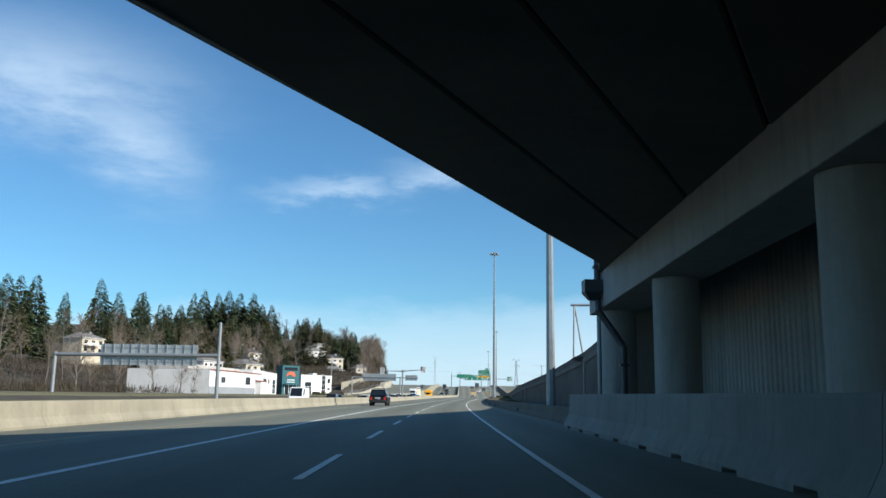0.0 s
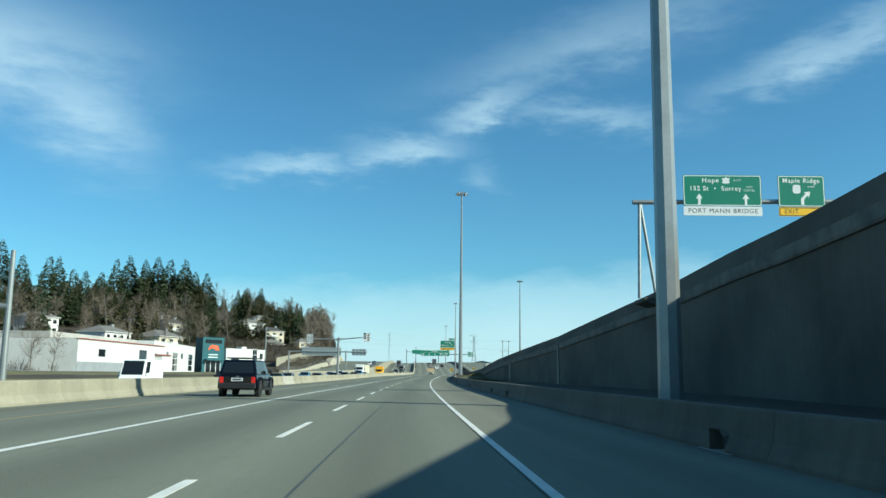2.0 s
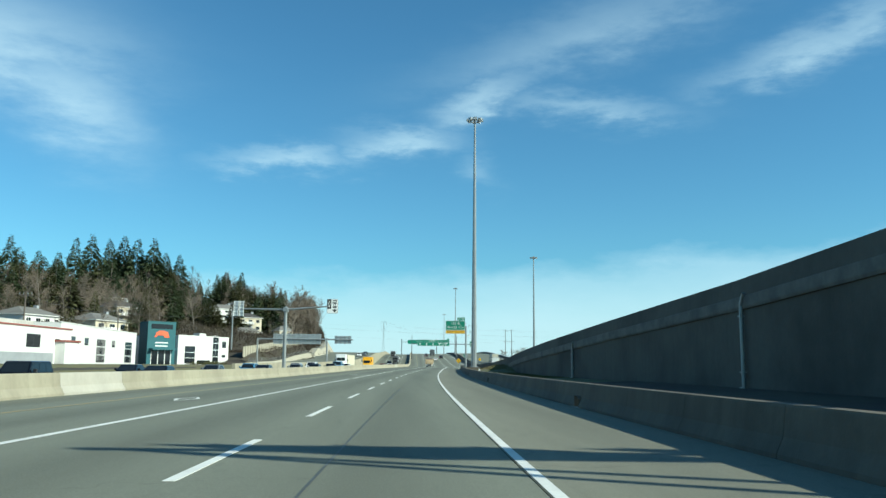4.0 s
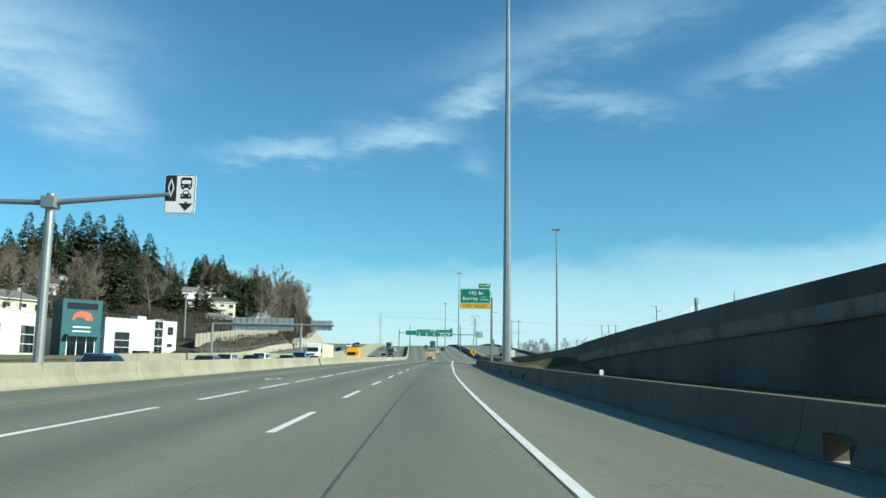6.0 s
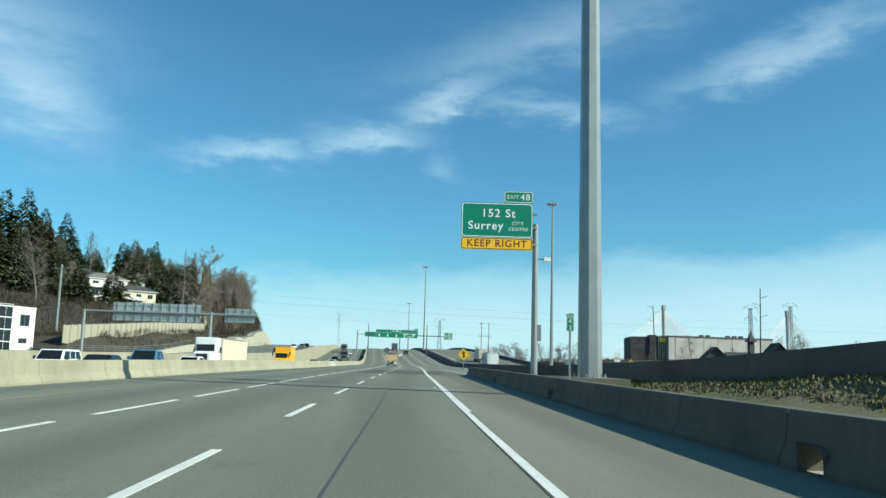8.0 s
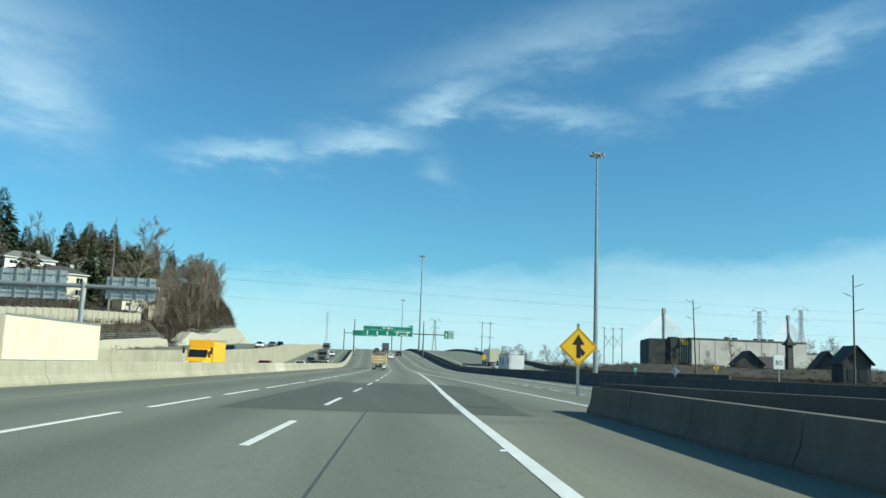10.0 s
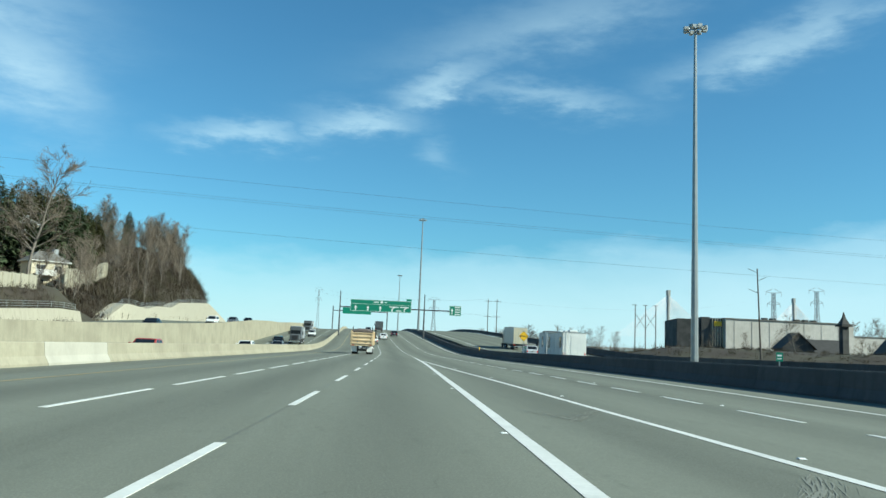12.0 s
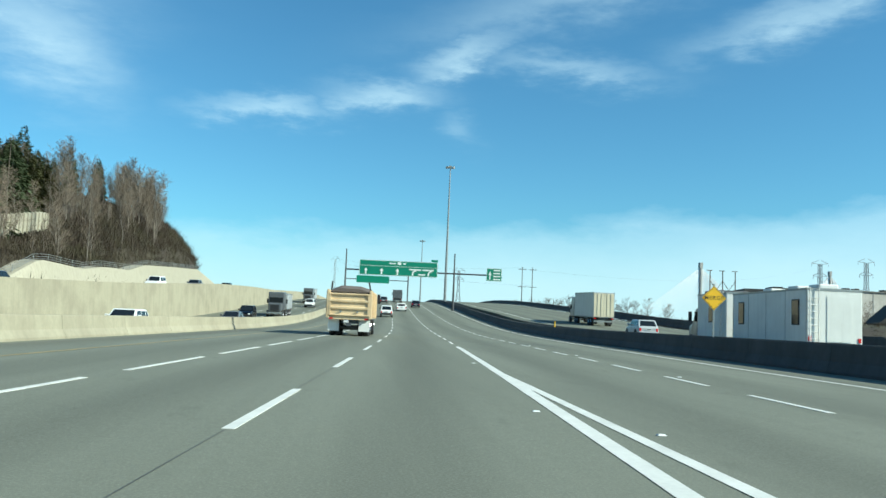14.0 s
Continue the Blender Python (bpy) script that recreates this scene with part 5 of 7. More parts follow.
    if bed:
        part("bed_liner", Mesh().box(-h * 0.84, h * 0.84, r + 0.1, c0 - 0.06, belt - 0.01, belt + 0.006), BLACK_TRIM, ob)
    return ob


BLACK = car_paint("black", (0.003, 0.0035, 0.006), 0.12)
WHITE = car_paint("white", (0.78, 0.79, 0.78))
SILVER = car_paint("silver", (0.42, 0.44, 0.46), 0.3)
GREY = car_paint("grey", (0.10, 0.11, 0.12))
BLUE = car_paint("blue", (0.05, 0.17, 0.30))
RED = car_paint("red", (0.28, 0.03, 0.02))
NAVY = car_paint("navy", (0.012, 0.016, 0.03))
YELLOW = car_paint("yellow", (0.80, 0.42, 0.01), 0.4)
TAN = material("paint_tan", (0.70, 0.54, 0.33), 0.5, grain=(3, 0.08), stain=(0.8, 0.2), tint=(0.38, 0.25, 0.13), streak=0.3)
ALUMINIUM = material("trailer_aluminium", (0.48, 0.50, 0.51), 0.4, 0.3, grain=(2, 0.06), stain=(0.5, 0.12), streak=0.25)
BOX_WHITE = material("box_white", (0.74, 0.75, 0.72), 0.5, grain=(3, 0.05), stain=(0.5, 0.1), streak=0.2)
BOX_CREAM = material("box_cream", (0.66, 0.60, 0.44), 0.5, grain=(3, 0.05), stain=(0.5, 0.1), streak=0.2)
BOX_YELLOW = material("box_yellow", (0.82, 0.42, 0.012), 0.45, grain=(3, 0.05), stain=(0.5, 0.08))
TARP = material("grey_tarp", (0.16, 0.13, 0.115), 0.85, grain=(5, 0.15), stain=(1.2, 0.25))

car("suv", BLACK, road_pose(-7.75, 90.3), "black boxy sport utility with a roof rack and dark wheels", rack=True)
car("suv", WHITE, road_pose(-2.9, 462), "white compact sport utility on the freeway")
car("sedan", WHITE, road_pose(-0.2, 492), "white sedan driving in the lane ahead")
car("hatch", NAVY, road_pose(3.4, 520), "dark hatchback in the lane beside the ramp")
car("suv", GREY, road_pose(-3.7, 545), "dark grey sport utility far along the freeway")
car("hatch", SILVER, road_pose(19.8, 409, frontage_z(409)), "silver hatchback on the side road")
for shape, paint, lat, y, label in (
        ("sedan", GREY, -18.4, 214, "dark grey sedan on the opposite carriageway"),
        ("van", WHITE, -22.0, 118, "white high-roof delivery van on the opposite carriageway"), ("sedan", NAVY, -18.3, 229, "dark sedan beside the semi truck on the opposite carriageway"),
        ("sedan", WHITE, -18.4, 266, "white sedan on the opposite carriageway"), ("pickup", BLUE, -18.4, 255, "blue pickup truck on the opposite carriageway"),
        ("hatch", SILVER, -22.0, 233, "silver hatchback on the opposite carriageway"), ("suv", WHITE, -22.2, 249, "white sport utility on the opposite carriageway"),
        ("sedan", BLACK, -18.3, 246, "black sedan on the opposite carriageway"), ("sedan", NAVY, -18.5, 194, "dark blue sedan on the opposite carriageway"),
        ("hatch", BLUE, -22.0, 202, "blue hatchback on the opposite carriageway"), ("sedan", BLACK, -18.4, 158, "black sedan on the opposite carriageway"),
        ("suv", BLACK, -22.1, 146, "black sport utility on the opposite carriageway"), ("sedan", GREY, -22.0, 186, "grey sedan on the opposite carriageway"),
        ("sedan", RED, -18.3, 352, "red sedan on the opposite carriageway"), ("hatch", WHITE, -18.3, 392, "white hatchback on the opposite carriageway"),
        ("sedan", GREY, -18.5, 425, "grey sedan on the opposite carriageway"), ("suv", BLACK, -21.0, 448, "black sport utility on the opposite carriageway"),
        ("suv", WHITE, -18.3, 505, "white sport utility on the opposite carriageway"), ("sedan", BLACK, -25.4, 172, "black sedan on the opposite carriageway")):
    car(shape, paint, road_pose(lat, y, -0.5, 180), label, "oncoming traffic")
for shape, paint, y, lat in (("sedan", BLACK, 405, -33), ("suv", WHITE, 452, -34), ("sedan", GREY, 470, -33), ("hatch", BLACK, 500, -34)):
    car(shape, paint, road_pose(lat, y, upper_z(y) - rz(y), 180), "car on the upper road behind the wall", "cars on the upper road")


def dump_truck(m):
    ob = thing("dump_truck", "tan dump truck with a ribbed tailgate and grey tarp", "dump truck", m)
    # box body, y forward, rear at y = 0
    part("box_floor", Mesh().box(-1.2, 1.2, 0.05, 5.6, 1.15, 1.3), TAN, ob)
    for s in (-1, 1):
        side = part("box_side", Mesh().box(s * 1.25 - 0.05, s * 1.25 + 0.05, 0.0, 5.6, 1.15, 2.62), TAN, ob)
        for k in range(6):
            y = 0.1 + k * 1.05
            part("side_rib", Mesh().box(s * 1.34 - 0.06, s * 1.34 + 0.06, y, y + 0.14, 1.1, 2.66), TAN, side)
        part("top_rail", Mesh().box(s * 1.28 - 0.09, s * 1.28 + 0.09, 0, 5.6, 2.60, 2.72), TAN, ob, bevel=0.02)
        part("corner_post", Mesh().box(s * 1.27 - 0.08, s * 1.27 + 0.08, -0.12, 0.06, 1.05, 2.75), TAN, ob, bevel=0.02)
        part("mud_flap", Mesh().box(s * 0.92 - 0.33, s * 0.92 + 0.33, 0.32, 0.35, 0.28, 0.98), BOX_WHITE, ob, "hanging mud flap")
        for y in (0.95, 2.25, 3.5):
            wheel(ob, s * 1.02, y, 0.5, 0.30, s)
            if y < 3:
                wheel(ob, s * 0.68, y, 0.5, 0.28, s)
        wheel(ob, s * 1.05, 7.1, 0.5, 0.30, s)
        part("tail_light", Mesh().box(s * 1.05 - 0.1, s * 1.05 + 0.1, -0.06, 0.02, 0.98, 1.08), TAIL_RED, ob)
        part("tarp_arm", Mesh().tube((s * 1.2, 0.9, 2.7), (s * 1.1, 0.35, 3.25), 0.05, n=6), STEEL_DARK, ob)
        part("mirror", Mesh().box(s * 1.45 - 0.1, s * 1.45 + 0.1, 7.0, 7.12, 2.1, 2.75), BLACK_TRIM, ob)
    gate = part("tailgate", Mesh().box(-1.2, 1.2, -0.05, 0.04, 1.2, 2.55), TAN, ob, "ribbed tan tailgate")
    for z, k in ((1.24, 0.06), (1.66, 0.10), (2.08, 0.10), (2.49, 0.06)):
        part("gate_rib", Mesh().loft([[(x, -0.05, z - k), (x, -0.15, z - k * 0.5), (x, -0.15, z + k * 0.5), (x, -0.05, z + k)] for x in (-1.19, 1.19)]), TAN, gate)
    for x in (-0.5, 0.5):
        part("gate_hook", Mesh().tube((x, -0.16, 1.44), (x, -0.05, 1.44), 0.06, n=8), STEEL, gate)
    for x in (-1.15, 1.15):
        part("gate_post", Mesh().box(x - 0.05, x + 0.05, -0.13, -0.05, 1.22, 2.5), TAN, gate)
    part("tarp", Mesh().loft([[(-1.2, y, 2.62), (-1.1, y, 2.75 + d), (-0.6, y, 2.95 + d), (0.6, y, 2.93 + d), (1.1, y, 2.78 + d), (1.2, y, 2.62)] for y, d in ((0.3, -0.1), (1.2, 0.1), (2.8, 0.05), (4.2, 0.15), (5.5, 0.05))]), TARP, ob, "grey tarp over the load")
    part("frame_rail", Mesh().box(-0.45, 0.45, 0.2, 8.0, 0.75, 1.1), STEEL_DARK, ob)
    part("rear_sill", Mesh().box(-1.2, 1.2, -0.05, 0.15, 0.98, 1.16), TAN, ob)
    part("axle", Mesh().tube((-0.9, 0.95, 0.5), (0.9, 0.95, 0.5), 0.14, n=8), STEEL_DARK, ob)
    part("axle", Mesh().tube((-0.9, 2.25, 0.5), (0.9, 2.25, 0.5), 0.14, n=8), STEEL_DARK, ob)
    part("cab", Mesh().box(-1.1, 1.1, 5.85, 7.4, 1.0, 2.95), GREY, ob, bevel=0.1)
    part("hood", Mesh().box(-0.85, 0.85, 7.4, 8.6, 0.9, 1.9), GREY, ob, bevel=0.1)
    part("rear_glass", Mesh().box(-0.6, 0.6, 5.83, 5.86, 2.0, 2.6), GLASS, ob)
    part("hitch", Mesh().box(-0.15, 0.15, -0.2, 0.3, 0.6, 0.8), STEEL_DARK, ob)
    pl = part("plate", Mesh().box(-0.3, 0.0, -0.02, 0.0, 0.80, 0.95), PLATE, ob)
    return ob


dump_truck(road_pose(-4.25, 388.5))


def box_truck(name, m, label, category, box_mat, rear_mat, cab_mat, L=6.5, W=2.5, z0=1.05, z1=3.75, semi=False, nose=True):
    """y forward, rear of the box at y = 0."""
    ob = thing(name, label, category, m)
    h = W / 2
    bx = part("cargo_box", Mesh().box(-h, h, 0.03, L, z0, z1), box_mat, ob, bevel=0.03)
    n = int(L / 1.2)
    for s in (-1, 1):
        for k in range(n + 1):
            y = 0.06 + (L - 0.12) * k / n
            part("side_post", Mesh().box(s * h - 0.012, s * h + 0.02 * s + 0.012, y - 0.03, y + 0.03, z0 + 0.05, z1 - 0.06), box_mat, bx)
        part("rail", Mesh().box(s * h - 0.03, s * h + 0.03, 0, L, z0 - 0.06, z0 + 0.08), STEEL, ob)
        part("rail", Mesh().box(s * h - 0.03, s * h + 0.03, 0, L, z1 - 0.1, z1 + 0.01), STEEL, ob)
        part("rear_door", Mesh().box(min(0.02 * s, s * (h - 0.06)), max(0.02 * s, s * (h - 0.06)), -0.02, 0.029, z0 + 0.06, z1 - 0.12), rear_mat, ob)
        for x in (0.35, 0.8):
            part("lock_bar", Mesh().tube((s * x, -0.04, z0 + 0.1), (s * x, -0.04, z1 - 0.15), 0.018, n=5), STEEL, ob)
        part("tail_light", Mesh().box(s * (h - 0.2) - 0.12, s * (h - 0.2) + 0.12, -0.05, 0.0, z0 - 0.2, z0 - 0.08), TAIL_RED, ob)
        part("mud_flap", Mesh().box(s * 0.9 - 0.28, s * 0.9 + 0.28, 0.5, 0.53, 0.25, 0.95), BLACK_TRIM, ob)
        for y in (1.3, 2.6) if semi else (1.6,):
            wheel(ob, s * (h - 0.18), y, 0.5, 0.3, s)
        for y in (L - 1.2, L + 0.1, L + 3.3) if semi else (L + 0.9,):
            wheel(ob, s * (h - 0.22), y, 0.48, 0.3, s)
        part("mirror", Mesh().box(s * (h + 0.12) - 0.1, s * (h + 0.12) + 0.1, L + 1.5, L + 1.62, 1.9, 2.5), BLACK_TRIM, ob)
    part("bumper", Mesh().box(-h + 0.1, h - 0.1, -0.08, 0.06, 0.5, 0.66), STEEL, ob)
    part("chassis", Mesh().box(-0.5, 0.5, 0.3, L + 2.2, 0.7, z0 - 0.06), STEEL_DARK, ob)
    if semi:
        part("sleeper_cab", Mesh().box(-1.15, 1.15, L + 0.5, L + 2.6, 0.9, 3.5), cab_mat, ob, bevel=0.15)
        part("hood", Mesh().box(-0.95, 0.95, L + 2.6, L + 4.0, 0.8, 1.95), cab_mat, ob, bevel=0.15)
        part("windscreen", Mesh().box(-0.95, 0.95, L + 2.58, L + 2.62, 2.05, 2.75), GLASS, ob)
        part("grille", Mesh().box(-0.6, 0.6, L + 3.98, L + 4.03, 0.95, 1.75), BLACK_TRIM, ob)
        part("bumper", Mesh().box(-1.1, 1.1, L + 3.85, L + 4.1, 0.4, 0.75), CHROME, ob)
    else:
        k = L + 0.1
        part("cab", Mesh().loft([[(-h * 0.85, k, 0.6), (h * 0.85, k, 0.6), (h * 0.85, k, 2.4), (-h * 0.85, k, 2.4)], [(-h * 0.85, k + 1.0, 0.6), (h * 0.85, k + 1.0, 0.6), (h * 0.78, k + 1.0, 2.4), (-h * 0.78, k + 1.0, 2.4)], [(-h * 0.85, k + 1.6, 0.55), (h * 0.85, k + 1.6, 0.55), (h * 0.83, k + 1.6, 1.5), (-h * 0.83, k + 1.6, 1.5)], [(-h * 0.8, k + 2.3, 0.5), (h * 0.8, k + 2.3, 0.5), (h * 0.75, k + 2.3, 1.25), (-h * 0.75, k + 2.3, 1.25)]]), cab_mat, ob, bevel=0.06)
        part("windscreen", pane_on(Mesh(), ((h * 0.8, k + 1.6, 1.52), (-h * 0.8, k + 1.6, 1.52), (-h * 0.76, k + 1.02, 2.36), (h * 0.76, k + 1.02, 2.36)), 0.04, 0.96, 0.04, 0.9, 0.02), GLASS, ob)
        for s in (-1, 1):
            part("side_window", Mesh().box(s * h * 0.84 - 0.02, s * h * 0.84 + 0.02, k + 0.35, k + 1.2, 1.55, 2.2), GLASS, ob)
            part("headlight", Mesh().box(s * 0.8 - 0.15, s * 0.8 + 0.15, k + 2.26, k + 2.33, 0.95, 1.2), LAMP_CLEAR, ob)
        part("grille", Mesh().box(-0.5, 0.5, k + 2.27, k + 2.33, 0.6, 1.1), BLACK_TRIM, ob)
    return ob


box_truck("box_truck", road_pose(-20.3, 331, -0.5, 180), "yellow box truck with a plain cargo box", "truck", BOX_YELLOW, BOX_YELLOW, YELLOW, L=5.2, W=2.4, z1=3.25)
box_truck("semi_truck", road_pose(-22.0, 300, -0.5, 180), "white semi truck with a cream box trailer", "truck", BOX_CREAM, BOX_CREAM, WHITE, L=13.0, z1=3.5, semi=True)
box_truck("semi_truck", road_pose(-21.6, 545, -0.5, 180), "grey dump semi truck on the opposite carriageway", "truck", ALUMINIUM, ALUMINIUM, GREY, L=7.0, z1=3.3, semi=True)
box_truck("semi_truck", road_pose(-18.6, 466, -0.5, 180), "grey truck with a loaded bed on the opposite carriageway", "truck", ALUMINIUM, ALUMINIUM, GREY, L=6.0, z1=3.2, semi=True)
box_truck("semi_truck", road_pose(22.85, 434, frontage_z(434)), "silver box trailer with cream doors on the side road", "truck", ALUMINIUM, BOX_CREAM, GREY, L=10.0, z1=4.0, semi=True)
box_truck("box_truck", road_pose(-0.1, 560), "dark truck climbing the freeway far ahead", "truck", GREY, GREY, GREY, L=6.0, z1=3.4)


def side_window(parent, y, z0=1.6, z1=2.65, x=-1.25):
    w = part("window_frame", Mesh().box(x - 0.03, x + 0.005, y - 0.06, y + 0.66, z0 - 0.06, z1 + 0.06), BLACK_TRIM, parent)
    part("window", Mesh().box(x - 0.045, x - 0.031, y, y + 0.6, z0, z1), GLASS, w)


def ladder(parent, x, y, z0, z1, along="x"):
    a = (0.2, 0.0) if along == "x" else (0.0, 0.2)
    lad = part("ladder_rail", Mesh().tube((x - a[0], y - a[1], z0), (x - a[0], y - a[1], z1 + 0.1), 0.025, n=6), BOX_WHITE, parent, "white steel ladder")
    part("ladder_rail", Mesh().tube((x + a[0], y + a[1], z0), (x + a[0], y + a[1], z1 + 0.1), 0.025, n=6), BOX_WHITE, parent, "white steel ladder")
    for k in range(int((z1 - z0) / 0.3)):
        part("rung", Mesh().tube((x - a[0], y - a[1], z0 + 0.15 + k * 0.3), (x + a[0], y + a[1], z0 + 0.15 + k * 0.3), 0.018, n=5), BOX_WHITE, lad)


def crew_trailer(m):
    """White box trailer with windows and a ladder on its rear face; rear at y = 0."""
    ob = thing("crew_trailer", "long white crew trailer with windows and a rear ladder", "trailer", m)
    body = part("body", Mesh().box(-1.25, 1.25, 0.0, 8.4, 0.75, 3.15), BOX_WHITE, ob, bevel=0.04)
    for y in (0.04, 2.1, 4.2, 6.3, 8.36):
        part("seam", Mesh().box(-1.262, -1.248, y - 0.012, y + 0.012, 0.8, 3.1), STEEL, body)
    part("roof_rim", Mesh().box(-1.27, 1.27, -0.02, 8.42, 3.10, 3.19), STEEL, ob)
    part("skirt", Mesh().box(-1.26, 1.26, 0.0, 8.4, 0.62, 0.76), STEEL_DARK, ob)
    side_window(ob, 0.75)
    side_window(ob, 6.9)
    ladder(ob, -0.95, -0.09, 0.8, 3.15)
    part("rear_door", Mesh().box(-0.35, 0.75, -0.025, 0.0, 0.85, 2.85), BOX_WHITE, ob)
    for s in (-1, 1):
        part("tail_light", Mesh().box(s * 1.12 - 0.06, s * 1.12 + 0.06, -0.03, 0.0, 0.85, 1.05), TAIL_RED, ob)
        for y in (2.2, 3.1):
            wheel(ob, s * 1.05, y, 0.38, 0.24, s)
    for y, w in ((0.5, 0.45), (2.4, 0.55), (5.6, 0.4)):
        part("roof_unit", Mesh().box(-w, w, y, y + 1.0, 3.19, 3.42), BOX_WHITE, ob, bevel=0.06)
    part("chassis", Mesh().box(-0.9, 0.9, 0.2, 9.4, 0.5, 0.64), STEEL_DARK, ob)
    return ob


def crew_truck(m):
    """White box-bodied truck with a side ladder ahead of the trailer; rear at y = 0."""
    ob = thing("crew_truck", "white box truck with a side ladder and dark cab", "truck", m)
    part("body", Mesh().box(-1.25, 1.25, 0.0, 4.6, 0.8, 3.3), BOX_WHITE, ob, bevel=0.04)
    part("roof_rim", Mesh().box(-1.27, 1.27, -0.02, 4.62, 3.26, 3.34), STEEL, ob)
    part("roof_rack", Mesh().box(-0.9, 0.9, 2.2, 4.4, 3.34, 3.55), STEEL_DARK, ob, bevel=0.04)
    side_window(ob, 2.0, 1.7, 2.8)
    ladder(ob, -1.32, 0.5, 0.8, 3.3, "y")
    part("chassis", Mesh().box(-0.6, 0.6, 0.2, 6.8, 0.55, 0.8), STEEL_DARK, ob)
    part("cab", Mesh().loft([[(-1.05, 4.7, 0.6), (1.05, 4.7, 0.6), (1.05, 4.7, 2.55), (-1.05, 4.7, 2.55)], [(-1.05, 5.7, 0.6), (1.05, 5.7, 0.6), (0.98, 5.7, 2.5), (-0.98, 5.7, 2.5)], [(-1.02, 6.2, 0.6), (1.02, 6.2, 0.6), (1.0, 6.2, 1.6), (-1.0, 6.2, 1.6)], [(-0.95, 7.1, 0.6), (0.95, 7.1, 0.6), (0.9, 7.1, 1.4), (-0.9, 7.1, 1.4)]]), GREY, ob, bevel=0.06)
    part("cab_window", Mesh().box(-1.075, -1.04, 4.95, 5.65, 1.65, 2.3), GLASS, ob)
    part("mirror", Mesh().box(-1.35, -1.15, 5.9, 6.0, 1.7, 2.3), BLACK_TRIM, ob)
    for s in (-1, 1):
        for y in (1.3, 6.2):
            wheel(ob, s * 1.02, y, 0.44, 0.28, s)
    return ob


crew_trailer(road_pose(18.2, 373.5, 0.1))
crew_truck(road_pose(18.35, 383.2, 0.1))


# ---------------------------------------------------------------- buildings on the left
WALL_WHITE = material("white_stucco", (0.66, 0.655, 0.62), 0.85, grain=(3, 0.05), stain=(0.4, 0.1), streak=0.12)
WALL_GREY = material("grey_block", (0.30, 0.32, 0.33), 0.85, grain=(3, 0.1), stain=(0.5, 0.15))
WALL_CREAM = material("cream_siding", (0.56, 0.50, 0.37), 0.8, grain=(3, 0.06), stain=(0.5, 0.12))
WALL_TEAL = material("teal_cladding", (0.018, 0.10, 0.115), 0.5, grain=(3, 0.05), stain=(0.5, 0.1))
ROOF_GREY = material("grey_shingle", (0.17, 0.165, 0.15), 0.9, grain=(4, 0.15), stain=(0.6, 0.2))
ROOF_RED = material("red_trim", (0.26, 0.085, 0.065), 0.7)
ROOF_DARK = material("dark_shingle", (0.06, 0.058, 0.055), 0.9, grain=(4, 0.15), stain=(0.6, 0.2))
ORANGE = material("orange_sign", (0.72, 0.13, 0.05), 0.5)
WALL_DARK = material("dark_cladding", (0.050, 0.050, 0.048), 0.85, grain=(1, 0.3), stain=(0.15, 0.4), tint=(0.11, 0.105, 0.095), streak=0.3)
# Distance haze over the works hall is mixed into this pale base colour.
WALL_HAZE = material("hazed_cladding", (0.52, 0.50, 0.46), 0.85, grain=(0.8, 0.16), stain=(0.10, 0.35), tint=(0.36, 0.34, 0.30), streak=0.3)


def window(parent, x0, x1, z0, z1, y=0.0, bars=1, frame_mat=None):
    """A window with frame, sill and panes on a wall at y that faces -y."""
    w = part("window", Mesh().box(x0, x1, y - 0.03, y + 0.05, z0, z1), frame_mat or WALL_WHITE, parent)
    n = bars + 1
    for i in range(n):
        a, b = x0 + 0.07 + (x1 - x0 - 0.14) * i / n, x0 + 0.07 + (x1 - x0 - 0.14) * (i + 1) / n
        part("pane", Mesh().box(a + 0.03, b - 0.03, y - 0.045, y - 0.031, z0 + 0.08, z1 - 0.08), GLASS, w)
    return w


def block(name, p0, p1, depth, z0, z1, wall_mat, label, category="building"):
    """A block whose front runs from p0 to p1 and looks to the right of that line."""
    p0, p1 = Vector((*p0, 0)), Vector((*p1, 0))
    d = p1 - p0
    m = Matrix.Translation((p0.x, p0.y, 0)) @ pose(0, 0, 0, 0, 0, math.degrees(math.atan2(d.y, d.x)))
    ob = thing(name, label, category, m)
    L = d.length
    part("wall", Mesh().box(0, L, 0, depth, z0 - 2, z1), wall_mat, ob)
    part("roof", Mesh().box(0.15, L - 0.15, 0.15, depth - 0.15, z1, z1 + 0.06), ROOF_GREY, ob)
    part("parapet_cap", Mesh().box(-0.08, L + 0.08, -0.08, 0.2, z1 - 0.02, z1 + 0.16), wall_mat, ob)
    return ob, L


ba, L = block("warehouse", (-54.5, 196), (-51.6, 239), 20, 1.0, 6.6, WALL_WHITE, "long white warehouse with a red roof line and grey base")
part("trim", Mesh().box(-0.1, L + 0.1, -0.14, -0.081, 6.48, 6.72), ROOF_RED, ba, "thin red trim under the roof")
part("base_band", Mesh().box(0, L - 6, -0.06, -0.0, 0.0, 2.6), WALL_GREY, ba, "grey painted base")
window(ba, L * 0.66, L * 0.66 + 4.2, 3.4, 5.4, 0, 1, STEEL_DARK)
window(ba, L * 0.87, L * 0.87 + 1.4, 3.9, 4.9, 0, 0, STEEL_DARK)
window(ba, L * 0.2, L * 0.2 + 3, 3.6, 5.0, 0, 1, STEEL_DARK)
part("roof_shed", Mesh().box(2, L - 1, 6, 18, 6.6, 7.9), WALL_HAZE, ba, "low grey roof section")
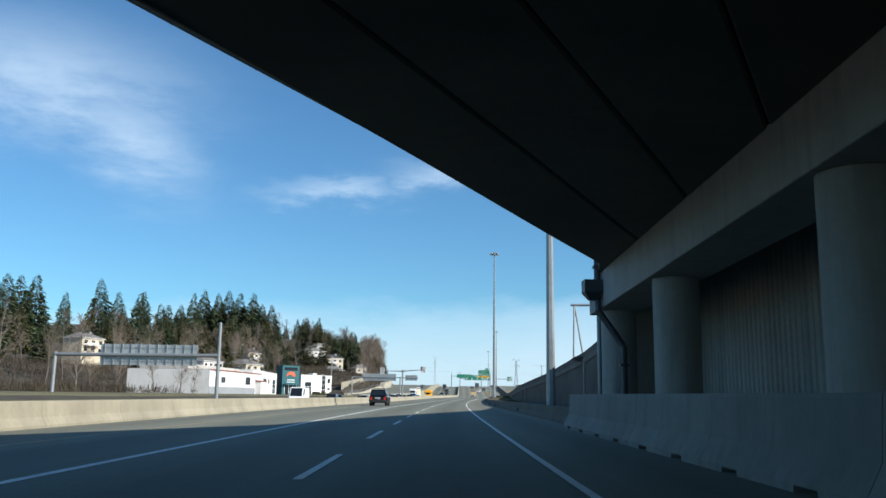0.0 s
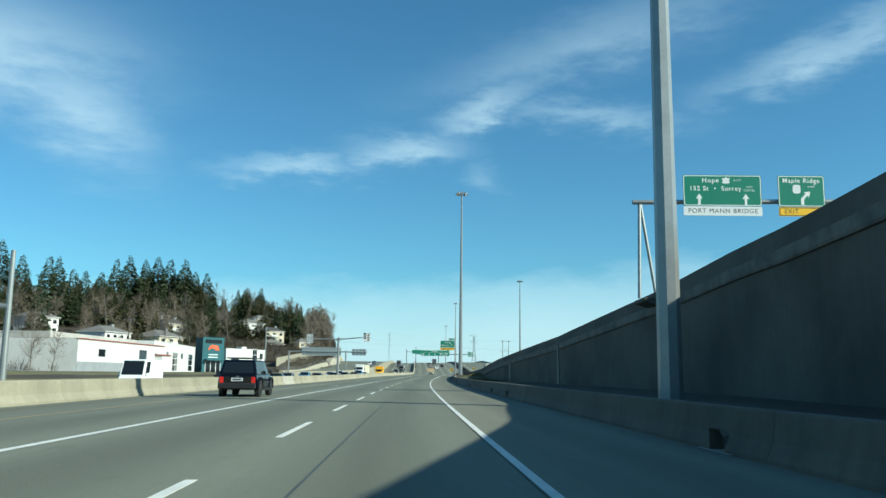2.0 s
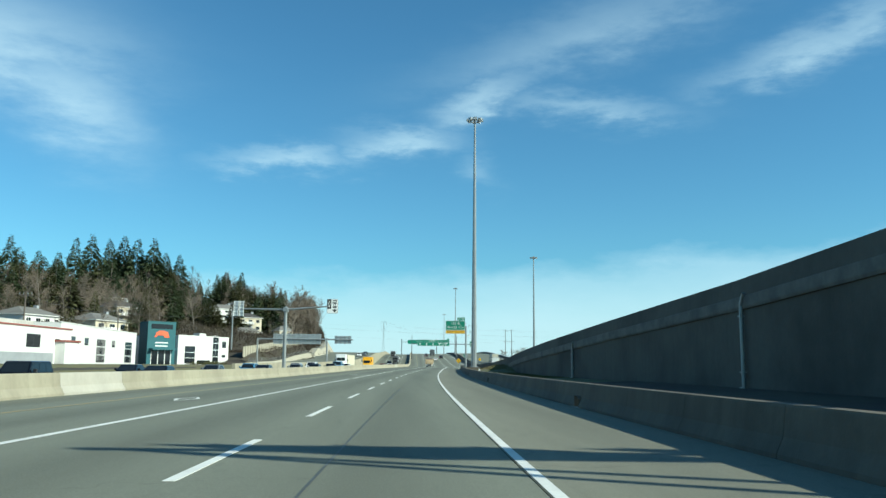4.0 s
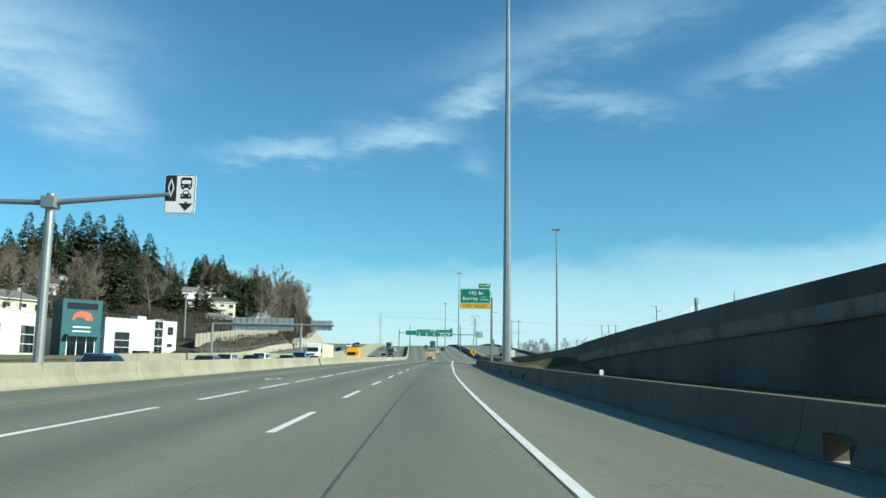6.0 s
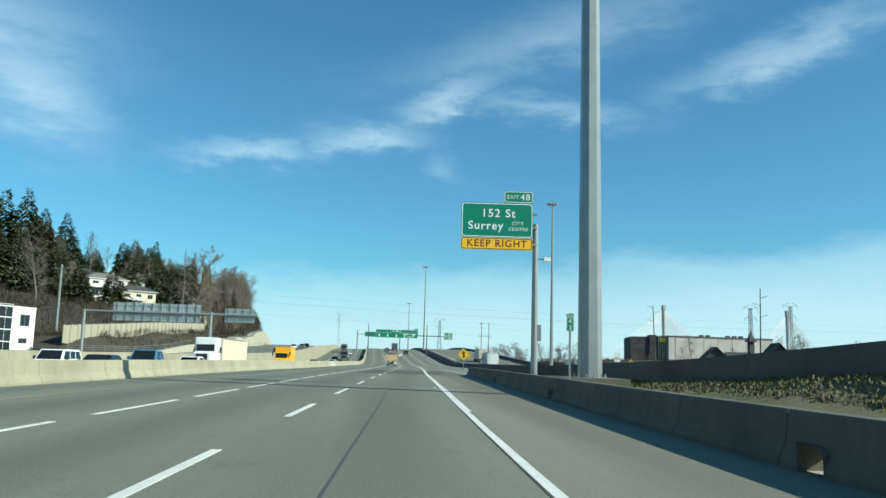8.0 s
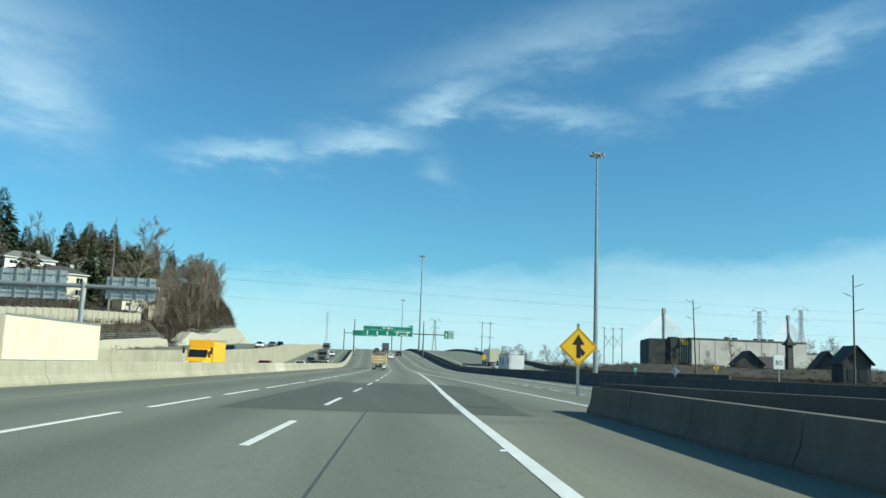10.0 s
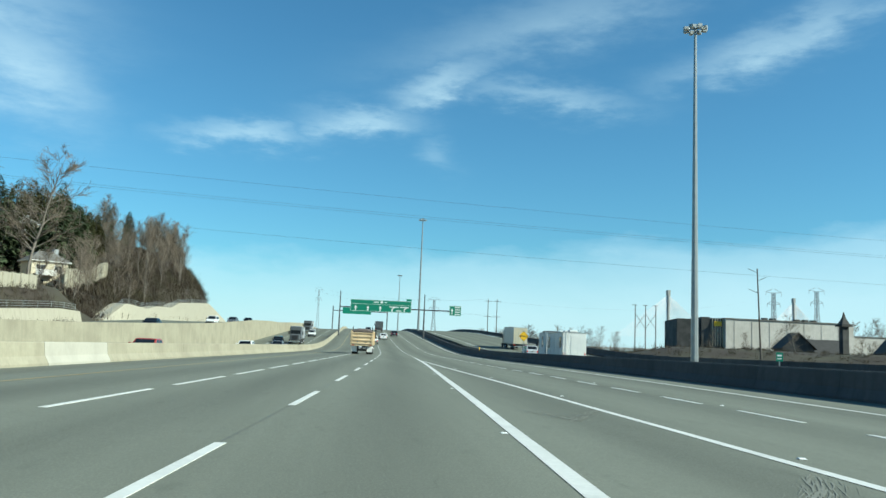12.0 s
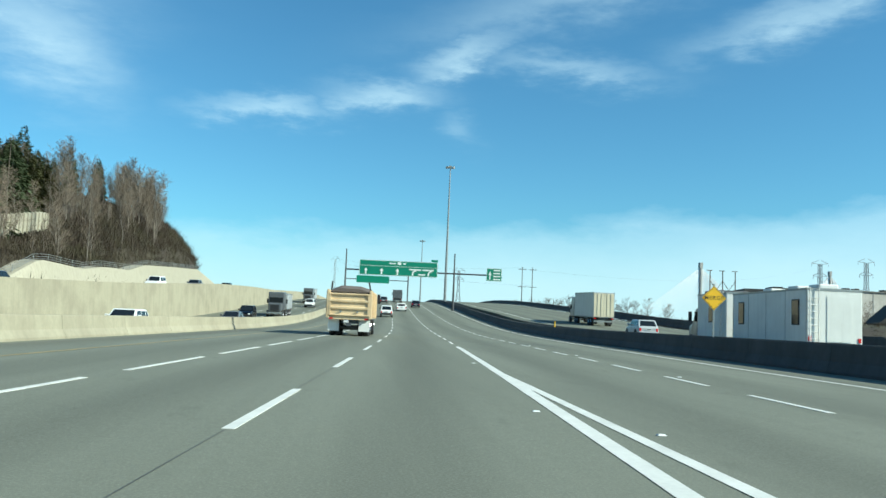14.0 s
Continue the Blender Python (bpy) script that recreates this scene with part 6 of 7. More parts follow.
part("entry", Mesh().box(L - 5.5, L - 0.4, -1.6, 0.0, 0.0, 4.4), WALL_WHITE, ba, "projecting entry porch")
part("entry_trim", Mesh().box(L - 5.7, L - 0.2, -1.8, 0.2, 4.4, 4.7), ROOF_RED, ba)

bb, L = block("office_building", (-55.0, 243), (-58.5, 297), 18, 1.0, 8.0, WALL_WHITE, "white two-storey office building with dark windows")
for x in (22, 44):
    w_ = window(bb, x, x + 6.0, 1.2, 5.8, 0, 3, STEEL_DARK)
    for z in (2.7, 4.3):
        part("glazing_bar", Mesh().box(x, x + 6.0, -0.075, -0.046, z - 0.06, z + 0.06), SIGN_WHITE, w_)
for x in (6, 14, 33):
    window(bb, x, x + 2.4, 4.4, 5.8, 0, 1, STEEL_DARK)

bt, L = block("teal_building", (-57.8, 303.4), (-52.6, 309.4), 3.5, 1.0, 11.3, WALL_TEAL, "dark teal building front with an orange sign above its entrance")
part("upper_glass", Mesh().box(0.9, L - 0.9, -0.05, 0.0, 9.6, 10.8), GLASS, bt)
poly(bt, [(1.9, 7.5), (2.5, 7.5), (2.7, 8.0), (4.4, 8.0), (4.7, 7.5), (6.2, 7.5), (5.6, 8.9), (4.4, 9.2), (3.2, 9.2), (2.3, 8.6)], ORANGE, -0.09, "logo_shape")
for z in (5.4, 6.2):
    part("lettering_bar", Mesh().box(2.2, L - 2.2, -0.06, -0.0, z - 0.12, z + 0.12), SIGN_WHITE, bt)
part("entrance_glass", Mesh().box(1.2, L - 1.2, -0.05, 0.0, 0.8, 4.2), GLASS, bt)
for x in (1.1, 3.0, L - 3.0, L - 1.3):
    part("mullion", Mesh().box(x, x + 0.16, -0.12, -0.05, 0.6, 4.4), SIGN_WHITE, bt)
part("canopy", Mesh().box(0.6, L - 0.6, -1.6, 0.0, 4.4, 4.8), WALL_TEAL, bt)

bc, L = block("showroom", (-51.9, 309.6), (-42.9, 328.0), 16, 1.0, 8.2, WALL_WHITE, "white showroom with dark tall windows and a glazed corner")
window(bc, 2.6, 6.6, 1.2, 5.6, 0, 1, STEEL_DARK)
for z in (2.6, 4.0):
    part("glazing_bar", Mesh().box(2.6, 6.6, -0.07, -0.05, z - 0.05, z + 0.05), SIGN_WHITE, bc)
window(bc, 13.6, 16.2, 1.2, 8.6, 0, 1, WALL_WHITE)
for z in (3.0, 4.8, 6.6):
    part("glazing_bar", Mesh().box(13.6, 16.2, -0.07, -0.05, z - 0.06, z + 0.06), SIGN_WHITE, bc)
window(bc, 17.6, 19.4, 5.4, 7.2, 0, 1, STEEL)
window(bc, 17.6, 19.2, 2.8, 3.6, 0, 1, STEEL)
part("rooftop_unit", Mesh().box(11.8, 14.4, 3, 5, 8.2, 9.2), WALL_WHITE, bc)
part("display_glass", Mesh().box(7.6, 12.6, -0.05, 0.0, 1.0, 2.0), GLASS, bc)


def house(x, y, top, w, d, turn, wall_mat, roof_mat, label, two=True):
    z0 = ground_z(x, y) - 1.5
    h = max(3.5, min(9.0, top - z0 - 2.0))
    ob = thing("house", label, "house", Matrix.Translation((x, y, top - 2.0 - h)) @ pose(0, 0, 0, 0, 0, turn), "houses on the hill")
    part("wall", Mesh().box(-w / 2, w / 2, -d / 2, d / 2, -3, h), wall_mat, ob)
    o = 0.5
    rf = Mesh().loft([[(-w / 2 - o, -d / 2 - o, h), (w / 2 + o, -d / 2 - o, h), (w / 2 + o, d / 2 + o, h), (-w / 2 - o, d / 2 + o, h)], [(-w / 2 + d * 0.38, -0.05, h + 2.0), (w / 2 - d * 0.38, -0.05, h + 2.0), (w / 2 - d * 0.38, 0.05, h + 2.0), (-w / 2 + d * 0.38, 0.05, h + 2.0)]])
    part("roof", rf, roof_mat, ob)
    part("eave_board", Mesh().box(-w / 2 - o, w / 2 + o, -d / 2 - o, d / 2 + o, h - 0.2, h - 0.002), WALL_WHITE, ob)
    part("chimney", Mesh().box(w * 0.2, w * 0.2 + 0.9, -0.4, 0.5, h, h + 2.6), WALL_GREY, ob)
    n = max(2, int(w / 3.4))
    for k in range(n):
        a = -w / 2 + w * (k + 0.25) / n
        for z in (h - 2.2, h - 5.0) if two else (h - 2.2,):
            if z > 0.4:
                window(ob, a, a + w * 0.5 / n, z, z + 1.4, -d / 2, 1)
    part("deck", Mesh().box(-w * 0.45, w * 0.1, -d / 2 - 1.6, -d / 2, h - 2.9, h - 2.7), WALL_WHITE, ob)
    part("deck_rail", Mesh().box(-w * 0.45, w * 0.1, -d / 2 - 1.6, -d / 2 - 1.5, h - 2.7, h - 1.8), WALL_WHITE, ob)
    return ob


HOUSES = [(-71, 456, 26.5, 14, 9, 40), (-59, 446, 22.3, 12, 9, 35), (-76, 522, 33, 13, 9, 45), (-88, 306, 14.6, 16, 10, 75), (-75, 318, 14.0, 15, 10, 70),
          (-84, 362, 20.5, 13, 9, 65), (-119, 330, 20.5, 13, 9, 70), (-78, 484, 27.5, 12, 9, 45), (-56, 428, 15.6, 12, 8, 40), (-100, 395, 26, 13, 9, 60), (-45, 457, 17.6, 8, 6, 40), (-130, 300, 22, 14, 9, 75)]
for i, (x, y, t, w, d, a) in enumerate(HOUSES):
    house(x, y, t, w * 0.85, d * 0.9, a, WALL_CREAM if i % 3 else WALL_WHITE, (ROOF_GREY, ROOF_DARK, ROOF_GREY, ROOF_GREY)[i % 4], ("cream" if i % 3 else "white") + " hillside house with a hipped roof and a deck")

# noise fence of pale panels on the bank
fence = thing("noise_fence", "pale concrete panel fence on the brushy bank", "fence")
for k in range(32):
    y = 331 + k * 2.9
    x = rx(y) - 55.2
    z = fence_base(y) - 0.1
    pn = part("panel", Mesh().box(-0.06, 0.06, -1.38, 1.38, -0.8, 2.1), CONCRETE_PALE, fence)
    pn.matrix_basis = Matrix.Translation((x, y, z))
    ps = part("post", Mesh().box(-0.14, 0.14, -0.1, 0.1, -0.8, 2.25), CONCRETE_PALE, fence)
    ps.matrix_basis = Matrix.Translation((x, y + 1.45, z))

# second fence higher on the slope
fence_high = thing("garden_fence", "pale panel fence between trees on the slope", "fence")
fence_high_lat = interp([(450, -61.0), (475, -65.6), (502, -70.4), (512, -72.5)])
fence_high_top = interp([(450, 13.9), (475, 16.0), (502, 19.8), (512, 20.6)])
for k in range(22):
    y = 451 + k * 2.7
    x = rx(y) + fence_high_lat(y)
    pn = part("panel", Mesh().box(-0.05, 0.05, -1.3, 1.3, -3.4, 0.0), CONCRETE_PALE, fence_high)
    pn.matrix_basis = Matrix.Translation((x, y, fence_high_top(y))) @ pose(0, 0, 0, 0, 0, 8)
    ps = part("post", Mesh().box(-0.09, 0.09, -0.09, 0.09, -3.6, 0.12), CONCRETE_PALE, fence_high)
    ps.matrix_basis = Matrix.Translation((x, y + 1.35, fence_high_top(y)))


def rail_fence(name, lat, y0, y1, step, zf, label):
    ob = thing(name, label, "railing")
    prev = None
    for y in steps(y0, y1, step):
        p = Vector((rx(y) + lat(y), y, zf(y)))
        part("post", Mesh().tube(p, p + Vector((0, 0, 1.1)), 0.04, n=5), STEEL, ob)
        if prev:
            for z in (0.4, 0.75, 1.1):
                part("rail", Mesh().tube(prev + Vector((0, 0, z)), p + Vector((0, 0, z)), 0.03, n=5), STEEL, ob)
        prev = p
    return ob


rail_fence("railing", lambda y: cliff_lat(y) - 0.8, 449, 604, 5, lambda y: cliff_top(y) - 0.05, "grey steel railing on top of the pale wall")
rail_fence("railing", lambda y: cliff_lat(y) - 0.5, 325, 432, 5, lambda y: cliff_top(y) - 0.05, "grey steel railing on top of the bank wall")

# ---------------------------------------------------------------- power poles, pylons, far things on the right
GALV_FAR = material("pale_lattice_steel", (0.27, 0.30, 0.32), 0.6, 0.2)


def power_pole(x, y, top, label="weathered wooden power pole with crossarms", arms=((0.6, 2.4),), lean=0.0, r=0.2, mat=None):
    z0 = ground_z(x, y) - 0.3
    ob = thing("power_pole", label, "power pole", Matrix.Translation((x, y, z0)) @ pose(0, 0, 0, 0, lean, -8))
    h = top - z0
    part("pole", Mesh().tube((0, 0, 0), (0, 0, h), r, r * 0.6, n=8), mat or WOOD_POLE, ob)
    for dz, w in arms:
        arm = part("crossarm", Mesh().box(-w / 2, w / 2, -0.08, 0.08, h - dz - 0.1, h - dz + 0.1), WOOD_POLE, ob)
        for s in (-0.45, -0.15, 0.15, 0.45):
            part("insulator", Mesh().tube((s * w, 0, h - dz + 0.1), (s * w, 0, h - dz + 0.4), 0.06, n=6), GALV_FAR, arm)
    return ob


power_pole(-45.2, 344, 17.0, "tall pale power pole beside the showroom", ((0.8, 2.4),), 0, 0.3, STEEL)
power_pole(-60, 240, 13.0)
power_pole(-64, 300, 14.0)
up = power_pole(114.7, 480, 24.7, "leaning dark power pole with short side arms", (), -2.0, 0.25)
for z, s in ((17.5, -1), (20.5, 1), (22.5, -1)):
    part("side_arm", Mesh().tube((0, 0, z), (s * 2.2, 0, z + 1.0), 0.07, n=5), WOOD_POLE, up)
up2 = power_pole(111.6, 398, 23.4, "dark power pole with short side arms", (), 1.0, 0.22)
for z, s in ((16.5, 1), (19.5, -1), (21.5, 1)):
    part("side_arm", Mesh().tube((0, 0, z), (s * 2.0, 0, z + 0.8), 0.07, n=5), WOOD_POLE, up2)
power_pole(165, 405, 16.5, arms=((0.6, 3.4), (2.0, 3.4)))
power_pole(186, 430, 17.5, arms=((0.6, 4.4), (2.2, 3.0)))
for x in (86.2, 90.8):
    power_pole(x, 700, 28.4, "slim power pole with two crossarms", ((1.2, 3.6), (9, 3.6), (17, 3.6)), 0, 0.25)
h3 = thing("transmission_frame", "three dark power poles braced by diagonal struts", "power pole", Matrix.Translation((114, 555, -1)))
for x in (-3.6, 0.0, 3.6):
    part("pole", Mesh().tube((x, 0, 0), (x, 0, 20.4), 0.2, 0.14, n=7), WOOD_POLE, h3)
    part("top_arm", Mesh().box(x - 1.0, x + 0.6, -0.06, 0.06, 20.2, 20.4), WOOD_POLE, h3)
for x in (-3.6, 0.0):
    part("strut", Mesh().tube((x, 0, 17.5), (x + 3.6, 0, 12.5), 0.08, n=5), WOOD_POLE, h3)
    part("strut", Mesh().tube((x + 3.6, 0, 17.5), (x, 0, 12.5), 0.08, n=5), WOOD_POLE, h3)


def pylon(x, y, top, w, label="tall lattice steel transmission pylon"):
    z0 = ground_z(x, y)
    h = top - z0
    ob = thing("pylon", label, "pylon", Matrix.Translation((x, y, z0)), "pylons")
    r = w * 0.017
    lower = [(0.0, 0.42), (0.22, 0.30), (0.40, 0.21), (0.54, 0.145), (0.66, 0.10), (0.76, 0.095), (0.86, 0.09), (0.96, 0.085)]
    for sx in (-1, 1):
        for sy in (-1, 1):
            leg = Mesh()
            for (a, wa), (b, wb) in zip(lower, lower[1:]):
                leg.tube((sx * w * wa, sy * w * wa, a * h), (sx * w * wb, sy * w * wb, b * h), r * 1.3, n=4)
            part("leg", leg, GALV_FAR, ob)
    for (a, wa), (b, wb) in zip(lower, lower[1:]):
        wa, wb = w * wa, w * wb
        for sy in (-1, 1):
            part("brace", Mesh().tube((-wa, sy * wa, a * h), (wb, sy * wb, b * h), r * 0.8, n=4).tube((wa, sy * wa, a * h), (-wb, sy * wb, b * h), r * 0.8, n=4).tube((-wb, sy * wb, b * h), (wb, sy * wb, b * h), r * 0.7, n=4), GALV_FAR, ob)
    for z, s in ((0.80, 0.46), (0.96, 0.56)):
        arm = Mesh()
        for sx in (-1, 1):
            arm.tube((sx * w * 0.09, 0, z * h), (sx * w * s, 0, z * h + 0.01 * h), r * 1.2, n=4).tube((sx * w * 0.09, 0, (z + 0.05) * h), (sx * w * s, 0, z * h + 0.012 * h), r, n=4).tube((sx * w * s, 0, z * h), (sx * w * s, 0, (z - 0.035) * h), r * 0.8, n=4)
        part("crossarm", arm, GALV_FAR, ob)
    return ob


pylon(507, 1181, 86, 17)
pylon(564, 1187, 91, 17)
pylon(94.4, 1022, 48, 9)
pylon(-5.6, 921, 45, 5, "slim lattice steel pole far beside the freeway")


# cable-stayed bridge far off
CABLE = material("white_stay", (0.80, 0.82, 0.84), 0.6)
TOWER = material("bridge_tower_concrete", (0.42, 0.42, 0.40), 0.85)


def bridge_tower(x, y, top, span):
    ob = thing("bridge_tower", "concrete bridge tower with a fan of white stays", "bridge", Matrix.Translation((x, y, 0)), "bridge towers")
    part("tower", Mesh().box(-1.9, 1.9, -4, 4, -2, top), TOWER, ob, bevel=0.8)
    part("tower_head", Mesh().box(-2.8, 2.8, -4.5, 4.5, top - 10, top + 1), TOWER, ob)
    for s in (-1, 1):
        for k in range(24):
            t = (k + 1) / 24
            part("stay", Mesh().tube((0, 0, top - 8 - 26 * (1 - t)), (s * span * t, span * 0.3 * s * t, 42), 0.38, n=4, caps=False), CABLE, ob)
    return ob


bridge_tower(651, 1839, 136, 120)
bridge_tower(1097, 2152, 159, 130)
deck_far = Mesh().box(430, 1500, 1990, 2010, 18, 22)
tagged(part("bridge_deck", deck_far, TOWER), "long bridge deck far across the plain", "bridge deck")

# works building and sheds on the plain
bw = thing("works_building", "dark works building with an orange sign and glazed corner", "building", Matrix.Translation((161.5, 641, -1)) @ pose(0, 0, 0, 0, 0, -12) @ Matrix.Diagonal((0.78, 1, 1.03, 1)))
part("wall", Mesh().box(0, 15, 0, 30, 0, 20.2), WALL_DARK, bw)
part("roof", Mesh().box(0.4, 14.6, 0.4, 29.6, 20.2, 20.4), ROOF_DARK, bw)
part("stair_tower", Mesh().box(13.5, 18.2, -0.6, 10, 0, 21.4), WALL_DARK, bw)
part("glazed_corner", Mesh().box(18.2, 25.6, -0.4, 12, 0, 21.0), WALL_DARK, bw)
for k in range(5):
    part("glazing", Mesh().box(18.5 + k * 1.42, 19.5 + k * 1.42, -0.7, -0.42, 9, 20.4), GLASS, bw)
    part("mullion", Mesh().box(19.55 + k * 1.42, 19.85 + k * 1.42, -0.9, -0.4, 9, 20.9), WALL_CREAM, bw)
part("sign_strip", Mesh().box(20.4, 24.6, -1.2, -0.92, 17.6, 19.6), SIGN_YELLOW, bw, "orange sign over the glazing")
bs = thing("works_annex", "lower pale annex of the industrial hall", "building", Matrix.Translation((243.0, 648, -1)))
part("wall", Mesh().box(0.2, 34, 0, 30, 0, 16.5), WALL_HAZE, bs)
part("roof", Mesh().box(-0.2, 34.4, -0.4, 30.4, 16.5, 16.9), ROOF_GREY, bs)
bl = thing("works_hall", "long pale industrial hall with roof vents", "building", Matrix.Translation((181.0, 634, -1)) @ pose(0, 0, 0, 0, 0, 2))
part("wall", Mesh().box(0, 62, 0, 50, 0, 21.4), WALL_HAZE, bl)
part("roof", Mesh().box(-0.5, 62.5, -0.5, 50.5, 21.4, 21.8), ROOF_GREY, bl)
for x in (22, 26, 38, 42, 46):
    part("roof_vent", Mesh().box(x, x + 1.6, 6, 9, 21.8, 23.0), ROOF_DARK, bl)
for k in range(7):
    part("wall_rib", Mesh().box(4 + k * 8.4, 4.3 + k * 8.4, -0.15, 0, 0, 21.2), WALL_HAZE, bl)


def gable_hall(x, y, w, d, eave, ridge, turn, label):
    ob = thing("gabled_house", label, "house", Matrix.Translation((x, y, -1)) @ pose(0, 0, 0, 0, 0, turn), "station houses")
    part("wall", Mesh().loft([[(-w / 2, yy, 0), (w / 2, yy, 0), (w / 2, yy, eave), (0, yy, ridge - 0.3), (-w / 2, yy, eave)] for yy in (-d / 2, d / 2)]), WALL_DARK, ob)
    for s in (-1, 1):
        part("roof", Mesh().loft([[(0, yy, ridge), (s * (w / 2 + 0.8), yy, eave - 0.5), (s * (w / 2 + 0.8), yy, eave - 0.2), (0, yy, ridge + 0.35)] for yy in (-d / 2 - 0.8, d / 2 + 0.8)]), ROOF_DARK, ob)
    for k in (-1, 1):
        part("window", Mesh().box(k * w * 0.2 - 1, k * w * 0.2 + 1, -d / 2 - 0.08, -d / 2, eave * 0.35, eave * 0.8), GLASS, ob)
    return ob


gable_hall(186, 588, 11.5, 11, 8.8, 14.4, -12, "dark-roofed gabled house on the plain")
gable_hall(203, 596, 22, 12, 6.5, 12.4, 75, "long dark-roofed house on the plain")
gable_hall(187, 530, 9.5, 11, 7.2, 13.4, -20, "dark gabled house with a steep roof on the plain")
gable_hall(139, 441, 6.8, 8, 7.4, 11.6, -12, "dark-roofed gabled house on the plain")
tw = thing("clock_tower", "dark square tower with a pointed roof", "tower", Matrix.Translation((201, 579, -1)) @ Matrix.Diagonal((0.72, 0.72, 1, 1)))
part("shaft", Mesh().box(-1.7, 1.7, -1.7, 1.7, 0, 17.5), WALL_DARK, tw)
part("belfry", Mesh().box(-3.0, 3.0, -3.0, 3.0, 17.5, 18.2), ROOF_DARK, tw)
part("spire", Mesh().loft([[(-2.3, -2.3, 18.3), (2.3, -2.3, 18.3), (2.3, 2.3, 18.3), (-2.3, 2.3, 18.3)], [(-0.8, -0.8, 20.6), (0.8, -0.8, 20.6), (0.8, 0.8, 20.6), (-0.8, 0.8, 20.6)], [(-0.15, -0.15, 23), (0.15, -0.15, 23), (0.15, 0.15, 23), (-0.15, 0.15, 23)]]), ROOF_DARK, tw)
sh = thing("shed", "low white shed with a dark panel for its shaded open side", "shed", Matrix.Translation((70, 560, -0.5)))
part("wall", Mesh().box(0, 14, 0, 12, 0, 5.5), WALL_WHITE, sh)
part("roof", Mesh().box(-0.6, 14.6, -0.6, 12.6, 5.5, 5.9), ROOF_GREY, sh)
# Solid wall behind: a dark sheet paints the shade inside the open side.
part("opening", Mesh().box(1, 6, -0.05, 0.0, 0.5, 4.5), WALL_DARK, sh)

# wires over the freeway
def wire(a, b, sag, r=0.03, n=24):
    a, b = Vector(a), Vector(b)
    pts = [a.lerp(b, i / n) - Vector((0, 0, sag * 4 * (i / n) * (1 - i / n))) for i in range(n + 1)]
    d = (b - a).normalized()
    s = d.cross(Vector((0, 0, 1))).normalized()
    return Mesh().loft([[p + s * r, p + Vector((0, 0, r)), p - s * r, p - Vector((0, 0, r))] for p in pts])


power_pole(132, 352, 12.5)
for z0, z1, off in ((13.2, 10.2, 0.0), (13.4, 10.4, 0.3), (14.6, 11.6, 0.5), (11.0, 8.2, -0.3)):
    w_ = part("power_wire", wire((-45.2, 344 + off, z0), (132, 350 + off, z1), 1.6, 0.006), STEEL_DARK)
    tagged(w_, "thin dark power line strung across the freeway", "power line", "power lines")
for (a, b, s) in (((-5.6, 921, 44), (86, 700, 28), 3), ((-5.6, 921, 42), (90, 698, 20), 3), ((-60, 240, 12.4), (-64, 300, 13.4), 1), ((-64, 300, 13.4), (-45.2, 344, 16.2), 1.2), ((86, 700, 27.4), (507, 1181, 80), 10)):
    w_ = part("power_wire", wire(a, b, s, 0.02), STEEL_DARK)
    tagged(w_, "thin dark power line between poles", "power line", "power lines")

# ---------------------------------------------------------------- trees
NEEDLES = material("conifer_needles", (0.080, 0.108, 0.058), 0.95, spec=0.05, grain=(1.2, 0.3), stain=(0.12, 0.3), tint=(0.060, 0.072, 0.034), island=0.4)
NEEDLES_OLIVE = material("conifer_olive", (0.105, 0.110, 0.055), 0.95, spec=0.05, grain=(1.2, 0.3), stain=(0.12, 0.3), tint=(0.06, 0.055, 0.02), island=0.4)
BARK = material("bark_grey", (0.20, 0.175, 0.145), 0.95, grain=(5, 0.2))
TWIG = material("bare_twigs", (0.185, 0.148, 0.110), 0.95, grain=(1.5, 0.2), stain=(0.2, 0.25), island=0.3)
BRUSH_DARK = material("dark_scrub", (0.070, 0.054, 0.036), 0.95, grain=(1, 0.25), stain=(0.08, 0.3), tint=(0.05, 0.052, 0.026), island=0.5)
BRUSH = material("brown_brush", (0.050, 0.036, 0.025), 0.95, grain=(1, 0.25), stain=(0.1, 0.3), tint=(0.075, 0.070, 0.034), island=0.4)


